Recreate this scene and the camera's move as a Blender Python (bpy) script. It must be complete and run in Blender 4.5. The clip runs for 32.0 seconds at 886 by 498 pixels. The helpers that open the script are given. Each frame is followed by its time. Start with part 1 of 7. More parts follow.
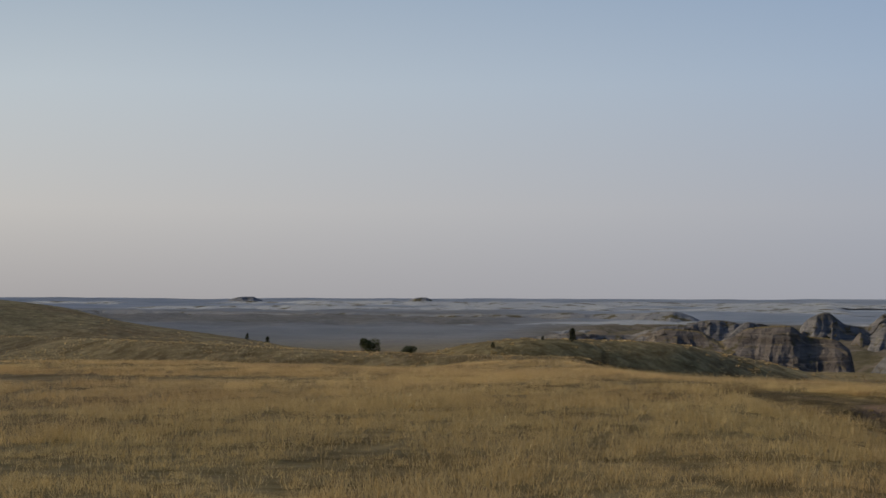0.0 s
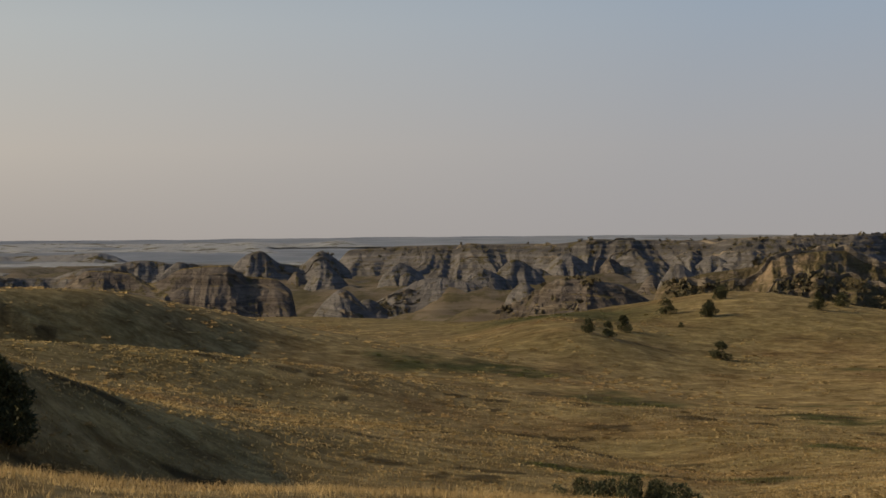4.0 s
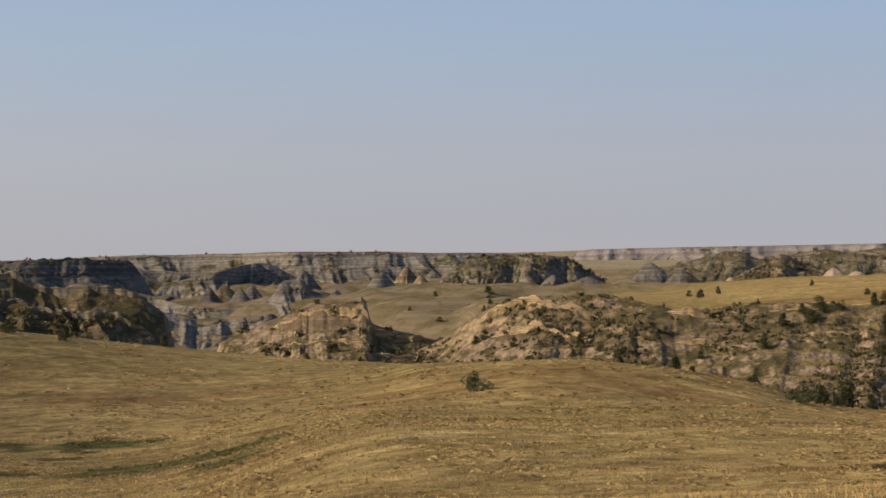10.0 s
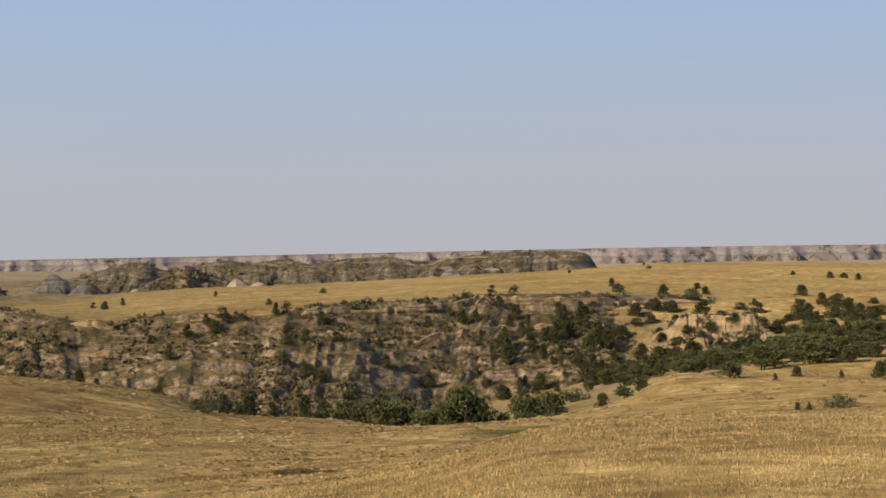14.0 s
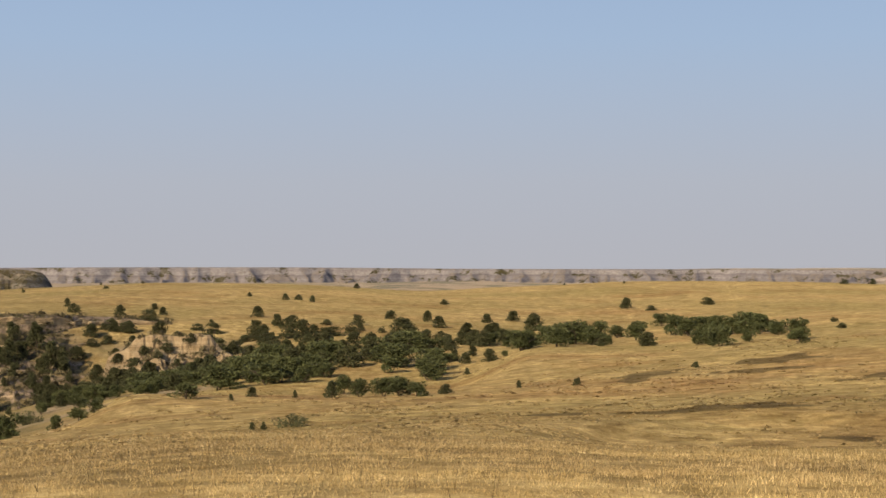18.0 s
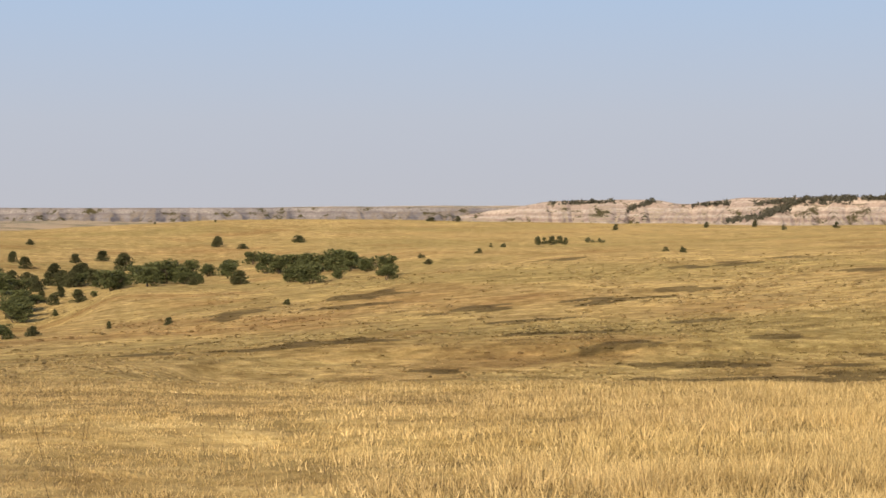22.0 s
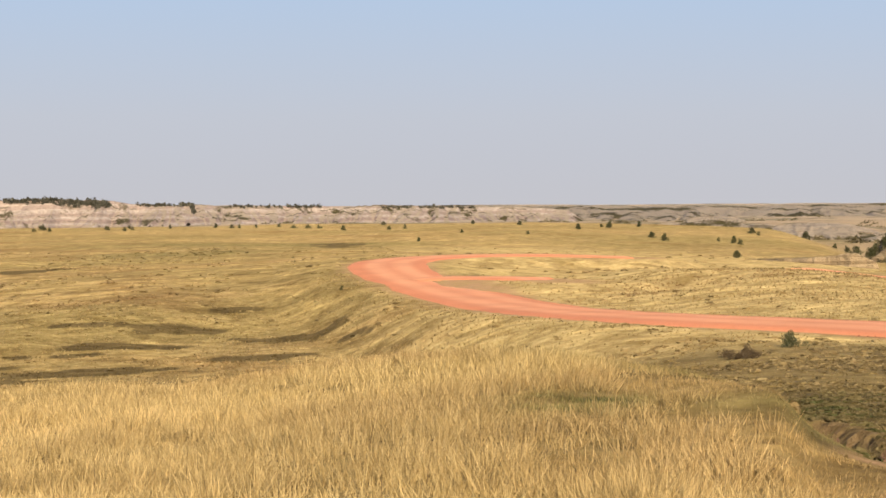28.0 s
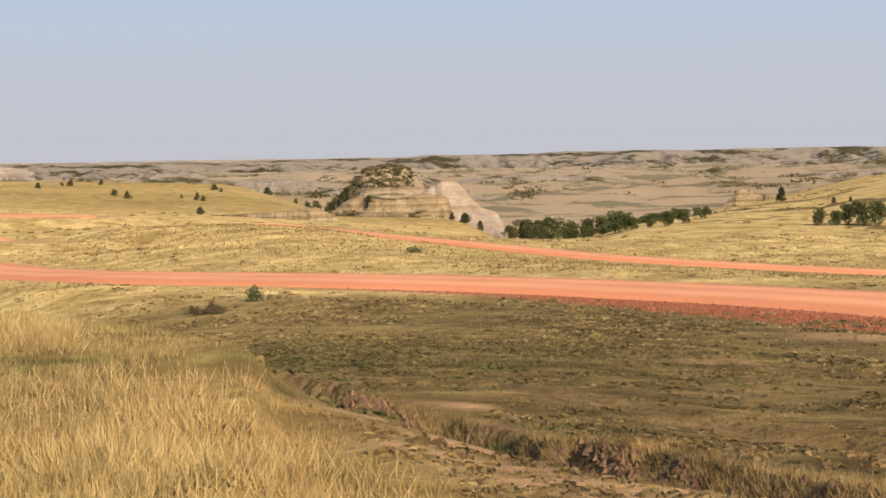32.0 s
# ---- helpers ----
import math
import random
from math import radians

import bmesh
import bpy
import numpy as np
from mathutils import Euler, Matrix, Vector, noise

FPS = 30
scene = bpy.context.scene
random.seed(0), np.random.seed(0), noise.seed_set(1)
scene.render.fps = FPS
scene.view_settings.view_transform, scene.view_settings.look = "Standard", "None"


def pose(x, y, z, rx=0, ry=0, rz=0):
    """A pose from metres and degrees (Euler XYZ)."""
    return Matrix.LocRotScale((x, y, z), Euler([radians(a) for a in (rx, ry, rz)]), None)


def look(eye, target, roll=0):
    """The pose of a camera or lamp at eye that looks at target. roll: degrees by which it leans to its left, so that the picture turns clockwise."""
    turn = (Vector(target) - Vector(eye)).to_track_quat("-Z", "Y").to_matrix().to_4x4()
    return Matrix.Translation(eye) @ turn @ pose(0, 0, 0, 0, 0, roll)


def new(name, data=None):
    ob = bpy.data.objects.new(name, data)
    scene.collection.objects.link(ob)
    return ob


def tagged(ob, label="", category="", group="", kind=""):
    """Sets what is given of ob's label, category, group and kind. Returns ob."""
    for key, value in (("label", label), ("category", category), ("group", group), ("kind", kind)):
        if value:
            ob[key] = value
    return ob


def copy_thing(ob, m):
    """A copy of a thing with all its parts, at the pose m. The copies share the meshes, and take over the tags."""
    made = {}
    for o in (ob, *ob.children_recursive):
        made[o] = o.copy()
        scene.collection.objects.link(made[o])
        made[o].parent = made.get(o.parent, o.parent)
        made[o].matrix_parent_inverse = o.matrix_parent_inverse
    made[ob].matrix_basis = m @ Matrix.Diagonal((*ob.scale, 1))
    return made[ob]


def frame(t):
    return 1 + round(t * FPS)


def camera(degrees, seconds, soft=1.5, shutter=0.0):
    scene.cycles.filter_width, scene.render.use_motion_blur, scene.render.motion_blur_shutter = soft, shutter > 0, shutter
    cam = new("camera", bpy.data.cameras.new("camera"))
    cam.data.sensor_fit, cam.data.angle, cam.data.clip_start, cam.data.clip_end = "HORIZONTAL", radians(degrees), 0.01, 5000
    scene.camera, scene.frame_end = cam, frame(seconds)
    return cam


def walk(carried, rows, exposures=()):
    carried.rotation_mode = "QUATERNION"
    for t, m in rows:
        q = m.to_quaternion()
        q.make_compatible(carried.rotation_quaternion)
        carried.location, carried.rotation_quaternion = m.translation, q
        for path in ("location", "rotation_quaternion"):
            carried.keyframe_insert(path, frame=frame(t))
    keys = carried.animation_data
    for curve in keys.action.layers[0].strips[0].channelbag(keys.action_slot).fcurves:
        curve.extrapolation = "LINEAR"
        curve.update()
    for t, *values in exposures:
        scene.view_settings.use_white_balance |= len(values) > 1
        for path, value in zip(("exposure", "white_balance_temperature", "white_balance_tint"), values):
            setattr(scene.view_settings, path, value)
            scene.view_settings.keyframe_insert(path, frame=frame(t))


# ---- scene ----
EYE = 1.65          # eye height over the knoll, metres
LENS = 28.5

# seconds, bearing (clockwise from +y), tilt, roll, metres back along the bearing, metres up
PATH = [
    (0, 1.40, 1.59, 0.10, 52, 0.9), (0.5, 4.35, 0.99, 0.05, 35, 0.9), (1, 4.95, 0.48, 0.30, 19, 0.85), (1.5, 6.95, -0.20, 0.30, 16, 0.85),
    (2, 10.15, -0.02, 0.20, 15, 0.8), (2.5, 13.00, 0.19, -0.10, 14, 0.75), (3, 15.71, -0.22, -0.40, 12, 0.65), (3.5, 17.59, -0.67, -0.55, 5, 0.2),
    (4, 20.10, -0.42, -0.50, 0, 0), (4.5, 23.02, -0.16, -0.54, 0, 0), (6.5, 29.10, -0.14, -1.54, 0, 0), (7, 30.89, 0.12, -1.58, 0, 0),
    (7.5, 33.28, 0.98, -2.30, 0, 0), (8, 37.42, 0.76, -2.66, 0, 0), (8.5, 40.08, 0.97, -2.45, 0, 0), (9, 42.90, 1.14, -2.28, 0, 0),
    (9.5, 45.36, 0.83, -1.74, 0, 0), (10, 46.99, 0.09, -0.95, 0, 0), (10.5, 49.47, -0.35, -0.64, 0, 0), (11, 51.47, -0.10, -0.58, 0, 0),
    (11.5, 53.31, -0.27, -0.57, 0, 0), (12, 54.12, -0.45, -0.67, 0, 0), (12.5, 56.22, -0.58, -0.94, 0, 0), (13, 60.65, 0.33, -0.88, 0, 0),
    (13.5, 63.99, 0.48, -0.90, 0, 0), (15.5, 72.03, -1.52, -0.56, 0, 0), (16, 74.35, -1.75, -0.36, 0, 0), (16.5, 76.97, -1.18, -0.49, 0, 0),
    (17, 79.87, -0.56, 0.15, 0, 0), (17.5, 82.15, 0.44, 0.37, 0, 0), (18, 84.02, 0.66, -0.14, 0, 0), (18.5, 85.72, 0.79, -0.51, 0, 0),
    (19, 87.28, 0.86, -0.52, 0, 0), (19.5, 89.02, 0.39, -0.55, 0, 0), (20, 91.06, -0.95, -0.47, 0, 0), (20.5, 93.06, -1.91, -0.50, 0, 0),
    (21, 94.88, -2.16, -0.64, 0, 0), (21.5, 96.20, -1.88, -0.65, 0, 0), (22, 97.37, -1.42, -0.36, 0, 0), (22.5, 99.17, -1.14, -0.45, 0, 0),
    (23, 102.03, -1.44, -0.58, 0, 0), (23.5, 104.19, -1.94, -0.56, 0, 0), (24, 106.24, -2.57, -0.54, 0, 0), (24.5, 108.10, -2.82, -0.67, 0, 0),
    (25, 110.26, -2.81, -0.72, 0, 0), (25.5, 113.68, -2.59, -0.31, 0, 0), (26, 117.67, -2.31, -0.00, 0, 0), (26.5, 119.84, -2.02, 0.29, 0, 0),
    (28.5, 127.30, -1.89, -0.50, 0, 0), (29, 129.83, -2.60, -0.49, 0, 0), (29.5, 131.59, -2.76, -0.29, 0, 0), (30, 133.29, -2.74, -0.26, 0, 0),
    (30.5, 135.36, -2.68, -0.39, 0, 0), (31, 137.63, -2.84, -0.56, 0, 0), (31.5, 140.16, -3.00, -0.73, 0, 0), (32, 142.47, -3.04, -0.84, 0, 0),
]

def ray_way(az, el):
    a, e = radians(az), radians(el)
    return Vector((math.sin(a) * math.cos(e), math.cos(a) * math.cos(e), math.sin(e)))


cam = camera(LENS, 32.0, soft=1.6)
rows = []
for t, az, tilt, roll, back, up in PATH:
    eye = Vector((-0.2 * max(back - 19, 0), 0, EYE + up)) - back * ray_way(az, 0)
    rows.append((t, look(eye, eye + ray_way(az, tilt), roll)))
walk(cam, rows, [(0.0, -0.18, 5900, 10), (0.6, -0.08, 6400, 10), (1.0, -0.04, 6850, 10), (2.0, -0.24, 6900, 10), (3.0, -0.30, 6950, 10), (4.0, -0.18, 7050, 10), (7.0, -0.28, 6850, 10), (8.0, -0.06, 6750, 10), (9.0, 0.08, 6650, 10), (13.0, 0.28, 6550, 10), (16.0, 0.3, 6500, 10), (18.0, 0.26, 6500, 10), (20.0, 0.36, 6450, 10), (23.0, 0.49, 6450, 10), (26.0, 0.54, 6600, 10), (32.0, 0.52, 6500, 10)])

# ---- light ----
SUN_AZ, SUN_EL = -64.0, 25.0
world = bpy.data.worlds.new("sky")
scene.world = world
world.use_nodes = True
wn, wl = world.node_tree.nodes, world.node_tree.links
wn.clear()
w_out = wn.new("ShaderNodeOutputWorld")
w_bg = wn.new("ShaderNodeBackground")
w_sky = wn.new("ShaderNodeTexSky")
w_sky.sky_type = "NISHITA"
w_sky.sun_disc = False
w_sky.sun_elevation, w_sky.sun_rotation = radians(SUN_EL), radians(SUN_AZ)
w_sky.air_density, w_sky.dust_density, w_sky.ozone_density = 1.0, 4.0, 1.5
# smoke: a thin veil that thickens towards the horizon, warmer and brighter on the sun's side
w_co = wn.new("ShaderNodeTexCoord")
w_sep = wn.new("ShaderNodeSeparateXYZ")
wl.new(w_co.outputs["Generated"], w_sep.inputs[0])


def sky_ramp(source, *stops):
    r = wn.new("ShaderNodeValToRGB")
    e = r.color_ramp.elements
    while len(e) < len(stops):
        e.new(0.5)
    for k, (p, c) in zip(e, stops):
        k.position, k.color = p, ((c, c, c, 1) if isinstance(c, (int, float)) else (*c, 1))
    wl.new(source, r.inputs[0])
    return r.outputs[0]


def sky_mix(fac, a, b, kind="MIX"):
    m = wn.new("ShaderNodeMix")
    m.data_type, m.blend_type = "RGBA", kind
    for key, v in (("Factor", fac), ("A", a), ("B", b)):
        if isinstance(v, float):
            m.inputs[key].default_value = v
        else:
            wl.new(v, m.inputs[key])
    return m.outputs["Result"]


w_dot = wn.new("ShaderNodeVectorMath")
w_dot.operation = "DOT_PRODUCT"
wl.new(w_co.outputs["Generated"], w_dot.inputs[0])
w_dot.inputs[1].default_value = ray_way(SUN_AZ, SUN_EL)
height = w_sep.outputs["Z"]
cool = sky_ramp(height, (0.0, (6.25, 6.3, 6.85)), (0.05, (6.0, 6.4, 7.35)), (0.13, (4.9, 6.4, 8.7)), (0.22, (3.9, 5.6, 8.6)), (0.4, (1.9, 3.2, 6.0)), (1.0, (0.9, 1.6, 3.6)))
warm = sky_ramp(height, (0.0, (7.6, 6.8, 6.1)), (0.05, (10.2, 9.3, 8.1)), (0.12, (9.3, 9.7, 9.5)), (0.22, (5.0, 6.4, 7.8)), (0.4, (2.3, 3.4, 5.6)), (1.0, (1.0, 1.7, 3.6)))
w_turn = wn.new("ShaderNodeMath")
w_turn.operation = "MULTIPLY_ADD"
wl.new(w_dot.outputs["Value"], w_turn.inputs[0])
w_turn.inputs[1].default_value, w_turn.inputs[2].default_value = 0.5, 0.5
side = sky_ramp(w_turn.outputs[0], (0.28, 0.0), (0.5, 0.14), (0.8, 1.0))
smoke = sky_mix(side, cool, warm)
w_add = sky_ramp(w_dot.outputs["Value"], (0.66, 0.0), (0.90, (5.0, 4.7, 4.0)), (0.985, (26.0, 24.0, 20.0)))
smoke = sky_mix(1.0, smoke, w_add, "ADD")
veil = sky_ramp(height, (0.0, 0.92), (0.4, 0.85))
wl.new(sky_mix(veil, w_sky.outputs[0], smoke), w_bg.inputs[0])
w_bg.inputs[1].default_value = 0.066
wl.new(w_bg.outputs[0], w_out.inputs[0])

sun = new("sun", bpy.data.lights.new("sun", "SUN"))
sun.data.energy, sun.data.angle, sun.data.color = 4.4, radians(0.8), (1.0, 0.79, 0.545)
sun.matrix_world = look((0, 0, 0), -ray_way(SUN_AZ, SUN_EL))


# ---- materials ----
class Nodes:
    """A small helper to write node materials."""

    def __init__(self, name, rough=0.9, spec=0.2):
        self.mat = bpy.data.materials.new(name)
        self.mat.use_nodes = True
        self.n, self.l = self.mat.node_tree.nodes, self.mat.node_tree.links
        self.bsdf = self.n["Principled BSDF"]
        self.bsdf.inputs["Roughness"].default_value = rough
        self.bsdf.inputs["Specular IOR Level"].default_value = spec
        self.pos = self.n.new("ShaderNodeNewGeometry")

    def put(self, socket, value):
        if isinstance(value, (int, float)):
            socket.default_value = value
        elif isinstance(value, tuple):
            socket.default_value = value if len(value) == 4 else (*value, 1)
        else:
            self.l.new(value, socket)

    def noise(self, scale, detail=4, rough=0.55, stretch=(1, 1, 1), distort=0.0, where=None):
        m = self.n.new("ShaderNodeMapping")
        m.inputs["Scale"].default_value = stretch
        self.l.new(where or self.pos.outputs["Position"], m.inputs[0])
        t = self.n.new("ShaderNodeTexNoise")
        t.inputs["Scale"].default_value, t.inputs["Detail"].default_value = scale, detail
        t.inputs["Roughness"].default_value, t.inputs["Distortion"].default_value = rough, distort
        self.l.new(m.outputs[0], t.inputs[0])
        return t.outputs[0]

    def ramp(self, fac, *stops):
        r = self.n.new("ShaderNodeValToRGB")
        e = r.color_ramp.elements
        while len(e) < len(stops):
            e.new(0.5)
        for k, (p, c) in zip(e, stops):
            k.position = p
            k.color = (c, c, c, 1) if isinstance(c, (int, float)) else (*c, 1)
        self.put(r.inputs[0], fac)
        return r.outputs[0]

    def mix(self, fac, a, b, kind="MIX"):
        m = self.n.new("ShaderNodeMix")
        m.data_type, m.blend_type = "RGBA", kind
        self.put(m.inputs["Factor"], fac), self.put(m.inputs["A"], a), self.put(m.inputs["B"], b)
        return m.outputs["Result"]

    def math(self, op, a, b=0.0):
        m = self.n.new("ShaderNodeMath")
        m.operation = op
        self.put(m.inputs[0], a), self.put(m.inputs[1], b)
        return m.outputs[0]

    def attr(self, name):
        a = self.n.new("ShaderNodeAttribute")
        a.attribute_name = name
        return a.outputs["Fac"]

    def axis(self, source, k):
        s = self.n.new("ShaderNodeSeparateXYZ")
        self.l.new(source, s.inputs[0])
        return s.outputs[k]

    def island(self):
        return self.pos.outputs["Random Per Island"]

    def object_random(self):
        return self.n.new("ShaderNodeObjectInfo").outputs["Random"]

    def bump(self, height, strength, distance):
        b = self.n.new("ShaderNodeBump")
        b.inputs["Strength"].default_value, b.inputs["Distance"].default_value = strength, distance
        self.l.new(height, b.inputs["Height"])
        self.l.new(b.outputs[0], self.bsdf.inputs["Normal"])

    def done(self, colour):
        self.put(self.bsdf.inputs["Base Color"], colour)
        return self.mat


def prairie_colour(m):
    big = m.noise(0.012, 4, 0.6)
    mid = m.noise(0.09, 5, 0.6, distort=0.6)
    fine = m.noise(0.9, 5, 0.65)
    gold = m.mix(m.ramp(fine, (0.3, 0.0), (0.7, 1.0)), (0.40, 0.293, 0.118), (0.62, 0.485, 0.23))
    tan = m.mix(m.ramp(fine, (0.3, 0.0), (0.7, 1.0)), (0.28, 0.205, 0.092), (0.47, 0.36, 0.17))
    col = m.mix(m.ramp(mid, (0.38, 0.0), (0.62, 1.0)), tan, gold)
    olive = m.mix(fine, (0.19, 0.165, 0.062), (0.33, 0.275, 0.11))
    col = m.mix(m.math("MULTIPLY", m.ramp(big, (0.45, 0.0), (0.62, 1.0)), 0.5), col, olive)
    rust = m.ramp(m.noise(0.03, 4, 0.6, distort=0.5), (0.52, 0.0), (0.68, 0.5))
    col = m.mix(rust, col, (0.26, 0.135, 0.055))
    col = m.mix(m.math("MULTIPLY", m.attr("cured"), 0.7), col, m.mix(fine, (0.55, 0.42, 0.18), (0.74, 0.60, 0.31)))
    lush = m.math("MULTIPLY", m.attr("lush"), m.ramp(mid, (0.3, 0.6), (0.5, 1.0)))
    col = m.mix(lush, col, m.mix(fine, (0.066, 0.080, 0.027), (0.15, 0.152, 0.052)))
    col = m.mix(m.ramp(m.math("MULTIPLY", m.attr("streak"), m.math("ADD", 0.45, m.noise(0.8, 5, 0.7))), (0.2, 0.0), (0.48, 0.85)), col, m.mix(fine, (0.060, 0.050, 0.024), (0.16, 0.118, 0.05)))
    grazed = m.mix(m.ramp(m.noise(1.0, 6, 0.75, distort=0.6), (0.38, 0.0), (0.62, 1.0)), (0.104, 0.081, 0.038), (0.30, 0.228, 0.108))
    col = m.mix(m.attr("graze"), col, grazed)
    return col, fine


def prairie_material():
    m = Nodes("dry_prairie", 0.95, 0.05)
    m.bsdf.inputs["Diffuse Roughness"].default_value = 1.0
    col, fine = prairie_colour(m)
    hair = m.noise(9.0, 4, 0.7)
    # the whole ground toned down under the blades
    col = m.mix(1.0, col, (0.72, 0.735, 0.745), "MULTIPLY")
    swath = m.noise(0.32, 5, 0.62, distort=0.8)
    col = m.mix(1.0, col, m.mix(m.math("MULTIPLY", m.attr("graze"), 0.75), m.ramp(swath, (0.36, (0.66, 0.62, 0.54)), (0.5, (0.95, 0.95, 0.93)), (0.62, (1.28, 1.27, 1.25))), (0.95, 0.95, 0.93)), "MULTIPLY")
    # near the knoll: brown litter, plus shade between the stems painted in
    col = m.mix(m.attr("litter_shade"), col, m.mix(1.0, col, (0.92, 0.90, 0.87), "MULTIPLY"))
    clump = m.noise(0.42, 6, 0.72, distort=0.5)
    col = m.mix(m.math("MULTIPLY", m.ramp(clump, (0.36, 1.0), (0.46, 0.0)), m.math("MULTIPLY", m.math("SUBTRACT", 0.85, m.math("MULTIPLY", m.attr("litter_shade"), 0.5)), m.math("SUBTRACT", 1.0, m.math("MULTIPLY", m.attr("cured"), 0.7)))), col, m.mix(1.0, col, (0.62, 0.58, 0.52), "MULTIPLY"))
    col = m.mix(m.ramp(clump, (0.54, 0.0), (0.61, 0.8)), col, m.mix(1.0, col, (1.34, 1.34, 1.32), "MULTIPLY"))
    tuss = m.noise(1.7, 6, 0.7, distort=0.4)
    col = m.mix(m.ramp(tuss, (0.38, 0.8), (0.60, 0.0)), col, m.mix(1.0, col, (0.62, 0.57, 0.50), "MULTIPLY"))
    soil = m.mix(fine, (0.17, 0.102, 0.058), (0.40, 0.268, 0.158))
    bare = m.math("MULTIPLY", m.attr("bare"), m.ramp(m.noise(0.9, 5, 0.65), (0.32, 0.15), (0.55, 1.0)))
    col = m.mix(bare, col, soil)
    col = m.mix(m.math("MULTIPLY", m.attr("gravel"), m.ramp(m.noise(1.3, 6, 0.75), (0.30, 0.0), (0.50, 0.95))), col, m.mix(hair, (0.17, 0.045, 0.026), (0.38, 0.13, 0.075)))
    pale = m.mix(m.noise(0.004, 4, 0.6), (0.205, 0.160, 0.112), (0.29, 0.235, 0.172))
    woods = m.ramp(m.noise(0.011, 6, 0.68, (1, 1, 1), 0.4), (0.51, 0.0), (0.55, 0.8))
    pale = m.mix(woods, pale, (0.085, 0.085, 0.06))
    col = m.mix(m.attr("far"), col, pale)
    # smoke haze over the far plain, painted as a blue-grey ground colour
    haze_tint = m.mix(m.ramp(m.noise(0.006, 5, 0.65), (0.38, 0.0), (0.62, 1.0)), (0.205, 0.248, 0.288), (0.32, 0.352, 0.38))
    col = m.mix(m.attr("far_haze"), col, haze_tint)
    # bare clay floor of the badlands
    z = m.axis(m.pos.outputs["Position"], 2)
    bed = m.n.new("ShaderNodeTexNoise")
    bed.noise_dimensions = "1D"
    bed.inputs["Scale"].default_value, bed.inputs["Detail"].default_value = 1.0, 3.0
    m.l.new(m.math("ADD", m.math("MULTIPLY", z, 0.3), m.math("MULTIPLY", m.noise(0.01, 3), 2.0)), bed.inputs["W"])
    clay = m.ramp(bed.outputs[0], (0.3, (0.14, 0.108, 0.070)), (0.45, (0.19, 0.150, 0.098)), (0.55, (0.235, 0.19, 0.128)), (0.7, (0.155, 0.12, 0.078)))
    up = m.axis(m.pos.outputs["Normal"], 2)
    scrub = m.math("MULTIPLY", m.ramp(up, (0.80, 0.0), (0.95, 1.0)), m.ramp(m.noise(0.07, 6, 0.72), (0.46, 0.0), (0.56, 1.0)))
    clay = m.mix(scrub, clay, m.mix(m.noise(0.3, 4), (0.05, 0.05, 0.025), (0.20, 0.16, 0.08)))
    col = m.mix(m.attr("clay"), col, clay)
    col = m.mix(m.ramp(hair, (0.3, 0.3), (0.6, 0.0)), col, (0.08, 0.055, 0.022))
    m.bump(m.math("ADD", m.math("ADD", m.math("MULTIPLY", hair, 0.12), m.math("MULTIPLY", tuss, 0.4)), swath), 0.8, 0.5)
    return m.done(col)


def blade_material(name, low_tone, high_tone, through_light=0.3):
    """Dry blades that take the colour of the prairie under them."""
    m = Nodes(name, 0.8, 0.15)
    col, fine = prairie_colour(m)
    lit = m.mix(m.island(), (low_tone, 0.97 * low_tone, 0.9 * low_tone), (high_tone, 1.03 * high_tone, 1.2 * high_tone))
    lit = m.mix(1.0, lit, (1.05, 1.02, 0.97), "MULTIPLY")
    lit = m.mix(m.ramp(m.noise(7.0, 3, 0.7), (0.35, 0.0), (0.65, 1.0)), m.mix(1.0, lit, (0.78, 0.76, 0.72), "MULTIPLY"), lit)
    col = m.mix(1.0, col, lit, "MULTIPLY")
    thin = m.n.new("ShaderNodeBsdfTranslucent")
    m.l.new(col, thin.inputs[0])
    both = m.n.new("ShaderNodeMixShader")
    both.inputs[0].default_value = through_light
    m.l.new(m.bsdf.outputs[0], both.inputs[1])
    m.l.new(thin.outputs[0], both.inputs[2])
    m.l.new(both.outputs[0], m.n["Material Output"].inputs[0])
    return m.done(col)


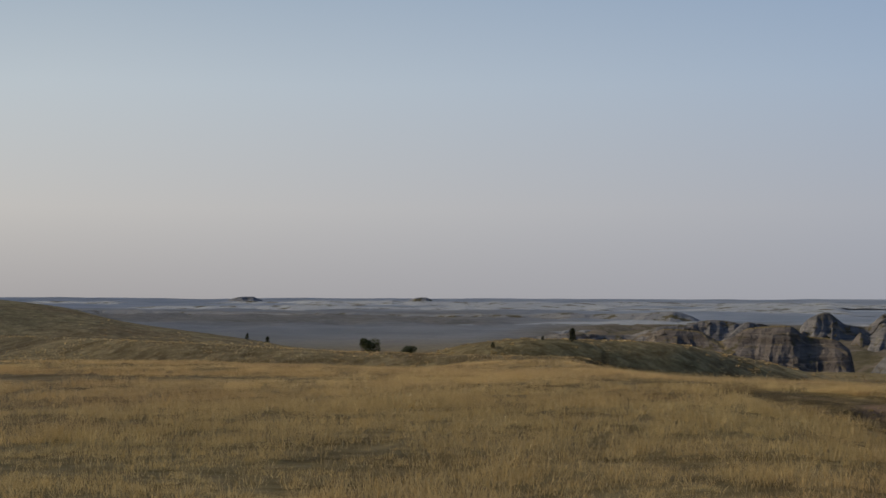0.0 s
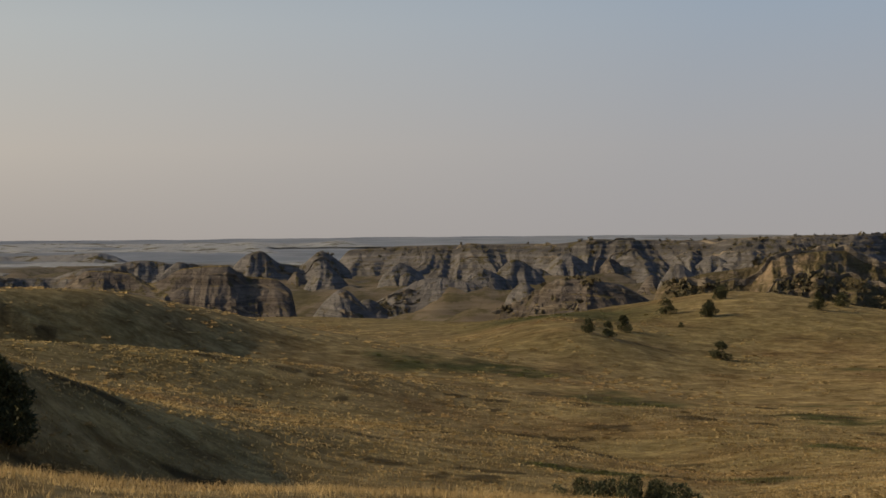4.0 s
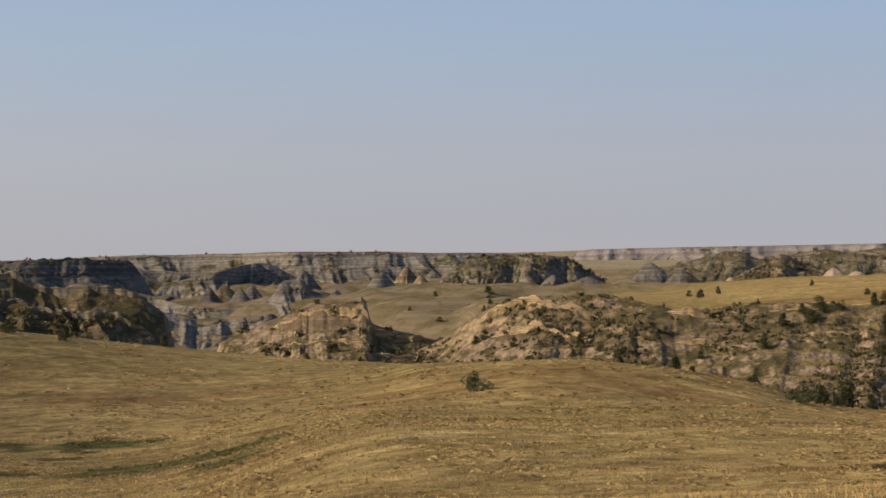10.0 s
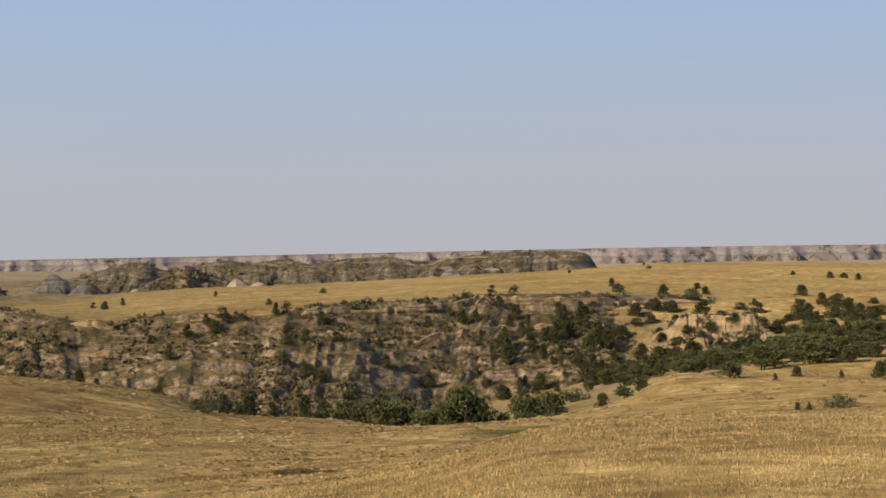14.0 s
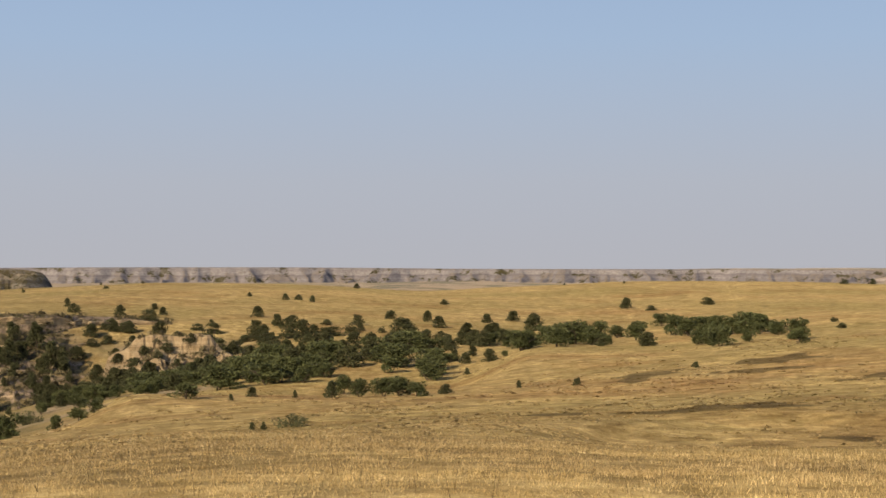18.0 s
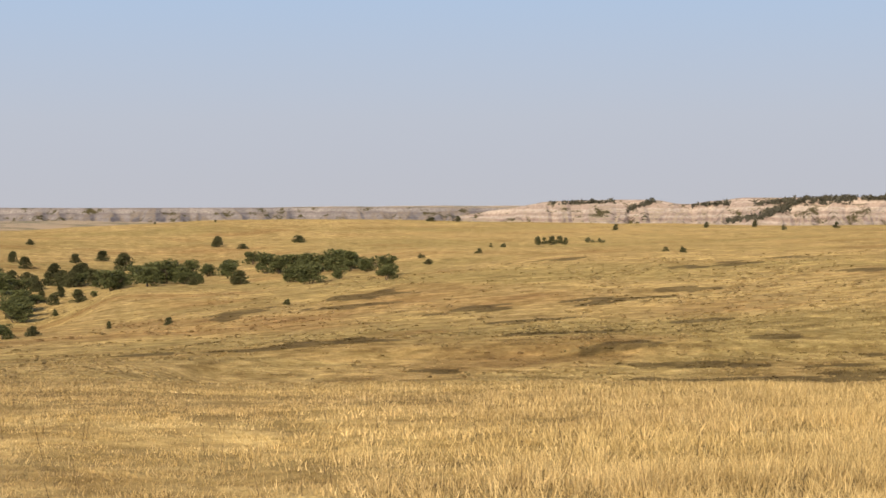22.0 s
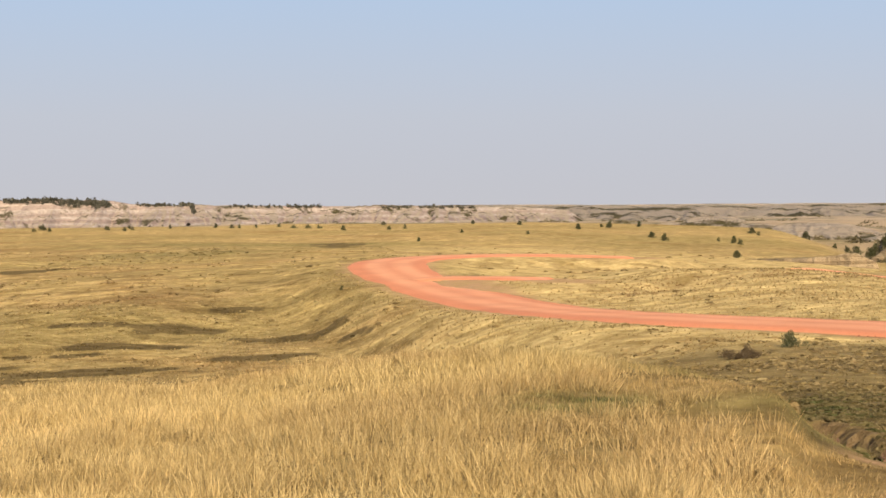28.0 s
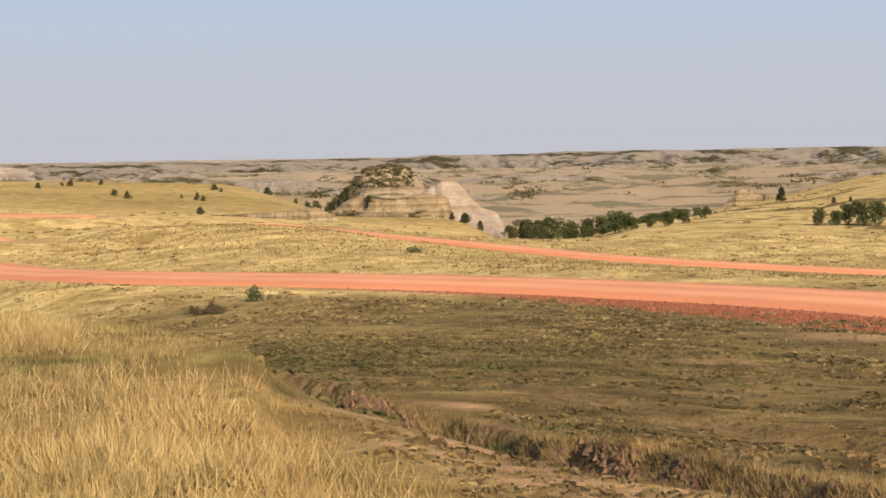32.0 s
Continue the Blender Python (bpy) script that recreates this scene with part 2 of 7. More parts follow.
def clay_material(name, hues, period, veg=0.5, cap=(0.16, 0.125, 0.055), seed=0.0, scar=None, relief=2.2, grain=0.16):
    """Layered badland clay: level beds of changing colour, washed by runnels, with scrub on the gentler ground."""
    m = Nodes(name, 0.95, 0.1)
    p = m.pos.outputs["Position"]
    z = m.axis(p, 2)
    wob = m.noise(0.02, 3, 0.5)
    lev = m.math("ADD", m.math("MULTIPLY", z, 1.0 / period), m.math("MULTIPLY", wob, 1.2))
    bed = m.n.new("ShaderNodeTexNoise")
    bed.noise_dimensions = "1D"
    bed.inputs["Scale"].default_value, bed.inputs["Detail"].default_value = 1.0, 3.0
    m.l.new(m.math("ADD", lev, seed), bed.inputs["W"])
    col = m.ramp(bed.outputs[0], (0.30, hues[0]), (0.42, hues[1]), (0.50, hues[2]), (0.58, hues[1]), (0.70, hues[3]))
    rough = m.noise(0.22, 6, 0.65)
    col = m.mix(m.ramp(rough, (0.35, 0.45), (0.6, 0.0)), col, tuple(0.5 * h for h in hues[0]))
    up = m.axis(m.pos.outputs["Normal"], 2)
    if scar:
        where = m.math("MULTIPLY", m.ramp(up, (0.62, 1.0), (0.9, 0.25)), m.ramp(m.noise(0.045, 6, 0.65, distort=0.8), (0.48, 0.0), (0.54, 1.0)))
        col = m.mix(where, col, m.mix(rough, tuple(0.8 * c for c in scar), tuple(1.25 * c for c in scar)))
    scrub = m.noise(grain, 6, 0.72)
    flat = m.ramp(up, (0.45, 0.25), (0.85, 1.0))
    mask = m.math("MULTIPLY", flat, m.ramp(scrub, (0.60 - 0.16 * veg, 0.0), (0.66 - 0.16 * veg, 1.0)))
    grassy = m.ramp(up, (0.90, 0.0), (0.97, 1.0))
    col = m.mix(grassy, col, m.mix(rough, tuple(0.7 * c for c in cap), tuple(1.4 * c for c in cap)))
    col = m.mix(mask, col, m.mix(rough, (0.035, 0.034, 0.016), (0.115, 0.095, 0.042)))
    if veg > 0.6 and grain > 0.1:
        spot = m.ramp(m.noise(0.62, 5, 0.7), (0.47, 0.0), (0.55, 0.8))
        col = m.mix(m.math("MULTIPLY", spot, flat), col, m.mix(rough, (0.045, 0.040, 0.020), (0.15, 0.115, 0.06)))
    flute = m.noise(0.28, 6, 0.68, (1, 1, 0.55), 0.3)
    beds = m.n.new("ShaderNodeTexNoise")
    beds.noise_dimensions = "1D"
    beds.inputs["Scale"].default_value, beds.inputs["Detail"].default_value = 6.0 / period, 5.0
    m.l.new(m.math("ADD", z, m.math("MULTIPLY", wob, 4.0)), beds.inputs["W"])
    m.bump(m.math("ADD", flute, m.math("MULTIPLY", beds.outputs[0], 0.4)), 1.0, relief)
    return m.done(col)


def leaf_material(name, dark, light):
    m = Nodes(name, 0.7, 0.2)
    t = m.mix(m.island(), dark, light)
    t = m.mix(m.math("MULTIPLY", m.object_random(), 0.4), t, tuple(0.8 * c for c in dark))
    return m.done(t)


def bark_material():
    m = Nodes("bark", 0.95, 0.1)
    return m.done(m.mix(m.noise(14, 4, 0.6, (1, 1, 0.2)), (0.045, 0.035, 0.026), (0.15, 0.115, 0.085)))


def scoria_material():
    m = Nodes("red_scoria", 0.95, 0.1)
    g = m.noise(6.0, 5, 0.7)
    col = m.mix(g, (0.64, 0.228, 0.105), (0.84, 0.36, 0.19))
    worn = m.ramp(m.attr("rut"), (0.0, 0.0), (1.0, 1.0))
    col = m.mix(m.math("MULTIPLY", worn, 0.75), col, m.mix(g, (0.86, 0.385, 0.195), (0.93, 0.49, 0.28)))
    col = m.mix(m.ramp(m.noise(0.25, 4), (0.4, 0.0), (0.7, 0.3)), col, (0.50, 0.19, 0.10))
    m.bump(m.noise(18, 3), 0.7, 0.03)
    return m.done(col)


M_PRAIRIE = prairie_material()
M_BLADE = blade_material("dry_blade", 1.08, 1.58, 0.25)
M_PALE_BLADE = blade_material("pale_blade", 0.7, 2.05, 0.3)
M_SWARD = blade_material("short_blade", 0.55, 1.1, 0.2)
M_FIELD = blade_material("field_blade", 0.68, 1.22, 0.42)
M_CLAY_GREY = clay_material("grey_clay", ((0.066, 0.064, 0.062), (0.108, 0.104, 0.099), (0.172, 0.164, 0.154), (0.084, 0.079, 0.075)), 6.0, 0.35, (0.112, 0.10, 0.08))
M_CLAY_PALE = clay_material("pale_grey_clay", ((0.115, 0.106, 0.096), (0.18, 0.167, 0.151), (0.265, 0.247, 0.222), (0.145, 0.131, 0.116)), 5.0, 0.4, (0.20, 0.165, 0.10), seed=51.0, grain=0.05)
M_CLAY_BROWN = clay_material("brown_clay", ((0.064, 0.055, 0.046), (0.104, 0.089, 0.074), (0.158, 0.137, 0.115), (0.088, 0.073, 0.058)), 5.0, 0.3, seed=21.0)
M_CLAY_SCRUB = clay_material("scrubby_clay", ((0.10, 0.088, 0.070), (0.165, 0.148, 0.122), (0.26, 0.235, 0.195), (0.13, 0.112, 0.09)), 5.0, 0.65, (0.16, 0.132, 0.08), seed=25.0)
M_CLAY_KNOLL = clay_material("knoll_clay", ((0.085, 0.068, 0.048), (0.15, 0.12, 0.083), (0.25, 0.20, 0.135), (0.11, 0.085, 0.057)), 3.0, 1.0, (0.14, 0.115, 0.055), seed=33.0, scar=(0.27, 0.205, 0.135))
M_CLAY_WHITE = clay_material("cream_clay", ((0.30, 0.225, 0.19), (0.41, 0.33, 0.28), (0.53, 0.455, 0.385), (0.35, 0.265, 0.23)), 8.0, 0.3, (0.36, 0.30, 0.22), seed=29.0, grain=0.03)
M_CLAY_TAN = clay_material("tan_clay", ((0.125, 0.092, 0.066), (0.208, 0.155, 0.113), (0.305, 0.235, 0.175), (0.152, 0.110, 0.08)), 4.0, 0.72, (0.22, 0.165, 0.07), seed=3.0, scar=(0.35, 0.262, 0.16), relief=1.3)
# rose beds greyed towards blue, with the distance haze in their colour
M_CLAY_ROSE = clay_material("rose_clay", ((0.185, 0.165, 0.165), (0.24, 0.217, 0.212), (0.305, 0.28, 0.268), (0.20, 0.178, 0.176)), 9.0, 0.35, (0.24, 0.20, 0.16), seed=6.0, grain=0.03)
M_CLAY_FAR = clay_material("far_clay", ((0.20, 0.168, 0.138), (0.245, 0.208, 0.17), (0.33, 0.288, 0.242), (0.18, 0.15, 0.122)), 7.0, 0.6, (0.33, 0.275, 0.205), seed=9.0, grain=0.012)
M_CLAY_CONE = clay_material("pale_cone_clay", ((0.27, 0.195, 0.14), (0.36, 0.285, 0.215), (0.43, 0.355, 0.275), (0.29, 0.215, 0.16)), 3.5, 0.0, (0.34, 0.27, 0.21), seed=6.0, relief=0.8)
# clays for far ridges: smoke haze is mixed into their bed colours
M_CLAY_HAZE = clay_material("haze_tinted_clay", ((0.13, 0.14, 0.15), (0.175, 0.182, 0.188), (0.23, 0.23, 0.228), (0.15, 0.155, 0.16)), 12.0, 0.4, (0.19, 0.19, 0.18), seed=40.0, grain=0.03)
M_CLAY_SMOKE = clay_material("smoke_tinted_clay", ((0.20, 0.225, 0.25), (0.25, 0.272, 0.29), (0.31, 0.325, 0.335), (0.225, 0.245, 0.262)), 14.0, 0.35, (0.27, 0.285, 0.285), seed=44.0, grain=0.02)
M_SAND = clay_material("yellow_sandstone", ((0.33, 0.24, 0.135), (0.45, 0.335, 0.195), (0.54, 0.42, 0.26), (0.37, 0.27, 0.155)), 1.6, 0.3, seed=12.0)
M_CLAY_CAP = clay_material("cap_clay", ((0.23, 0.172, 0.11), (0.34, 0.26, 0.172), (0.42, 0.33, 0.225), (0.27, 0.20, 0.13)), 3.0, 0.3, (0.20, 0.16, 0.08), seed=3.0, relief=1.2)
M_ROCK = clay_material("ledge_rock", ((0.10, 0.085, 0.066), (0.17, 0.145, 0.112), (0.25, 0.215, 0.165), (0.13, 0.108, 0.082)), 2.0, 0.2, seed=60.0, relief=1.0)
M_LEAF = leaf_material("juniper_leaf", (0.030, 0.034, 0.014), (0.105, 0.105, 0.044))
M_LEAF_GREEN = leaf_material("ash_leaf", (0.036, 0.044, 0.016), (0.130, 0.140, 0.052))
M_LEAF_SAGE = leaf_material("sage_leaf", (0.042, 0.050, 0.022), (0.125, 0.128, 0.058))
M_BRUSH = leaf_material("brush_leaf", (0.06, 0.042, 0.024), (0.16, 0.115, 0.062))
M_FAR_WOOD = leaf_material("far_wood", (0.055, 0.055, 0.042), (0.115, 0.108, 0.078))
M_BARK = bark_material()
M_ROAD = scoria_material()


# ---- mesh helpers ----
def value_noise(x, y, seed=0):
    """Smooth lattice noise in 0..1 on arrays."""
    xi, yi = np.floor(x).astype(np.int64), np.floor(y).astype(np.int64)
    fx, fy = x - xi, y - yi
    fx, fy = fx * fx * (3 - 2 * fx), fy * fy * (3 - 2 * fy)

    def lattice(i, j):
        h = (i * 374761393 + j * 668265263 + seed * 974634777) & 0x7FFFFFFF
        h = ((h ^ (h >> 13)) * 1274126177) & 0x7FFFFFFF
        return ((h ^ (h >> 16)) & 0xFFFF) / 65535.0

    a, b = lattice(xi, yi), lattice(xi + 1, yi)
    c, d = lattice(xi, yi + 1), lattice(xi + 1, yi + 1)
    return (a * (1 - fx) + b * fx) * (1 - fy) + (c * (1 - fx) + d * fx) * fy


def fbm(x, y, seed=0, octaves=4, gain=0.5):
    total, amp, norm = 0.0, 1.0, 0.0
    for k in range(octaves):
        total = total + amp * (value_noise(x * 2 ** k + 17.3 * k, y * 2 ** k - 9.1 * k, seed + k) - 0.5)
        norm += amp
        amp *= gain
    return 2 * total / norm


def pchip(xs, ys, q, level=False):
    """Monotone cubic through columns xs, ys (N, K) at q (N, Q)."""
    h = np.diff(xs, axis=1)
    d = np.diff(ys, axis=1) / h
    m = np.zeros_like(ys)
    w1, w2 = 2 * h[:, 1:] + h[:, :-1], h[:, 1:] + 2 * h[:, :-1]
    same = d[:, :-1] * d[:, 1:] > 0
    safe = np.where(same, d[:, :-1], 1.0), np.where(same, d[:, 1:], 1.0)
    m[:, 1:-1] = np.where(same, (w1 + w2) / (w1 / safe[0] + w2 / safe[1]), 0.0)
    m[:, 0], m[:, -1] = 0.0 if level else d[:, 0], d[:, -1]
    k = (q[:, :, None] >= xs[:, None, 1:-1]).sum(2)
    take = lambda a: np.take_along_axis(a, k, 1)
    take1 = lambda a: np.take_along_axis(a, k + 1, 1)
    t = np.clip((q - take(xs)) / take(h), 0, 1)
    hh = take(h)
    return ((1 + 2 * t) * (1 - t) ** 2 * take(ys) + t * (1 - t) ** 2 * hh * take(m)
            + t * t * (3 - 2 * t) * take1(ys) + t * t * (t - 1) * hh * take1(m))


def smooth_knots(knots, az):
    """A smooth curve through (bearing, value...) knots, closed round the circle."""
    k = np.array(sorted(knots), float)
    k = np.vstack([np.c_[k[-2:, :1] - 360, k[-2:, 1:]], k, np.c_[k[:2, :1] + 360, k[:2, 1:]]])
    return [pchip(k[None, :, 0], k[None, :, j], np.asarray(az, float)[None, :])[0] for j in range(1, k.shape[1])]


def grid_mesh(name, P, material, smooth=True, closed=False, attrs=None):
    """A mesh of quads from points P (rows, columns, 3)."""
    rows_n, cols_n = P.shape[:2]
    mesh = bpy.data.meshes.new(name)
    idx = np.arange(rows_n * cols_n).reshape(rows_n, cols_n)
    right = np.roll(idx, -1, 1) if closed else idx[:, 1:]
    left = idx if closed else idx[:, :-1]
    quads = np.stack([left[:-1], right[:-1], right[1:], left[1:]], -1).reshape(-1, 4)
    mesh.vertices.add(rows_n * cols_n)
    mesh.vertices.foreach_set("co", P.reshape(-1).astype(np.float32))
    mesh.loops.add(quads.size)
    mesh.loops.foreach_set("vertex_index", quads.reshape(-1).astype(np.int32))
    mesh.polygons.add(len(quads))
    mesh.polygons.foreach_set("loop_start", np.arange(0, quads.size, 4, dtype=np.int32))
    mesh.polygons.foreach_set("use_smooth", np.full(len(quads), smooth))
    for key, values in (attrs or {}).items():
        mesh.attributes.new(key, "FLOAT", "POINT").data.foreach_set("value", np.asarray(values, np.float32).reshape(-1))
    mesh.materials.append(material)
    mesh.update(calc_edges=True)
    return mesh


def part(name, mesh, parent=None, label=""):
    ob = new(name, mesh)
    ob.parent = parent
    return tagged(ob, label)


# ---- the lie of the land: bands from the knoll outward, each (bearing, distance, angle from the eye) ----
BANDS = [
    # brow of the grassy knoll
    [(-40, 25, -4.1), (-20, 20, -5.75), (-9, 18, -5.3), (-3.5, 17, -5.6), (0, 16, -6.7), (5, 16, -7.6), (10, 16, -8.4), (16, 16, -8.8),
     (30, 16, -9.5), (45, 18, -8.9), (62, 24, -7.9), (70, 40, -5.75), (78, 42, -5.3), (86, 36, -5.5), (92, 30, -5.97), (106, 28, -5.95), (116, 25, -6.2), (122.6, 22, -5.55),
     (128, 20, -5.4), (132, 18, -5.8), (135.7, 15, -6.5), (137.2, 13, -8.1), (141, 10, -10.0), (145, 9, -11.4), (157, 8, -12.5), (185, 20, -4.8)],
    [(-40, 70, -2.4), (-20, 50, -4.9), (-9, 43, -5.4), (0, 39, -6.9), (5, 41, -8.3), (10, 46, -8.9), (15, 51, -9.0), (20, 52, -9.0), (25, 44, -9.3), (30, 34, -9.8), (45, 36, -8.3),
     (62, 42, -7.2), (75, 60, -5.7), (90, 58, -6.15), (106, 55, -6.25), (116, 60, -6.4), (122, 50, -6.2), (128, 44, -5.9), (132, 34, -6.1), (136, 25, -7.0), (138.5, 19, -7.7), (145, 14, -9.3), (157, 12, -10.5), (185, 40, -2.4)],
    # shaded ridge with the lone dark juniper, then the field
    [(-40, 130, -0.45), (-29, 110, -0.95), (-20, 66, -1.8), (-10, 56, -2.55), (-2.5, 50, -2.9), (3, 51, -3.0), (6, 54.5, -3.9), (8.5, 58, -4.75), (11, 62, -5.5),
     (14, 67, -6.15), (18.4, 73, -6.85), (23.5, 74, -7.5), (30, 62, -8.5), (36, 54, -8.4), (46, 60, -5.8), (57, 60, -5.9), (63, 62, -5.95), (68, 70, -5.56), (75, 76, -5.4), (86, 80, -5.2),
     (90, 95, -5.5), (106, 100, -5.3), (122, 95, -4.9), (128, 75, -4.6), (136, 50, -5.0), (145, 40, -5.6), (157, 30, -6.8), (185, 70, -1.6)],
    [(-40, 190, -1.0), (-20, 130, -2.5), (-10, 104, -3.3), (0, 94, -3.7), (6, 95, -4.4), (11, 100, -4.9), (16, 106, -5.6), (21, 106, -6.4), (30, 90, -7.5), (36, 82, -7.3), (46, 90, -5.5),
     (57, 95, -5.6), (66, 110, -6.0), (75, 115, -5.6), (86, 112, -4.95), (106, 140, -4.5), (114, 126, -4.35), (118, 119, -4.2), (122, 112, -4.1), (125, 100, -3.75), (128, 90, -3.85), (134, 70, -3.97), (139, 64, -4.16), (144.6, 59, -4.47), (150, 54, -4.84), (157, 48, -5.3)],
    # second golden ridge; far edge of the road
    [(-40, 230, -0.5), (-20, 180, -1.9), (-9, 130, -3.0), (0, 110, -3.0), (5, 110, -3.15), (10.6, 116, -3.55), (16, 124, -4.25), (21, 128, -5.2), (26, 120, -5.8), (30, 108, -6.4), (35, 105, -6.75),
     (46, 115, -5.2), (57, 120, -5.3), (63, 132, -5.8), (70, 142, -5.6), (75, 144, -5.1), (86, 150, -4.5), (106, 180, -3.7), (114, 159, -3.2), (118, 148, -2.92), (122, 138, -2.6), (125, 120, -2.85), (128, 100, -3.42), (134, 77, -3.57), (139, 71, -3.75), (144.6, 67, -3.9), (150, 63, -4.05), (157, 58, -4.3)],
    # rounded mound, swale, field
    [(-40, 270, -0.6), (-20, 255, -1.6), (-9, 190, -2.7), (-2.5, 142, -2.75), (0.2, 139, -1.88), (2.8, 140, -1.58), (5.4, 145, -1.62), (9, 153, -1.72), (12, 162, -2.3), (14.5, 170, -2.85), (17, 176, -3.3), (24, 168, -4.4),
     (30, 155, -5.3), (36, 150, -5.4), (44, 148, -4.9), (50, 142, -4.5), (57, 150, -5.1), (63, 162, -5.7), (70, 172, -5.4), (75, 172, -4.7), (86, 182, -4.1), (106, 240, -2.9), (114, 200, -2.45), (118, 179, -2.2), (122, 160, -1.95), (126, 134, -2.6), (130, 112, -2.95), (134, 95, -3.0), (139, 85, -3.1), (145, 80, -3.5), (150, 78, -3.75), (157, 75, -4.1)],
    # long hill; brow of the rise; shrub mound; bench over the draw; golden rise behind the road
    [(-40, 330, 0.05), (-31, 330, 0.27), (-27.8, 330, 0.05), (-23.4, 330, -0.23), (-18.1, 325, 0.14), (-14.1, 320, -0.21), (-11.5, 315, -0.79), (-7.2, 310, -1.44), (-2.4, 300, -2.24), (2, 285, -2.6), (12, 250, -3.0), (16, 235, -3.3), (20, 215, -3.5), (24, 200, -2.95), (26, 192, -3.5), (28, 188, -4.05), (30.5, 185, -4.4), (35.6, 180, -4.6)],
    # edge of the badlands; far side of the bench; plain
    [(-40, 420, -0.3), (-20, 420, -0.5), (-10, 405, -1.6), (0, 380, -2.6), (13, 330, -2.55), (18, 310, -2.66), (21.6, 300, -2.79), (23.6, 290, -2.65), (25.3, 285, -2.38), (26.7, 280, -2.21), (29.7, 270, -1.92), (33, 262, -2.3), (37.5, 256, -2.92), (41.2, 250, -3.32), (45.8, 242, -3.64)],
    [(-40, 520, -0.9), (-10, 500, -2.2), (0, 480, -3.3), (13, 430, -4.5), (25, 380, -4.5), (30, 360, -4.0), (40, 340, -5.0), (47, 340, -5.2), (49, 372, -4.9), (58, 362, -4.9), (66, 366, -4.8), (70, 376, -4.2), (73, 360, -3.8), (76, 335, -3.6), (80, 335, -3.0), (85, 352, -2.65), (90, 420, -2.0), (95, 450, -1.6), (106, 560, -1.1), (112, 490, -1.08), (116, 440, -1.12),
     (122, 340, -1.3), (127, 330, -1.3), (131, 300, -1.6), (134, 250, -1.9), (139, 220, -2.2), (143, 200, -2.75), (147, 160, -2.8), (149, 155, -2.51), (152, 150, -2.41), (157, 146, -2.5)],
    # rim over the far side of the draw
    [(-40, 700, -0.8), (-10, 800, -2.0), (0, 800, -2.2), (13, 700, -2.1), (25, 640, -2.2), (32, 600, -2.6), (40, 560, -3.2), (45, 540, -3.0), (47.2, 520, -2.9), (49.6, 440, -2.2), (53, 405, -1.85), (55.5, 392, -2.1), (60.4, 390, -2.0), (64.6, 395, -1.68), (70, 412, -1.46), (74, 425, -1.7), (82, 450, -1.7), (86, 480, -1.7), (90, 560, -1.3), (95, 620, -1.0),
     (106, 700, -0.85), (116, 620, -0.85), (122, 480, -1.0), (127, 480, -0.9), (131, 450, -1.1), (136, 400, -1.4), (139, 385, -1.95), (142.6, 376, -2.08), (145, 352, -2.9), (149.8, 320, -2.4), (151.8, 310, -1.85), (153.8, 305, -1.4), (157, 300, -0.78), (165, 300, -0.4)],
    # crest of the golden plateau
    [(-40, 1200, -0.7), (-10, 1200, -1.4), (0, 1100, -1.6), (13, 1000, -1.45), (25, 900, -1.55), (32, 850, -1.75), (40, 800, -1.95), (46, 700, -1.5), (53, 680, -1.47), (57.2, 700, -1.08), (62.8, 720, -0.92), (70, 750, -0.66), (75, 780, -0.44), (80.2, 800, -0.53), (83.5, 800, -0.72), (87, 820, -0.55), (91.5, 850, -0.41), (95, 860, -0.45),
     (102, 900, -0.59), (108, 900, -0.7), (116, 900, -0.7), (122, 800, -0.63), (128, 750, -0.63), (135, 650, -0.78), (139, 600, -1.8), (145, 600, -2.5), (157, 600, -2.2)],
    [(-40, 1600, -0.6), (0, 1600, -1.0), (25, 1250, -1.4), (40, 1100, -1.3), (46, 1000, -1.35), (60, 1050, -1.4), (100, 1250, -1.2), (135, 1050, -1.3), (145, 1000, -1.6), (157, 1000, -1.5)],
    [(-40, 2500, -0.45), (0, 2500, -0.55), (25, 2200, -0.8), (45, 2000, -0.7), (100, 2500, -0.6), (145, 2200, -0.6), (157, 2200, -0.5)],
    [(-40, 4900, -0.02), (60, 4900, -0.04), (157, 4900, -0.02)],
]
BANDS[6] += [(39.3, 176, -4.8), (44.1, 170, -4.5), (46.7, 165, -4.08), (50.5, 165, -3.77), (54, 166, -4.06), (57, 170, -4.5), (59, 175, -5.08), (62.7, 180, -5.41), (66.4, 186, -5.77), (69, 192, -5.7), (72, 200, -4.9), (74.2, 202, -4.05), (78, 206, -4.1), (82, 215, -4.15), (86, 232, -3.6), (106, 320, -2.1), (112, 275, -2.05), (116, 240, -1.95),
             (119.5, 210, -1.85), (122, 185, -1.75), (126, 162, -1.95), (130, 135, -2.5), (133.2, 118, -2.28), (136.3, 113, -2.28), (138, 110, -2.38), (140.9, 104, -2.8), (143.7, 100, -3.12), (148.3, 95, -3.62), (157, 88, -4.02)]
BANDS[7] += [(50, 236, -4.0), (54, 232, -4.4), (57, 230, -4.9), (60, 226, -5.4), (66, 226, -6.0), (70, 236, -5.7), (75, 250, -4.3), (80, 256, -4.2), (84, 262, -4.1), (87, 282, -2.8), (91, 320, -2.5), (95, 352, -2.2), (106, 420, -1.5), (112, 370, -1.5), (116, 320, -1.48),
             (122, 240, -1.5), (127, 222, -1.6), (131, 192, -2.0), (134, 162, -2.25), (138, 150, -2.25), (141, 136, -2.5), (146, 122, -2.95), (150, 116, -3.3), (157, 110, -3.6)]


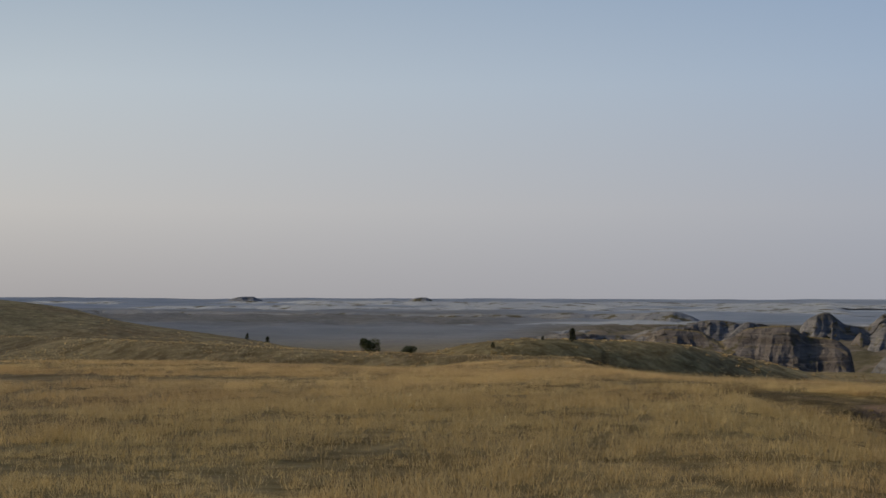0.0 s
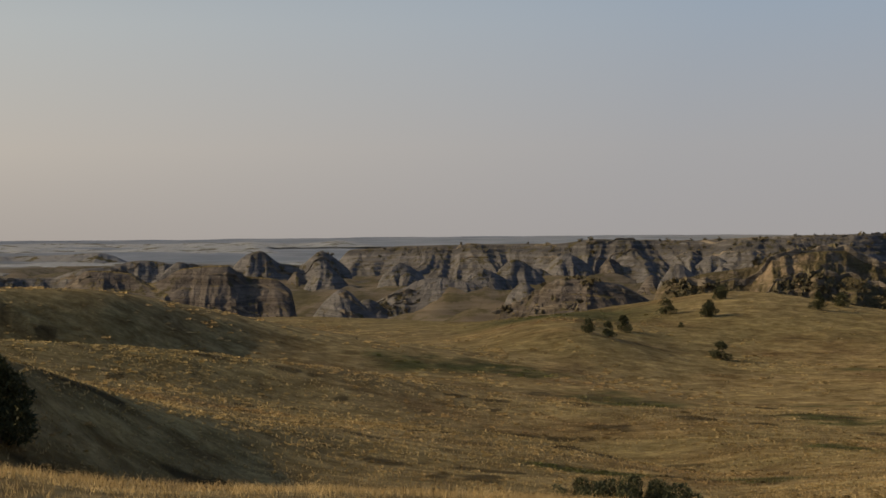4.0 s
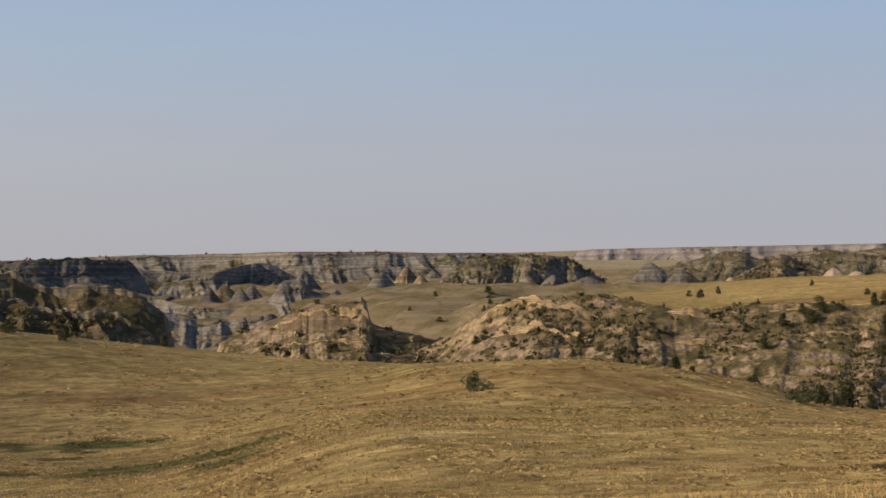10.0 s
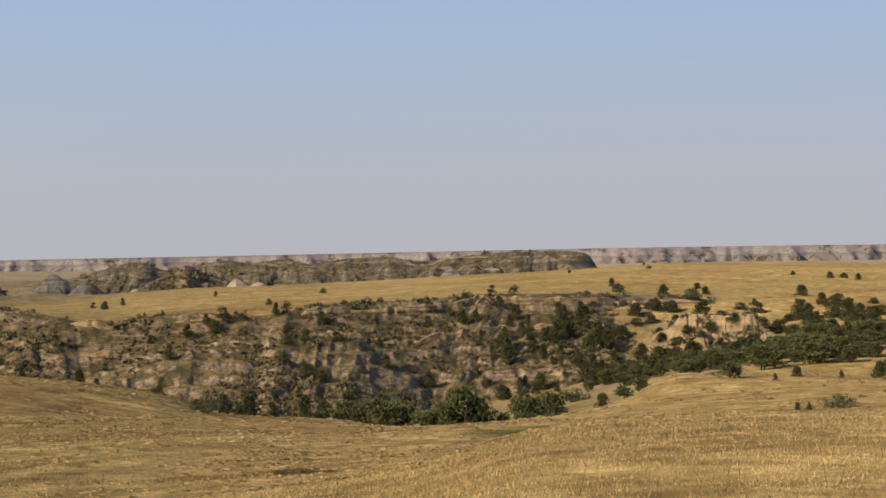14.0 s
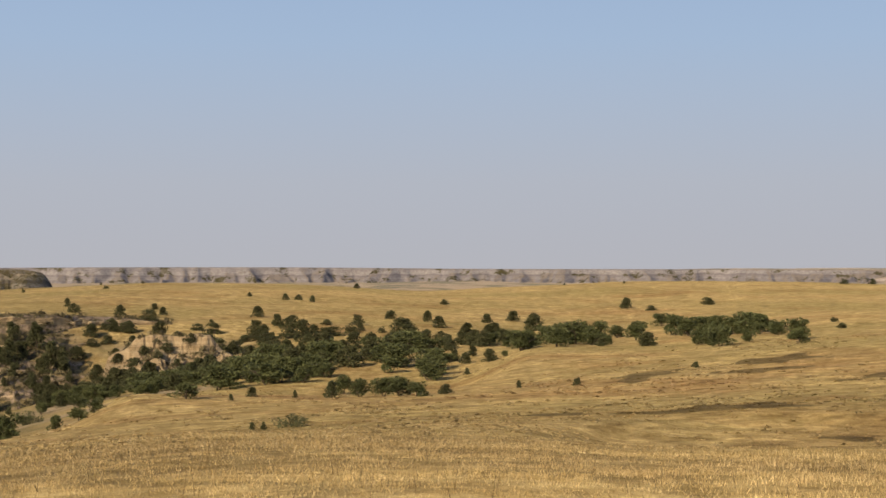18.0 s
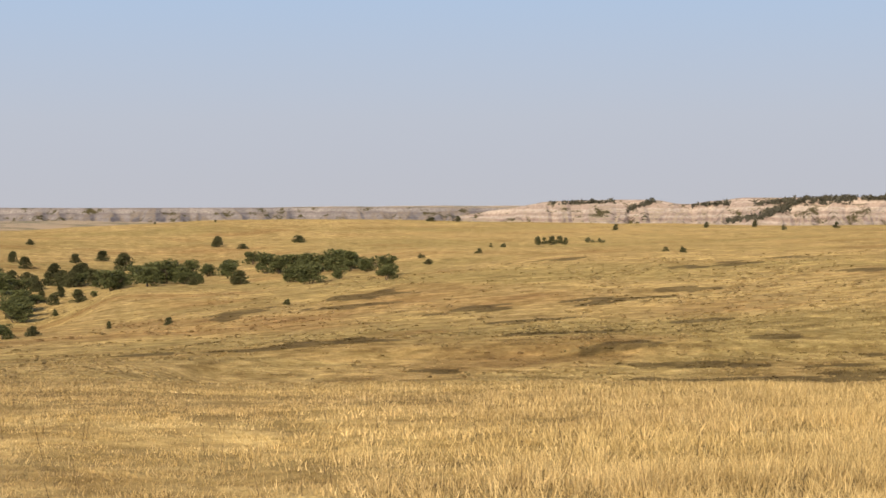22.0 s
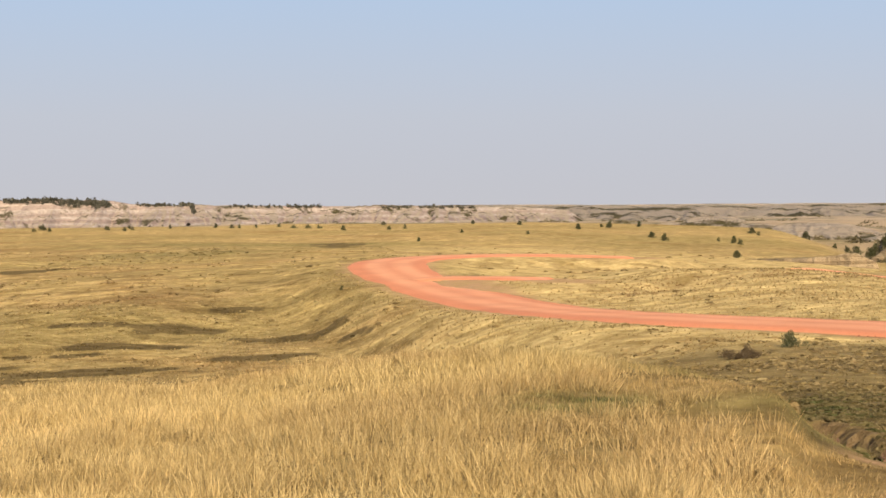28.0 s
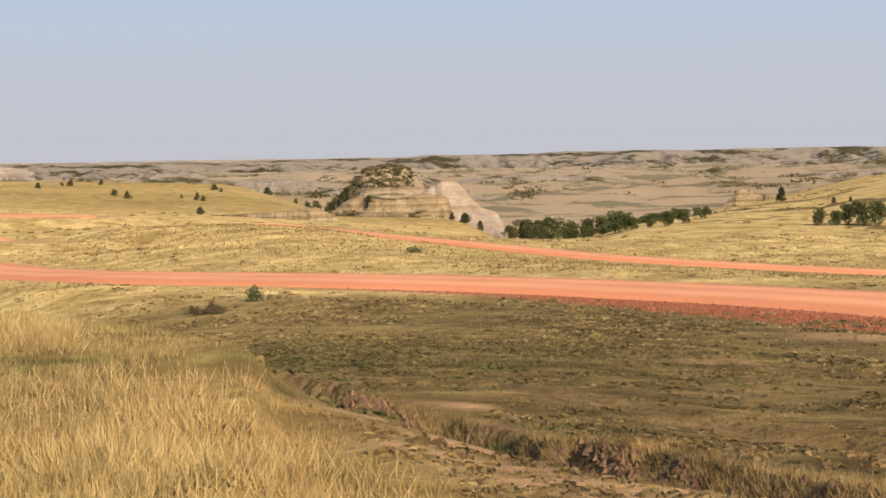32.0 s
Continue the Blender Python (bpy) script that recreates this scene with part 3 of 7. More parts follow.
def hollow(before, knots):
    """A band put in behind band number before: hollows at the knots (bearing, metres behind its crest, metres under it), even ground elsewhere."""
    lo, hi = knots[0][0], knots[-1][0]
    az = np.array([a for a in (-40, -30, -20, 30, 36, 46, 57, 66, 75, 86, 96, 106, 114, 118, 122, 125, 128, 134, 139, 144, 150, 157, 185) if a < lo - 4 or a > hi + 4], float)
    (r0, e0), (r1, e1) = (smooth_knots(BANDS[k], az) for k in (before, before + 1))
    r = 0.5 * (r0 + r1)
    z = 0.5 * (r0 * np.tan(np.radians(e0)) + r1 * np.tan(np.radians(e1)))
    band = list(zip(az, r, np.degrees(np.arctan2(z, r))))
    for a, back, under in knots:
        r0, e0 = (float(v[0]) for v in smooth_knots(BANDS[before], np.array([float(a)])))
        band.append((a, r0 + back, math.degrees(math.atan2(r0 * math.tan(radians(e0)) - under, r0 + back))))
    BANDS.insert(before + 1, band)


# behind the golden ridge, then behind the shaded one
hollow(4, [(-9, 25, 2.2), (-2, 14, 2.6), (3, 15, 2.6), (9, 18, 2.6), (14, 22, 2.2), (20, 20, 0.8)])
hollow(2, [(-9, 18, 1.6), (0, 16, 1.8), (4, 16, 2.2), (8, 16, 2.0), (12, 16, 1.6), (16, 16, 1.2), (21, 16, 0.7)])


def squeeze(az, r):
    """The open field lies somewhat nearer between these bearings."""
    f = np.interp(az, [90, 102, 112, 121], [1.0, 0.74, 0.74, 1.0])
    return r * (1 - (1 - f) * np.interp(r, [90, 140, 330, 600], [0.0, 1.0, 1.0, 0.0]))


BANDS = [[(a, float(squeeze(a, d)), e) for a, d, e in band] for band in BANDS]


def land_profile(az):
    """Distances and heights of the bands at the bearings az: two arrays (N, bands)."""
    az = (np.asarray(az, float) + 60) % 360 - 60
    R, Z = [np.zeros_like(az)], [np.zeros_like(az)]
    for knots in BANDS:
        r, e = smooth_knots(knots, az)
        R.append(np.maximum(r, R[-1] + 2.0))
        Z.append(EYE + R[-1] * np.tan(np.radians(e)))
    return np.stack(R, 1), np.stack(Z, 1)


def swells(x, y):
    r = np.hypot(x, y)
    far = np.clip((r - 20) / 150, 0, 1)
    z = 0.05 * fbm(x / 2.3, y / 2.3, 1, 3) * np.clip(r / 6, 0, 1)
    z += far * 0.28 * fbm(x / 17, y / 17, 5, 4)
    z += np.clip((r - 150) / 300, 0, 1) * 0.7 * fbm(x / 60, y / 60, 9, 3)
    z += np.clip((r - 900) / 900, 0, 1) * 5.0 * fbm(x / 260, y / 260, 14, 4)
    az = np.degrees(np.arctan2(x, y))
    rough = clay_mask(az, r)
    ridge = 1 - 2 * np.abs(fbm(x / 95, y / 95, 21, 4))
    z += rough * (13 * (ridge - 0.55) + 3.0 * fbm(x / 22, y / 22, 25, 4))
    return z


def clay_mask(az, r):
    a = np.clip((az - 2) / 6, 0, 1) * np.clip((62 - az) / 8, 0, 1)
    near = np.interp(az, [0, 15, 28, 40, 48, 62], [520, 400, 340, 320, 480, 900])
    m = a * np.clip((r - near) / 90, 0, 1) * np.clip((2300 - r) / 700, 0, 1)
    b = np.clip((az - 136) / 6, 0, 1) * np.clip((r - 700) / 400, 0, 1) * np.clip((2800 - r) / 700, 0, 1)
    c = np.clip((8 - az) / 6, 0, 1) * np.clip((az + 40) / 20, 0, 1) * np.clip((r - 1300) / 500, 0, 1) * np.clip((3300 - r) / 800, 0, 1)
    return np.maximum(np.maximum(m, 0.55 * b), 0.5 * c)


ROAD = [(170, 44, -2.75), (163, 48, -2.8), (157, 53, -2.82), (150, 58.5, -2.9), (144.6, 63, -2.96), (139, 67.5, -3.02), (134, 73.5, -3.2), (130, 84, -3.6), (127.4, 98, -4.05), (125.3, 114, -4.05), (123.8, 130, -3.75), (123.2, 146, -3.45), (123.5, 158, -3.4), (124.6, 166, -3.35), (126, 171, -3.35), (128.3, 174, -3.4), (131, 176, -3.7)]
SPUR = [(123.9, 126, -3.8), (124.6, 126.5, -3.68), (126, 126, -3.62), (127.5, 123, -3.55), (129.0, 119, -3.5)]
TRACK = [(136.6, 142, -3.6), (137.8, 137, -3.75), (140.9, 124, -4.02), (143.7, 115, -4.2), (148.3, 105, -4.55), (152, 100, -4.7), (156.7, 97, -4.9), (163, 95, -5.1), (170, 94, -5.3)]


def lane(knots, step=0.5):
    """A smooth line (N, 3) through (bearing, distance, height) knots."""
    k = np.array([(*at(a, d), z) for a, d, z in knots])
    t = np.concatenate([[0], np.cumsum(np.hypot(*np.diff(k[:, :2], axis=0).T))])
    q = np.linspace(0, t[-1], int(t[-1] / step) + 1)
    m = np.gradient(k, t, axis=0)
    i = np.clip(np.searchsorted(t, q, "right") - 1, 0, len(t) - 2)
    h = (t[i + 1] - t[i])[:, None]
    u = ((q - t[i])[:, None]) / h
    return ((1 + 2 * u) * (1 - u) ** 2 * k[i] + u * (1 - u) ** 2 * h * m[i] + u * u * (3 - 2 * u) * k[i + 1] + u * u * (u - 1) * h * m[i + 1])


def at(az, r):
    return r * math.sin(radians(az)), r * math.cos(radians(az))


LANES = [(lane(ROAD, 1.0), 3.0), (lane(SPUR + [(130.0, 116.4, -3.54), (131.2, 113.2, -3.85)], 1.0), 2.2), (lane(TRACK, 1.0), 2.0)]
SURFACED = [LANES[0], (lane(SPUR, 1.0), 2.0), (lane(TRACK, 1.0), 1.4)]
# a washed-out gully with a raw bank, and two shallow wheel ruts
GULLY = [(136.6, 24.5, 0), (139.0, 18.6, 0), (141.2, 16.4, 0), (142.3, 15.8, 0), (144.5, 14.2, 0), (148.3, 13.0, 0), (151, 12.1, 0), (153.5, 11.2, 0), (158, 10.4, 0)]


def gully_depth(az):
    """The gully is cut deep in places and grown over between them."""
    return np.interp(az, [136.4, 137.2, 138.9, 139.6, 140.6, 142.4], [0.0, 0.75, 0.75, 0.0, 0.06, 1.0])


RUT = [(141, 23, 0), (145, 21.5, 0), (149, 18.5, 0), (153, 16.4, 0), (158, 14.8, 0)]
CUTS = [(lane(GULLY, 0.12), 0.5, 0.34), (lane(RUT, 0.15), 0.34, 0.11)]


def near_line(x, y, line):
    best, which = np.full(x.shape, 1e9), np.zeros(x.shape, int)
    for k in range(0, len(line)):
        d = np.hypot(x - line[k, 0], y - line[k, 1])
        closer = d < best
        best[closer], which[closer] = d[closer], k
    return best, which


def graded(x, y, z):
    """The ground levelled for the lanes and cut by the gully."""
    shape = z.shape
    x, y, z = x.reshape(-1), y.reshape(-1), z.reshape(-1).copy()
    az, r = np.degrees(np.arctan2(x, y)), np.hypot(x, y)
    pick = np.flatnonzero((az > 117) & (az < 180) & (r > 35) & (r < 200))
    for line, half in LANES:
        d, k = near_line(x[pick], y[pick], line)
        w = np.clip(1 - (d - half - 1.0) / (half * 1.6 + 2.0), 0, 1)
        w = w * w * (3 - 2 * w) * np.clip((179 - az[pick]) / 14, 0, 1)
        z[pick] = z[pick] * (1 - w) + (line[k, 2] - 0.10) * w
    pick = np.flatnonzero((az > 134) & (az < 162) & (r > 8) & (r < 30))
    for line, wide, deep in CUTS:
        d, k = near_line(x[pick], y[pick], line)
        side = np.hypot(x[pick], y[pick]) - np.hypot(line[k, 0], line[k, 1])
        wob = (0.6 + 0.8 * value_noise(line[k, 0] * 0.9, line[k, 1] * 0.9, 77)) * (gully_depth(az[pick]) if deep > 0.2 else 0.3 + 0.9 * value_noise(line[k, 0] * 1.6, line[k, 1] * 1.6, 76))
        nearer = np.where(side < 0, d / (wide * 2.2), d / (wide * 0.7 * (0.6 + 0.8 * value_noise(x[pick] * 3.0, y[pick] * 3.0, 78))))
        z[pick] -= deep * wob * np.clip(1 - nearer ** 2, 0, 1)
    return z.reshape(shape)


def land(x, y):
    """Height of the ground at points."""
    x, y = np.atleast_1d(np.asarray(x, float)), np.atleast_1d(np.asarray(y, float))
    R, Z = land_profile(np.degrees(np.arctan2(x, y)))
    return graded(x, y, pchip(R, Z, np.hypot(x, y)[:, None], True)[:, 0] + swells(x, y))


def spots(x, y, places):
    """How far points lie in soft elongated patches: (bearing, distance, width, depth)."""
    total = np.zeros_like(x)
    az, r = np.degrees(np.arctan2(x, y)), np.hypot(x, y)
    for a, d, w, h in places:
        u, v = np.radians(az - a) * d / w, (r - d) / h
        total = np.maximum(total, np.clip(1.6 - 1.2 * np.hypot(u, v), 0, 1))
    return total


SCRUB_NEAR = [(93.44, 126, 3.1, 8.1), (95.45, 139, 1.8, 5.8), (90.39, 198, 1.9, 8.7), (94.92, 246, 4.4, 12.8), (94.55, 219, 1.4, 9), (98.6, 219, 2.1, 9), (97, 97, 1.4, 3.6), (103.06, 240, 5, 8), (106.96, 344, 2.2, 16.8), (105.29, 332, 2.2, 19.2), (101.03, 381, 3.7, 17.3)]
SCRUB_FIELD = [(121.67, 322, 3.1, 55.3), (92.7, 120, 3.5, 6.4), (95.44, 136, 1.3, 6.8), (94.36, 219, 3.5, 9), (98.52, 215, 2.4, 9), (90.87, 209, 2, 10.2), (88.08, 121, 1.2, 10.3), (61.39, 45, 1.1, 1.4)]
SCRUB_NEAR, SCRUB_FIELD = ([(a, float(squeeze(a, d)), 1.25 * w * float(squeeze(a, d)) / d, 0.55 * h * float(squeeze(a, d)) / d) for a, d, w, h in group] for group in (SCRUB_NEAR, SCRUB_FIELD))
SCRUB_FIELD = SCRUB_FIELD + [(105.71, 96, 2.5, 1.8), (109.68, 95, 1.5, 1.7), (113.36, 90, 4.1, 2.3), (113.92, 115, 2.1, 1.4), (116.33, 115, 2.2, 1.8), (114.66, 105, 2.5, 2.2), (118.19, 125, 1.8, 1.2), (119.49, 108, 2.5, 2.1), (116.51, 78, 5.2, 2.6), (108.95, 86, 2.8, 2.6), (106.08, 130, 2.1, 3.0), (105.37, 188, 3.6, 4.1), (118.93, 95, 2.1, 1.9), (122.27, 99, 1.3, 1.0), (108.23, 108, 1.4, 1.5), (104.99, 85, 1.7, 2.4), (123.75, 80, 2.3, 1.0), (112.25, 100, 1.6, 1.3), (111.16, 199, 3.9, 6), (108.61, 275, 3.6, 8), (106.81, 251, 2.4, 8), (101.5, 118, 2.6, 2.4), (103.2, 104, 2.0, 1.8), (100.6, 150, 2.4, 3.4), (102.8, 170, 3, 4), (152, 170, 9, 4), (155, 200, 12, 6), (153.5, 240, 10, 7), (156.5, 150, 6, 2.5), (151.5, 215, 7, 5)]
SCRUB_FIELD = [(a, d, 1.35 * w, 0.85 * h) if 85 < a < 125 and d < 300 else (a, d, w, h) for a, d, w, h in SCRUB_FIELD]
patch_rng = random.Random(71)
SCRUB_FIELD = SCRUB_FIELD + [(patch_rng.uniform(2, 37), patch_rng.uniform(30, 140), patch_rng.uniform(0.6, 2.4), patch_rng.uniform(0.4, 1.3)) for k in range(110)]
SWALES = [(18.88, 160, 3.1, 13.5), (22.22, 165, 4.3, 6.4), (25.91, 140, 4.5, 7.4), (32.77, 101, 1.6, 5.9), (30.08, 75, 1.8, 4.3), (24.6, 73, 2.1, 3.6), (32.24, 126, 2.4, 8.1), (32.84, 145, 3.5, 5.4), (36.08, 124, 4, 6.5), (39.93, 82, 1.3, 11.5), (39.8, 101, 2.6, 12.2), (20.98, 160, 7.8, 8.5), (26.28, 134, 3, 9.5), (34.78, 123, 6, 5.9), (37.51, 98, 4, 12), (33.73, 188, 2.7, 6.5)]
SWALES = [(a, d, 1.35 * w, 0.6 * h) for a, d, w, h in SWALES]
LUSH = [(24, 250, 14, 26), (148, 22, 5, 4), (140, 28, 6, 6), (138.2, 21, 2.6, 2.4), (143, 15.2, 2.4, 1.2), (70, 60, 3, 5)]
FAINT = [(119, 330, 34, 36), (116.5, 258, 18, 15), (129.2, 15.6, 0.75, 1.2)]
BARE = [(144.2, 11.0, 0.9, 0.7), (147.5, 10.0, 0.9, 0.6), (152, 9.3, 0.9, 0.6), (140.2, 14.4, 0.6, 0.8), (138.2, 17.5, 0.5, 0.7), (157, 38, 2.0, 2.0), (151.5, 29, 0.8, 0.6), (143.4, 12.4, 0.7, 0.7), (142.6, 17.6, 0.45, 0.5), (143.6, 21.5, 0.5, 0.5)]


def lushness(x, y):
    """How green the grass is, broken up into tussocks."""
    warp = 1 + 0.035 * fbm(x / 4.0, y / 4.0, 64, 4)
    swale = spots(x * warp, y * warp, SWALES) * (0.15 + 1.5 * value_noise(x / 1.6, y / 1.6, 66))
    return np.maximum(np.maximum(np.clip(1.5 * swale - 0.2, 0, 1), spots(x, y, LUSH)), spots(x, y, FAINT) * np.where(np.hypot(x, y) < 60, 1.3, 0.65) * (0.1 + value_noise(x / 0.35, y / 0.35, 67)))


def near_lane(x, y, reach):
    """1 on the lanes, falling to 0 at reach metres from their edge."""
    total = np.zeros(x.shape)
    az, r = np.degrees(np.arctan2(x, y)), np.hypot(x, y)
    pick = (az > 117) & (az < 172) & (r > 35) & (r < 200)
    for line, half in SURFACED:
        d = near_line(x[pick], y[pick], line)[0]
        total[pick] = np.maximum(total[pick], np.clip(1 - (d - half) / reach, 0, 1))
    return total


def near_cut(x, y, reach):
    total = np.zeros(x.shape)
    az, r = np.degrees(np.arctan2(x, y)), np.hypot(x, y)
    pick = (az > 134) & (az < 162) & (r > 8) & (r < 30)
    for line, wide, deep in CUTS:
        d = near_line(x[pick], y[pick], line)[0]
        total[pick] = np.maximum(total[pick], np.clip(1 - d / (reach * wide), 0, 1) * (gully_depth(az[pick]) if deep > 0.2 else 0.4))
    return total


def short_grass(az, r):
    """How short the sward is: 1 on the grazed slope below the road."""
    return np.clip((az - np.interp(r, [7, 8.5, 10, 13.5, 19, 34], [144, 141.5, 139.8, 136.8, 132.6, 128.5]) - 2.0 * fbm(r * np.sin(np.radians(az)) / 1.2, r * np.cos(np.radians(az)) / 1.2, 57, 3)) / 3.0, 0, 1)


def gravel(x, y):
    """Loose scoria thrown on the near side of the road."""
    az, r = np.degrees(np.arctan2(x, y)), np.hypot(x, y)
    edge = np.interp(az, [125, 130, 134, 139, 144.6, 150, 157, 163], [114, 84, 73.5, 67.5, 63, 58.5, 53, 48])
    wide = np.interp(az, [132, 138, 144, 150, 160], [1.2, 2.0, 3.6, 7.0, 11.0])
    return np.where(r < edge, np.clip(1.7 - 1.7 * (edge - 2.7 - r) / wide, 0, 1), 0.0) * (az > 128) * (az < 166)


def build_ground():
    global SHEET, SHEET_R
    az = np.concatenate([np.arange(-76, 166, 0.3), np.arange(166, 284, 2.0)])
    r = np.concatenate([[0.0, 0.5, 1.0, 1.5, 2.0, 2.5], np.geomspace(3.0, 8.0, 24)[:-1], np.geomspace(8.0, 28.0, 210)[:-1], np.geomspace(28.0, 4900.0, 300)])
    R, Z = land_profile(az)
    rr = np.tile(r, (len(az), 1))
    z = pchip(R, Z, rr, True)
    x, y = rr * np.sin(np.radians(az))[:, None], rr * np.cos(np.radians(az))[:, None]
    z = graded(x, y, z + swells(x, y))
    SHEET, SHEET_R = z.T.copy(), r
    P = np.stack([x, y, z], -1).transpose(1, 0, 2)
    xt, yt = P[..., 0], P[..., 1]
    dist, bear = np.hypot(xt, yt), np.degrees(np.arctan2(xt, yt))
    lush = lushness(xt, yt)
    clay = np.clip(1.4 * clay_mask(bear, dist), 0, 1) * np.where(bear > 100, 0.12, 1.0)
    edge = np.interp(bear, [44, 47, 54, 60, 66, 70, 75, 77], [330, 262, 250, 245, 240, 250, 268, 300])
    clay = np.maximum(clay, np.clip(0.45 + 1.6 * fbm(xt / 9, yt / 9, 87, 4), 0.0, 0.9) * np.clip((bear - 44) / 2, 0, 1) * np.clip((80 - bear) / 4, 0, 1) * np.clip((dist - edge) / 10, 0, 1) * np.clip((np.interp(bear, [45, 70, 76, 80], [405, 408, 400, 392]) - dist) / 8, 0, 1))
    bare = np.maximum(np.maximum(spots(xt, yt, BARE), near_lane(xt, yt, 1.6)), 0.75 * near_cut(xt, yt, 1.5))
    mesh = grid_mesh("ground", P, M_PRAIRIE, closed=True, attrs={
        "lush": lush, "bare": bare, "clay": clay, "streak": streaks(bear, dist), "graze": np.clip(np.interp(bear, [131, 147], [0.45, 1.0]) + 0.5 * fbm(xt / 3.0, yt / 3.0, 85, 3), 0.2, 1) * short_grass(bear, dist) * np.clip((62 - dist) / 8, 0, 1) * np.clip((166 - bear) / 3, 0, 1), "gravel": gravel(xt, yt), "cured": np.clip((bear - 122) / 5, 0, 1) * np.clip((dist - 52) / 8, 0, 1) * np.clip((330 - dist) / 60, 0, 1), "litter_shade": np.clip((50 - dist) / 24, 0, 1),
        "far": np.where(bear > 136, np.clip((dist - 430) / 250, 0, 1) * np.clip((bear - 136) / 4, 0, 1) + np.clip((dist - 950) / 400, 0, 1) * np.clip((140 - bear) / 4, 0, 1), np.clip((dist - 950) / 400, 0, 1) * np.where(bear < 60, 0.35, 1.0)), "far_haze": np.where(bear < 60, np.interp(bear, [26, 40], [0.9, 0.2]) * np.clip((dist - 900) / 700, 0, 1), 0.15 * np.clip((dist - 2000) / 1800, 0, 1))})
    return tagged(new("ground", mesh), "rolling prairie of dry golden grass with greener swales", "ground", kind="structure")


def streaks(az, r):
    """Patches of darker low scrub lying across the open field."""
    x, y = r * np.sin(np.radians(az)), r * np.cos(np.radians(az))
    r2 = r * (1 + np.where(((az > 80) & (az < 124)) | (az < 38), 0.018, 0.05) * fbm(x / 3.5, y / 3.5, 63, 4))
    a2 = np.radians(az + 1.3 * fbm(x / 5, y / 5, 65, 3))
    ragged = np.where((az > 80) & (az < 124), 0.3, 0.05) + 1.6 * value_noise(x / 1.1, y / 1.1, 61)
    return np.clip(spots(r2 * np.sin(a2), r2 * np.cos(a2), SCRUB_NEAR + SCRUB_FIELD) * ragged * 1.9 - 0.25, 0, 1)


build_ground()


def build_lane(name, line, half, label, crown=0.06, runs_out=False):
    """A gravel lane with a crowned surface, thickness and ragged shoulders."""
    tang = np.gradient(line, axis=0)
    side = np.stack([-tang[:, 1], tang[:, 0]], -1) / np.hypot(tang[:, 0], tang[:, 1])[:, None]
    u = np.array([-1.35, -1.12, -1.0, -0.8, -0.6, -0.45, -0.3, 0.0, 0.3, 0.45, 0.6, 0.8, 1.0, 1.12, 1.35])
    edge = 1 + 0.10 * fbm(np.arange(len(line)) * 0.12, np.zeros(len(line)), 91, 3)
    left = np.arange(len(line))[::-1] if runs_out else np.full(len(line), 99)
    sunk = 0.4 * np.clip(1 - left / 5, 0, 1)[:, None]
    wide = half * np.clip((left + 1) / 6, 0, 1)[:, None] * u[None, :] * np.where(np.abs(u)[None, :] > 0.9, edge[:, None], 1.0)
    drop = np.where(np.abs(u) <= 1, crown * (1 - u * u), -0.9 * (np.abs(u) - 1.0))
    P = np.concatenate([line[:, None, :2] + side[:, None, :] * wide[..., None], (line[:, None, 2] + drop[None, :])[..., None]], -1)
    P[..., 2] += 0.02 * fbm(P[..., 0], P[..., 1], 93, 3) - sunk
    rut = np.tile(np.clip(1 - np.abs(np.abs(u) - 0.42) / 0.3, 0, 1) + 0.35 * (np.abs(u) < 0.8), (len(line), 1))
    mesh = grid_mesh(name, P, M_ROAD, attrs={"rut": rut})
    return tagged(new(name, mesh), label, "road", kind="structure")


build_lane("road", lane(ROAD, 0.8), 2.9, "red scoria gravel road bending round a grassy rise")
build_lane("road_spur", lane(SPUR, 0.8), 2.0, "short red gravel spur leaving the bend", runs_out=True)
build_lane("road_track", lane(TRACK, 0.8), 1.35, "narrow red dirt track in the grass")


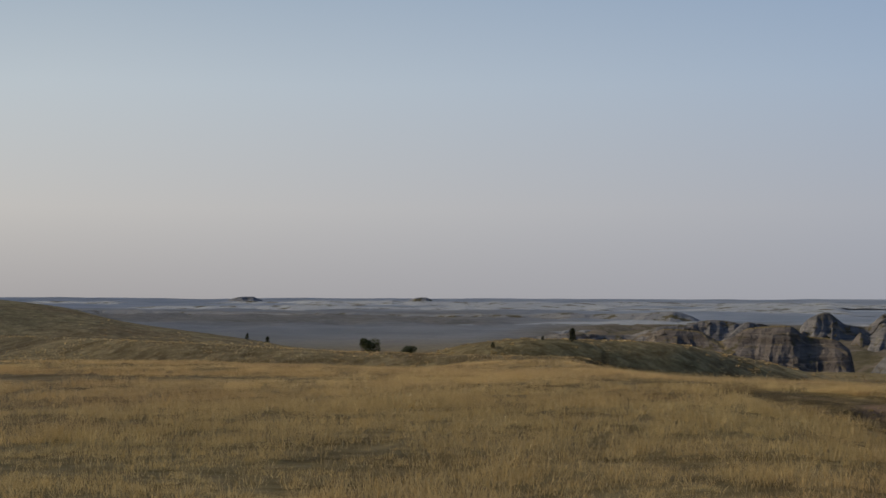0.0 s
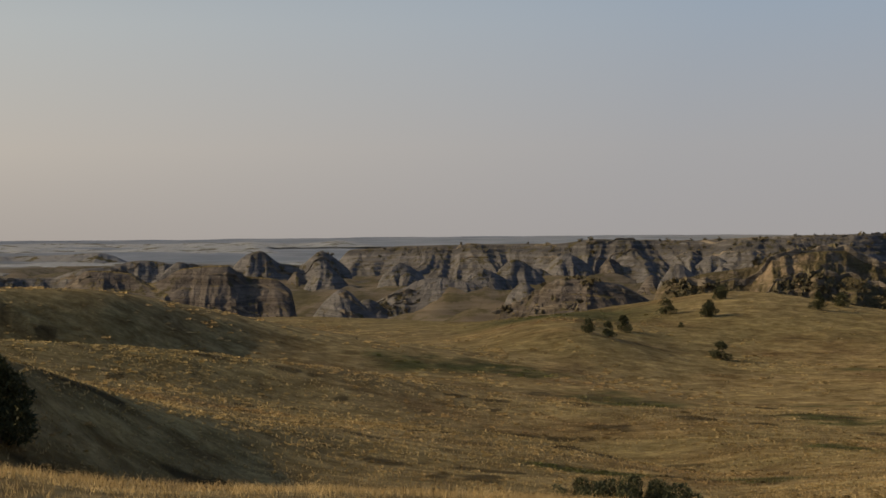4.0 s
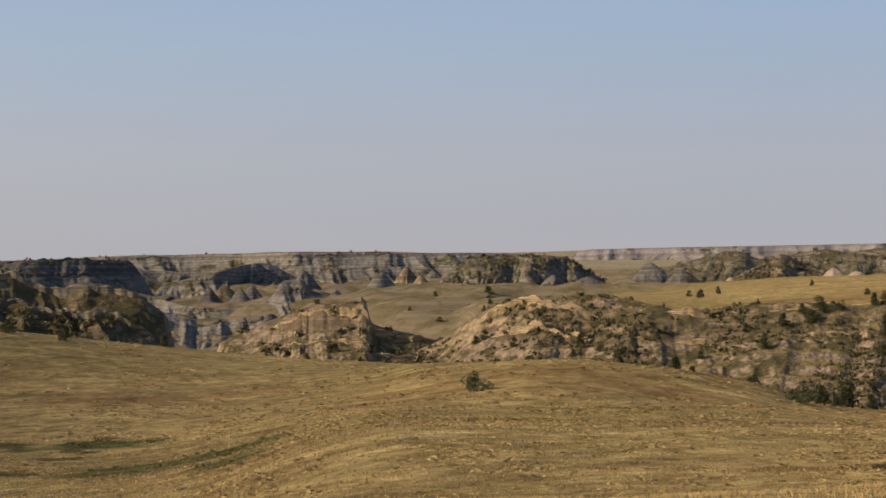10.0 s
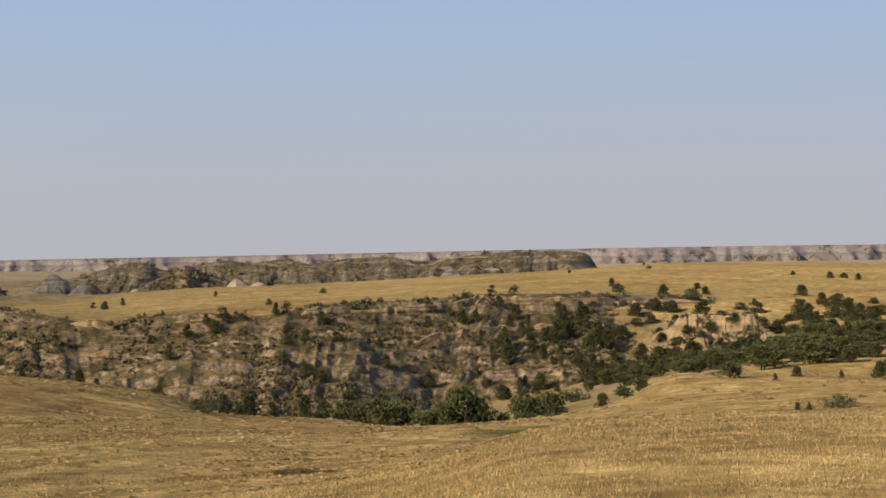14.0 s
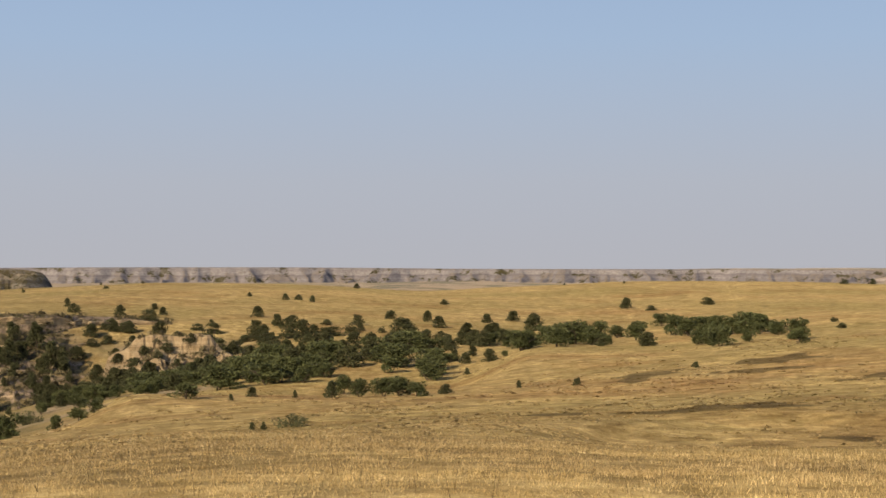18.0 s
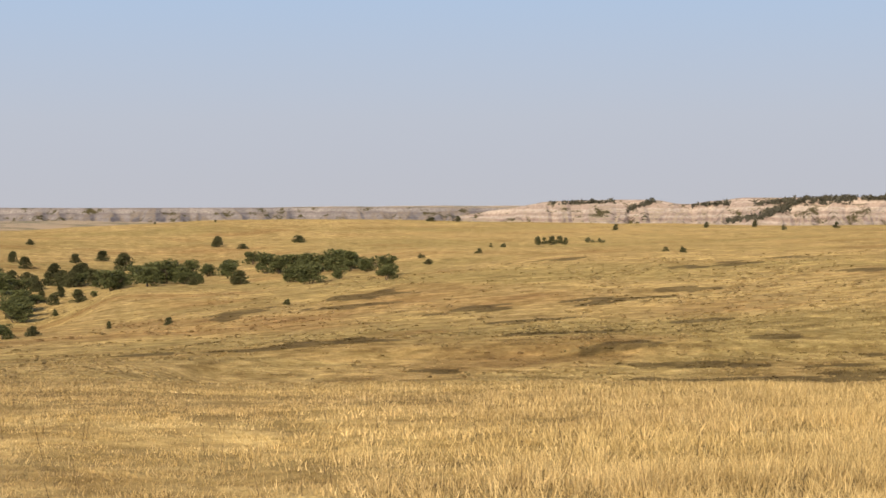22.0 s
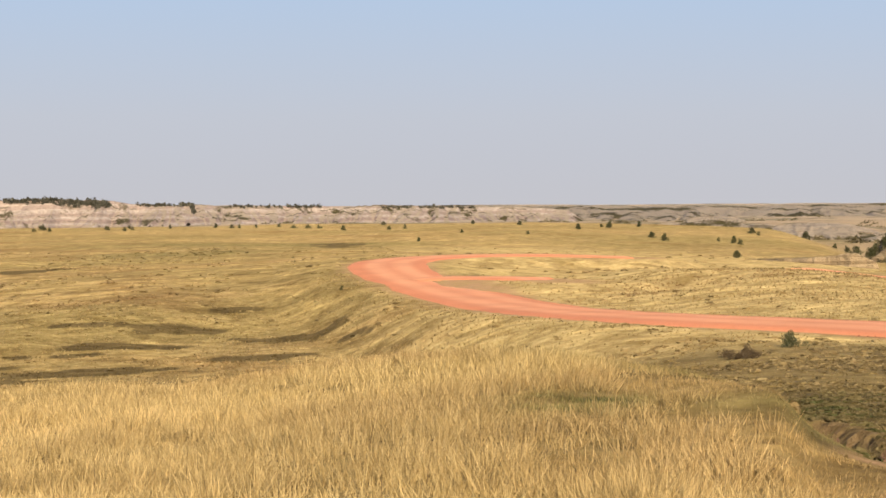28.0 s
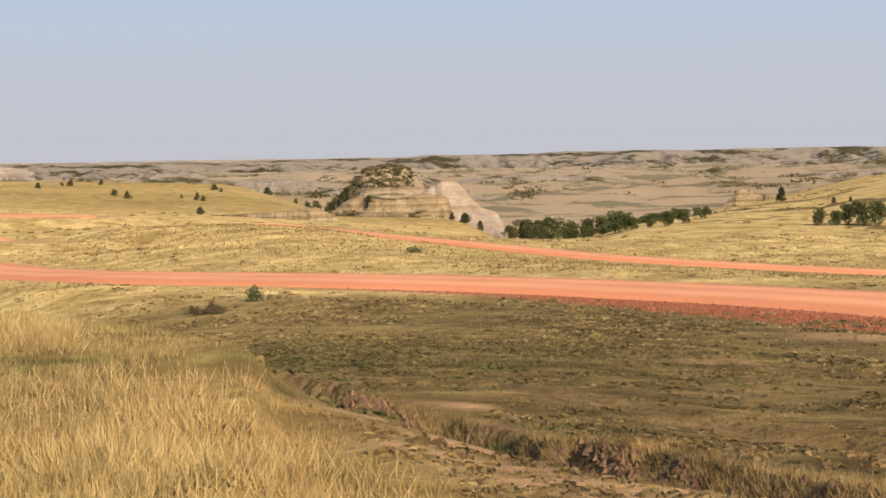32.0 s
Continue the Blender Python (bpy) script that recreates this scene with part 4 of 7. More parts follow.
# ---- badlands ----
def badland(name, knots, foot, front, back, material, label, seed=1, n=260, m=56, spur=0.45, wave=40.0, cliff=0.2, cap=0.06, ragged=0.0, ends=0.06, category="ridge", parent=None, rock=None, concave=1.35, folds=None):
    """An eroded ridge: crest knots (bearing, distance, angle from the eye), height of its foot in metres, widths of its two flanks.
    Spurs run down from the crest every wave metres, with gullies between them."""
    if name in ("badland_wall", "badland_ridge", "badland_skyline", "badland_mesa", "clay_cone", "badland_cone", "badland_spires", "badland_far_wall", "white_badland"):
        concave = 1.6
    k = np.array(knots, float)
    s = np.linspace(0, 1, n)
    t = (k[:, 0] - k[0, 0]) / (k[-1, 0] - k[0, 0])
    az, r, el = (pchip(t[None], k[None, :, j], s[None])[0] for j in range(3))
    x, y = r * np.sin(np.radians(az)), r * np.cos(np.radians(az))
    top = EYE + r * np.tan(np.radians(el))
    along = np.concatenate([[0], np.cumsum(np.hypot(np.diff(x), np.diff(y)))])
    top = top + ragged * fbm(along / wave * 2, along * 0, seed + 30, 4)
    taper = np.clip(np.minimum(s, 1 - s) / ends, 0, 1)
    taper = taper * taper * (3 - 2 * taper)
    u = np.concatenate([-np.linspace(1, 0, m - 10) ** 1.1, np.linspace(0, 1, 12)[1:]])
    U, A = np.meshgrid(u, along, indexing="ij")
    d = np.abs(U)

    run = U * np.where(U < 0, front, back)

    # the plain slope under a ragged rim
    # buttresses: the foot of the slope juts out and falls back in sharp folds
    fold = lambda v: np.abs(2 * (v - np.floor(v)) - 1)
    at_fold = A / (0.45 * wave) + 0.9 * fbm(A / wave * 1.4, run / wave * 0.5, seed, 3)
    jut_out = 0.66 * fold(at_fold) + 0.24 * fold(2.7 * at_fold + 0.9 * fbm(A / wave * 1.6, run / wave * 0.8, seed + 2, 2)) + 0.10 * fold(6.3 * at_fold + 0.8 * fbm(A / wave * 3, run / wave * 2, seed + 3, 2)) - 0.5
    warp = np.exp(1.0 * (spur if folds is None else folds) * jut_out) * (1 + 0.6 * spur * fbm(A / wave * 0.6, run / wave * 0.2, seed + 4, 2))
    e = np.clip(d * warp, 0, 1)
    c = np.clip((e - cap) / 0.12, 0, 1)
    slope = np.clip((e - cap) / (1 - cap), 0, 1)
    shape = 1 - cliff * c * c * (3 - 2 * c) - (1 - cliff) * (1 - (1 - slope) ** concave)
    # spurs, mounds and gullies carved into it
    bend = 0.35 * fbm(A / wave * 1.3, run / wave * 1.3, seed + 5, 3)
    px, py = A / (wave * 0.75) + bend, run / (wave * 2.3) + 0.6 * bend
    carve, amp, hold, norm = 0.0, 1.0, 1.0, 0.0
    for k in range(5):
        r1 = (1 - np.abs(2 * value_noise(px * 2 ** k + 5.7 * k, py * 1.7 ** k + 3.1 * k, seed + 40 + k) - 1)) ** 1.3
        carve = carve + amp * hold * r1
        norm += amp
        hold = np.clip(1.5 * r1, 0.25, 1)
        amp *= 0.46
    mask = np.clip(d / 0.10, 0, 1)
    shape = shape + spur * 0.48 * (carve / norm - 0.42) * mask * mask * (3 - 2 * mask) * (1 - 0.45 * d) * np.clip((1 - d) / 0.18, 0, 1)
    shape = np.clip(np.minimum(shape, 1 - 0.22 * d), 0, 1)
    ledge = 9.0
    q = shape * ledge + 0.3 * fbm(A / (wave * 2), U * 0, seed + 5, 2)
    f = q - np.floor(q)
    shape = shape + 0.42 * (np.clip((f - 0.3) / 0.4, 0, 1) - f) / ledge * np.clip(shape * 6, 0, 1) * np.clip((1 - shape) * 8, 0, 1)
    Z = foot + (top - foot)[None, :] * taper[None, :] * np.clip(shape, 0, 1)
    width = np.where(U < 0, front, back)
    rad = np.stack([np.sin(np.radians(az)), np.cos(np.radians(az))], -1)
    off = U * width + 0.5 * wave * fbm(A / wave * 0.5, U * 0, seed + 19, 2)
    P = np.stack([x[None] + rad[None, :, 0] * off, y[None] + rad[None, :, 1] * off, Z], -1)
    ob = new(name, grid_mesh(name, P, material))
    if parent:
        ob.parent = parent
        return tagged(ob, label)
    SOLID.append(ob)
    if rock:
        rim_rock(ob, P, d, cap, rock, seed)
    return tagged(ob, label, category)


def rim_rock(ob, P, d, cap, rock, seed):
    """Broken ledges of harder rock standing out below the crest, as parts of their ridge."""
    half = int(np.argmin(d[:, 0]))
    for name, level, thick in (("rim_rock", cap + 0.05, 1.1), ("lower_ledge", cap + 0.24, 0.8)):
        i = int(np.argmin(np.abs(d[:half, 0] - level)))
        row = P[i]
        a = np.arange(len(row)) * np.hypot(*(row[-1, :2] - row[0, :2])) / len(row)
        here = np.clip(3.0 * fbm(a / 14, a * 0, seed + 50, 4) + 0.2, 0, 1)
        tall = thick * here * (0.5 + value_noise(a / 2.2, a * 0, seed + 51))
        out = -row[:, :2] / np.hypot(row[:, 0], row[:, 1])[:, None]
        jut = (0.9 * here * (0.4 + value_noise(a / 1.3, a * 0, seed + 52)))[:, None]
        front, rear = row[:, :2] + out * jut, row[:, :2] - out * 1.6
        low, high = row[:, 2] - 0.9 - 0.6 * (1 - here), row[:, 2] + tall - 0.9 * (here < 0.05)
        Q = np.stack([np.c_[front, low], np.c_[front, high - 0.15 * tall], np.c_[front - out * 0.25, high], np.c_[rear, high - 0.1], np.c_[rear, low]])
        part(name, grid_mesh(name, Q, rock, smooth=False), ob)


SOLID = []


def low(az, r, drop=3.0):
    """A little under the ground there."""
    x, y = at(az, r)
    return float(land([x], [y])[0]) - drop


GREY, TAN, ROSE, FAR = M_CLAY_GREY, M_CLAY_TAN, M_CLAY_ROSE, M_CLAY_FAR
badland("badland_wall", [(15.8, 950, -0.75), (17.2, 950, -0.38), (21.3, 940, -0.26), (23.4, 930, -0.28), (25.2, 900, -0.14), (28.3, 900, -0.22), (30.0, 880, -0.18), (32, 880, -0.1), (35, 900, -0.06), (38, 950, -0.1)],
        -25, 110, 90, GREY, "long grey banded badland wall with deep gullies", 3, 580, 80, 0.8, 74, 0.08, 0.01, ragged=1.0, rock=M_ROCK, folds=0.6)
badland("badland_butte", [(13.0, 850, -1.2), (13.6, 850, -0.6), (14.1, 850, -0.43), (14.8, 850, -0.85), (15.4, 850, -0.9), (16.1, 850, -0.46), (16.7, 850, -0.8), (17.3, 850, -1.4)],
        -34, 120, 80, GREY, "pair of rounded grey clay buttes in front of the wall", 5, 160, 50, 0.35, 40, 0.2, 0.05, rock=M_ROCK)
badland("badland_ridge", [(6.8, 560, -2.2), (7.6, 560, -1.7), (8.7, 555, -1.02), (9.9, 555, -1.12), (10.6, 550, -1.45), (11.7, 545, -0.97), (13.0, 540, -0.89), (13.6, 540, -1.25), (14.5, 535, -1.35), (15.6, 530, -2.2)],
        -33, 78, 50, M_CLAY_BROWN, "brown clay ridge with fluted flanks and small peaks", 7, 420, 64, 0.62, 36, 0.03, 0.0, rock=M_ROCK, folds=0.3)
badland("badland_cone", [(15.6, 500, -2.9), (16.2, 500, -2.1), (16.8, 500, -1.70), (17.4, 500, -2.15), (18.2, 500, -2.9)], -30, 42, 42, GREY, "small pointed clay cone in shade", 9, 90, 40, 0.3, 16, 0.1, 0.0, rock=M_ROCK)
badland("badland_mound", [(20.6, 560, -2.7), (21.7, 560, -2.5), (23.0, 555, -1.95), (24.1, 550, -1.4), (25.6, 550, -1.55), (26.9, 550, -2.2), (28.0, 550, -2.8)], -33, 54, 54, M_CLAY_BROWN, "broad grey clay mound with a dark lee side", 11, 240, 60, 0.6, 30, 0.1, 0.02, rock=M_ROCK)
badland("badland_mound", [(17.6, 640, -2.3), (18.8, 640, -1.7), (19.8, 640, -1.35), (20.9, 640, -1.5), (22.3, 640, -2.3)], -32, 50, 60, GREY, "low dark clay mound before the wall", 71, 140, 44, 0.4, 30, 0.1, 0.04, rock=M_ROCK)
badland("badland_ridge", [(2.5, 900, -1.8), (4.0, 900, -1.3), (5.6, 880, -1.15), (7.2, 880, -1.2), (8.6, 860, -0.9), (10.5, 860, -0.75), (12.6, 860, -0.9), (13.4, 860, -1.3)], -38, 80, 80, GREY, "low hazy clay ridge with a ragged crest", 73, 260, 44, 0.5, 34, 0.15, 0.03, ragged=1.5, rock=M_ROCK)
badland("rocky_knoll", [(26.4, 345, -2.4), (27.5, 345, -1.56), (30.1, 342, -1.05), (31.2, 340, -0.66), (33.0, 338, -0.52), (34.1, 338, -0.95), (34.6, 338, -1.05), (35.3, 338, -0.93), (36.5, 340, -1.0), (37.6, 340, -1.63), (38.6, 340, -2.5)],
        -22, 56, 46, M_CLAY_KNOLL, "rocky tan knoll dotted with dark scrub", 13, 460, 90, 0.6, 24, 0.08, 0.02, ragged=0.8, category="hill", rock=M_ROCK, folds=0.4)
badland("badland_butte", [(39.2, 452, -3.1), (40.4, 452, -2.55), (41.6, 450, -2.05), (42.5, 447, -1.72), (42.9, 446, -1.60), (43.5, 445, -1.57), (44.25, 444, -1.56), (44.42, 444, -1.62), (44.62, 444, -2.25), (45.3, 445, -2.5), (46.4, 447, -2.8), (47.6, 449, -3.2)],
        -31, 62, 40, TAN, "flat-topped tan butte with one side in shadow", 17, 360, 84, 0.3, 22, 0.22, 0.05, ragged=0.25, rock=M_SAND, folds=0.2)
badland("badland_ridge", [(33, 1150, -0.9), (34.5, 1150, -0.45), (35.4, 1150, -0.75), (36.9, 1100, -0.31), (37.9, 1100, -0.85), (39.4, 1100, -0.56), (41.1, 1150, -0.26), (42.2, 1150, -0.75), (43.5, 1150, -1.0)],
        -38, 85, 70, M_CLAY_PALE, "distant grey badland ridge of several peaks", 19, 360, 64, 0.55, 52, 0.05, 0.0, rock=M_ROCK, folds=0.9)
badland("badland_ridge", [(35.5, 800, -1.6), (37.0, 800, -1.2), (38.6, 780, -1.6), (40.2, 780, -1.7), (41.2, 760, -1.5), (41.8, 760, -0.86), (42.3, 760, -0.84), (42.7, 760, -1.2), (43.6, 760, -1.5)],
        -38, 78, 60, M_CLAY_PALE, "lower grey badland ridge with a square knob", 23, 320, 60, 0.55, 40, 0.06, 0.01, rock=M_ROCK, folds=0.8)
badland("badland_ridge", [(34.6, 620, -2.6), (36.2, 620, -2.0), (37.6, 620, -1.75), (39.2, 620, -2.1), (40.8, 620, -2.0), (42.5, 640, -2.4)], -36, 90, 60, M_CLAY_PALE, "low washed clay ridge with pale gullies", 79, 200, 50, 0.5, 24, 0.15, 0.03, ragged=1.0, rock=M_ROCK, folds=0.7)
badland("badland_mesa", [(46.6, 900, -1.0), (47.4, 900, -0.5), (48.0, 900, -0.2), (49.4, 900, -0.17), (50.9, 900, -0.22), (51.6, 900, -0.65), (52.6, 900, -1.2)],
        -32, 85, 80, M_CLAY_SCRUB, "flat-topped mesa with scrub on its shaded end", 29, 240, 60, 0.75, 48, 0.08, 0.06, rock=M_ROCK)
badland("badland_spires", [(49.0, 800, -1.6), (49.5, 800, -1.05), (50.0, 800, -1.2), (50.6, 800, -0.82), (51.1, 800, -1.1), (51.7, 800, -0.9), (52.5, 800, -1.25), (53.2, 800, -1.7)],
        -26, 40, 40, GREY, "row of small pale clay spires", 31, 160, 40, 0.45, 12, 0.3, 0.02, rock=M_ROCK)
badland("badland_skyline", [(27, 1700, -0.3), (28.6, 1700, -0.2), (30.9, 1700, -0.11), (33.9, 1700, -0.05), (36.7, 1650, 0.05), (40.4, 1650, 0.06), (42.2, 1600, 0.07), (46.9, 1600, -0.02), (50.2, 1600, -0.14), (52, 1600, -0.4)],
        -27, 90, 100, M_CLAY_PALE, "far level rim of grey badlands on the skyline", 37, 520, 60, 0.55, 80, 0.08, 0.01, ragged=1.0, rock=M_ROCK, folds=1.0)
badland("badland_skyline", [(33, 1350, -0.9), (35.5, 1350, -0.5), (38, 1350, -0.45), (40, 1350, -0.6), (43, 1330, -0.38), (45, 1330, -0.42), (47.5, 1330, -0.7)], -38, 105, 90, M_CLAY_PALE, "middle row of grey badland spurs", 83, 360, 60, 0.55, 60, 0.06, 0.01, ragged=2.0, rock=M_ROCK, folds=1.0)
badland("badland_mesa", [(52.4, 1080, -1.1), (53.6, 1080, -0.7), (54.8, 1080, -0.5), (55.6, 1080, -0.28), (56.5, 1080, -0.10), (57.3, 1080, -0.36), (58.2, 1080, -0.28), (59.2, 1080, -0.11), (60.1, 1080, -0.22), (61.0, 1075, -0.10), (62.0, 1070, -0.28), (63.2, 1070, -0.13), (64.4, 1065, -0.10), (65.5, 1060, -0.26), (66.8, 1060, -0.12), (68.3, 1050, 0.01), (70.2, 1045, 0.0), (71.2, 1040, -0.14), (72.2, 1040, -0.6)],
        -28, 140, 90, M_CLAY_SCRUB, "long dark mesa with scrubby flanks on the skyline", 41, 520, 64, 0.75, 54, 0.06, 0.01, ragged=1.2, rock=M_ROCK, folds=0.5)
badland("badland_peak", [(56.2, 950, -1.1), (57.0, 950, -0.7), (57.6, 950, -0.45), (58.0, 950, -0.25), (58.5, 950, -0.5), (59.2, 950, -0.75), (60.2, 950, -1.1)], -24, 60, 60, TAN, "pointed clay peak in front of the mesa", 43, 140, 40, 0.35, 24, 0.1, 0.0, rock=M_ROCK)
DRAW_WALL = badland("draw_wall", [(45.4, 432, -3.5), (46.8, 428, -2.9), (47.9, 420, -2.2), (49.0, 410, -1.7), (50.2, 400, -1.46), (51.2, 395, -1.44), (52.8, 390, -1.6), (55.0, 384, -1.96), (58.1, 380, -1.84), (60.4, 380, -1.9), (62.2, 382, -1.64), (64.6, 386, -1.56), (67.4, 396, -1.4), (70, 406, -1.36), (72.5, 415, -1.45), (75.5, 425, -1.7)],
        -30, 72, 40, TAN, "eroded tan wall of the draw with sandy scars and scrub", 47, 720, 104, 0.5, 26, 0.06, 0.01, ragged=0.5, ends=0.012, category="slope", rock=M_SAND, folds=0.14)
badland("badland_far_wall", [(50.5, 3000, -0.25), (52, 3000, 0.0), (60, 3000, 0.03), (73, 3000, 0.08), (78.4, 3000, 0.07), (85.7, 3000, 0.0), (93, 3000, -0.03), (99.4, 3000, -0.08), (103, 3000, -0.2)],
        -34, 130, 120, ROSE, "distant pale rose badland wall under the horizon", 53, 640, 44, 0.95, 85, 0.1, 0.01, ends=0.02)
badland("white_badland", [(97.0, 2300, -0.5), (98.5, 2300, -0.25), (99.6, 2280, -0.1), (101.2, 2250, 0.13), (104.2, 2250, 0.14), (105.3, 2250, 0.0), (106.2, 2230, 0.12), (109.4, 2200, 0.2), (114.2, 2200, 0.18), (115, 2210, 0.06), (119.8, 2300, -0.01), (123.5, 2400, -0.04), (128, 2500, -0.12), (130, 2500, -0.3)],
        -30, 130, 120, M_CLAY_WHITE, "bright cream and rose badland wall with dark wooded top", 59, 660, 54, 0.8, 95, 0.1, 0.02, ends=0.03, ragged=2.0, rock=M_ROCK)
badland("badland_far_wall", [(118, 2900, -0.25), (121, 2900, -0.06), (125, 2900, -0.04), (131.9, 2900, -0.08), (136, 3000, -0.08), (142, 3000, 0.02), (148, 3000, 0.08), (154, 3000, 0.11), (160, 3000, 0.11), (166, 3000, 0.08)],
        -30, 620, 300, FAR, "far broken hills on the horizon", 61, 640, 56, 0.55, 110, 0.04, 0.02, ragged=2.0)

cone_rng = random.Random(9)
for k in range(40):
    a, d, w = cone_rng.uniform(31, 52), cone_rng.uniform(560, 1400), cone_rng.uniform(9, 24)
    if 43.5 < a and d < 780:
        continue
    half, base = math.degrees(w / d), low(a, d, 4.0)
    top = base + 4 + w * cone_rng.uniform(0.55, 0.95)
    e = math.degrees(math.atan2(top - EYE, d))
    drop = math.degrees((top - base) / d)
    badland("clay_cone", [(a - half, d, e - drop), (a - 0.4 * half, d, e - 0.42 * drop), (a, d, e), (a + 0.35 * half, d, e - 0.3 * drop), (a + half, d, e - drop)], base, w, w, cone_rng.choice((GREY, TAN, M_CLAY_PALE, M_CLAY_PALE)), "small eroded clay cone in the badlands", 200 + 3 * k, 48, 32, 0.4, 14, 0.08, 0.02, category="mound")
for k in range(12):
    a, d, w = cone_rng.uniform(53.5, 68.5), cone_rng.uniform(930, 990), cone_rng.uniform(14, 28)
    half, base = math.degrees(w / d), low(a, d, 4.0)
    top = base + 4 + w * cone_rng.uniform(0.4, 0.65)
    e, drop = math.degrees(math.atan2(top - EYE, d)), math.degrees((top - base) / d)
    badland("clay_cone", [(a - half, d, e - drop), (a - 0.4 * half, d, e - 0.42 * drop), (a, d, e), (a + 0.35 * half, d, e - 0.3 * drop), (a + half, d, e - drop)], base, w, w, cone_rng.choice((M_CLAY_CONE, M_CLAY_PALE)), "small pale clay cone below the scrubby mesa", 260 + 3 * k, 48, 32, 0.4, 14, 0.08, 0.02, category="mound")
for k in range(18):
    a, d, w = cone_rng.uniform(131, 160), cone_rng.uniform(1100, 2500), cone_rng.uniform(30, 90)
    half, base = math.degrees(w / d), low(a, d, 3.0)
    top = base + 3 + cone_rng.uniform(4, 9)
    e, drop = math.degrees(math.atan2(top - EYE, d)), math.degrees((top - base) / d)
    badland("far_mound", [(a - half, d, e - drop), (a - 0.5 * half, d, e - 0.25 * drop), (a, d, e), (a + 0.45 * half, d, e - 0.15 * drop), (a + half, d, e - drop)], base, 40, 40, FAR, "low broken clay mound on the far plain", 300 + 3 * k, 50, 22, 0.6, 26, 0.1, 0.05, category="mound")
badland("hazy_ridge", [(-15, 1500, -1.5), (-12, 1500, -1.2), (-9, 1500, -1.12), (-5.5, 1480, -1.16), (-2, 1450, -1.2), (0.4, 1450, -1.45), (1.3, 1430, -1.24), (4, 1400, -1.16), (6.5, 1380, -1.1), (8.2, 1380, -1.6)], -46, 120, 90, M_CLAY_HAZE, "low badland ridge with smoke haze put into its colour", 141, 420, 50, 0.8, 60, 0.1, 0.02, ragged=2.0)
badland("hazy_ridge", [(-24, 2500, -0.75), (-18, 2500, -0.5), (-10, 2500, -0.42), (-4, 2450, -0.47), (2, 2400, -0.55), (6, 2400, -0.5), (9, 2350, -0.45), (11, 2350, -0.7)], -40, 200, 150, M_CLAY_HAZE, "middle ridge on the plain with smoke haze put into its colour", 143, 420, 40, 0.7, 120, 0.1, 0.02, ragged=3.0)
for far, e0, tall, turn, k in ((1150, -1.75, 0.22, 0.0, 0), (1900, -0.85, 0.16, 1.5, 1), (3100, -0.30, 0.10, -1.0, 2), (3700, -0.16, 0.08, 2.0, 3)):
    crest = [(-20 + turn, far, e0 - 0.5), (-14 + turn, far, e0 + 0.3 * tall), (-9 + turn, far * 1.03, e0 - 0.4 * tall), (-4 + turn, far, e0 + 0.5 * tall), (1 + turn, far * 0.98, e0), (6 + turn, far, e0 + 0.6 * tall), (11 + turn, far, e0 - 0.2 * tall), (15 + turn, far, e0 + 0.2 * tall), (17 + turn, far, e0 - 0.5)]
    badland("hazy_ridge", crest, low(0, far, 6.0), 0.09 * far, 0.06 * far, M_CLAY_HAZE if k == 0 else M_CLAY_SMOKE, "broken ridge on the plain, coloured blue-grey for smoke haze", 160 + 3 * k, 420, 40, 0.6, 0.05 * far, 0.1, 0.02, ragged=0.0012 * far)
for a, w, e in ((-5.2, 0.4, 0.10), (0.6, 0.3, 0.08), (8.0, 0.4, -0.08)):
    badland("distant_butte", [(a - 1.6 * w, 4300, e - 0.2), (a - w, 4300, e - 0.12), (a - 0.35 * w, 4300, e - 0.075), (a + 0.5 * w, 4300, e - 0.07), (a + w, 4300, e - 0.14), (a + 1.5 * w, 4300, e - 0.2)], -20, 90, 90, M_CLAY_HAZE, "small far butte on the horizon, coloured for smoke haze", int(150 + a), 60, 24, 0.3, 60, 0.1, 0.02, category="butte")

# ---- butte beyond the road, outcrops ----
butte = tagged(new("butte"), "layered butte with a scrubby cap, yellow ledge and white clay cone", "butte")
butte.location = (*at(141, 430), 0)
back_to = Matrix.Translation((-butte.location.x, -butte.location.y, 0))


def butte_part(*a, **k):
    ob = badland(*a, parent=butte, **k)
    ob.matrix_parent_inverse = back_to
    SOLID.append(ob)


butte_part("cap", [(138.6, 436, -1.8), (139.1, 436, -1.25), (139.4, 436, -0.98), (139.75, 436, -0.62), (140.05, 436, -0.37), (140.6, 436, -0.29), (141.2, 436, -0.33), (141.55, 436, -0.58), (142.0, 436, -0.88), (142.5, 436, -1.12), (143.1, 436, -1.7)], -15, 44, 44, M_CLAY_CAP, "scrub-covered tan cap", 101, 260, 76, 0.14, 30, 0.05, 0.05, ends=0.01)
butte_part("ledge", [(138.2, 406, -2.1), (138.9, 405, -1.75), (139.6, 404, -1.32), (140.4, 402, -1.28), (141.0, 402, -1.33), (142.0, 402, -1.26), (142.5, 403, -1.3), (142.75, 404, -1.5), (142.95, 406, -2.1)], -15.5, 17, 24, M_SAND, "yellow sandstone ledge", 103, 260, 60, 0.3, 12, 0.35, 0.05, ragged=0.5)
butte_part("cone", [(141.2, 412, -1.9), (141.8, 412, -1.2), (142.2, 412, -0.95), (142.5, 411, -0.82), (142.85, 411, -0.82), (143.15, 410, -1.02), (143.5, 409, -1.48), (143.8, 408, -1.72), (144.2, 407, -1.86), (144.55, 406, -2.35)], -17, 22, 24, M_CLAY_CONE, "smooth cream and rose clay cone", 105, 200, 66, 0.16, 12, 0.12, 0.03, ends=0.02)
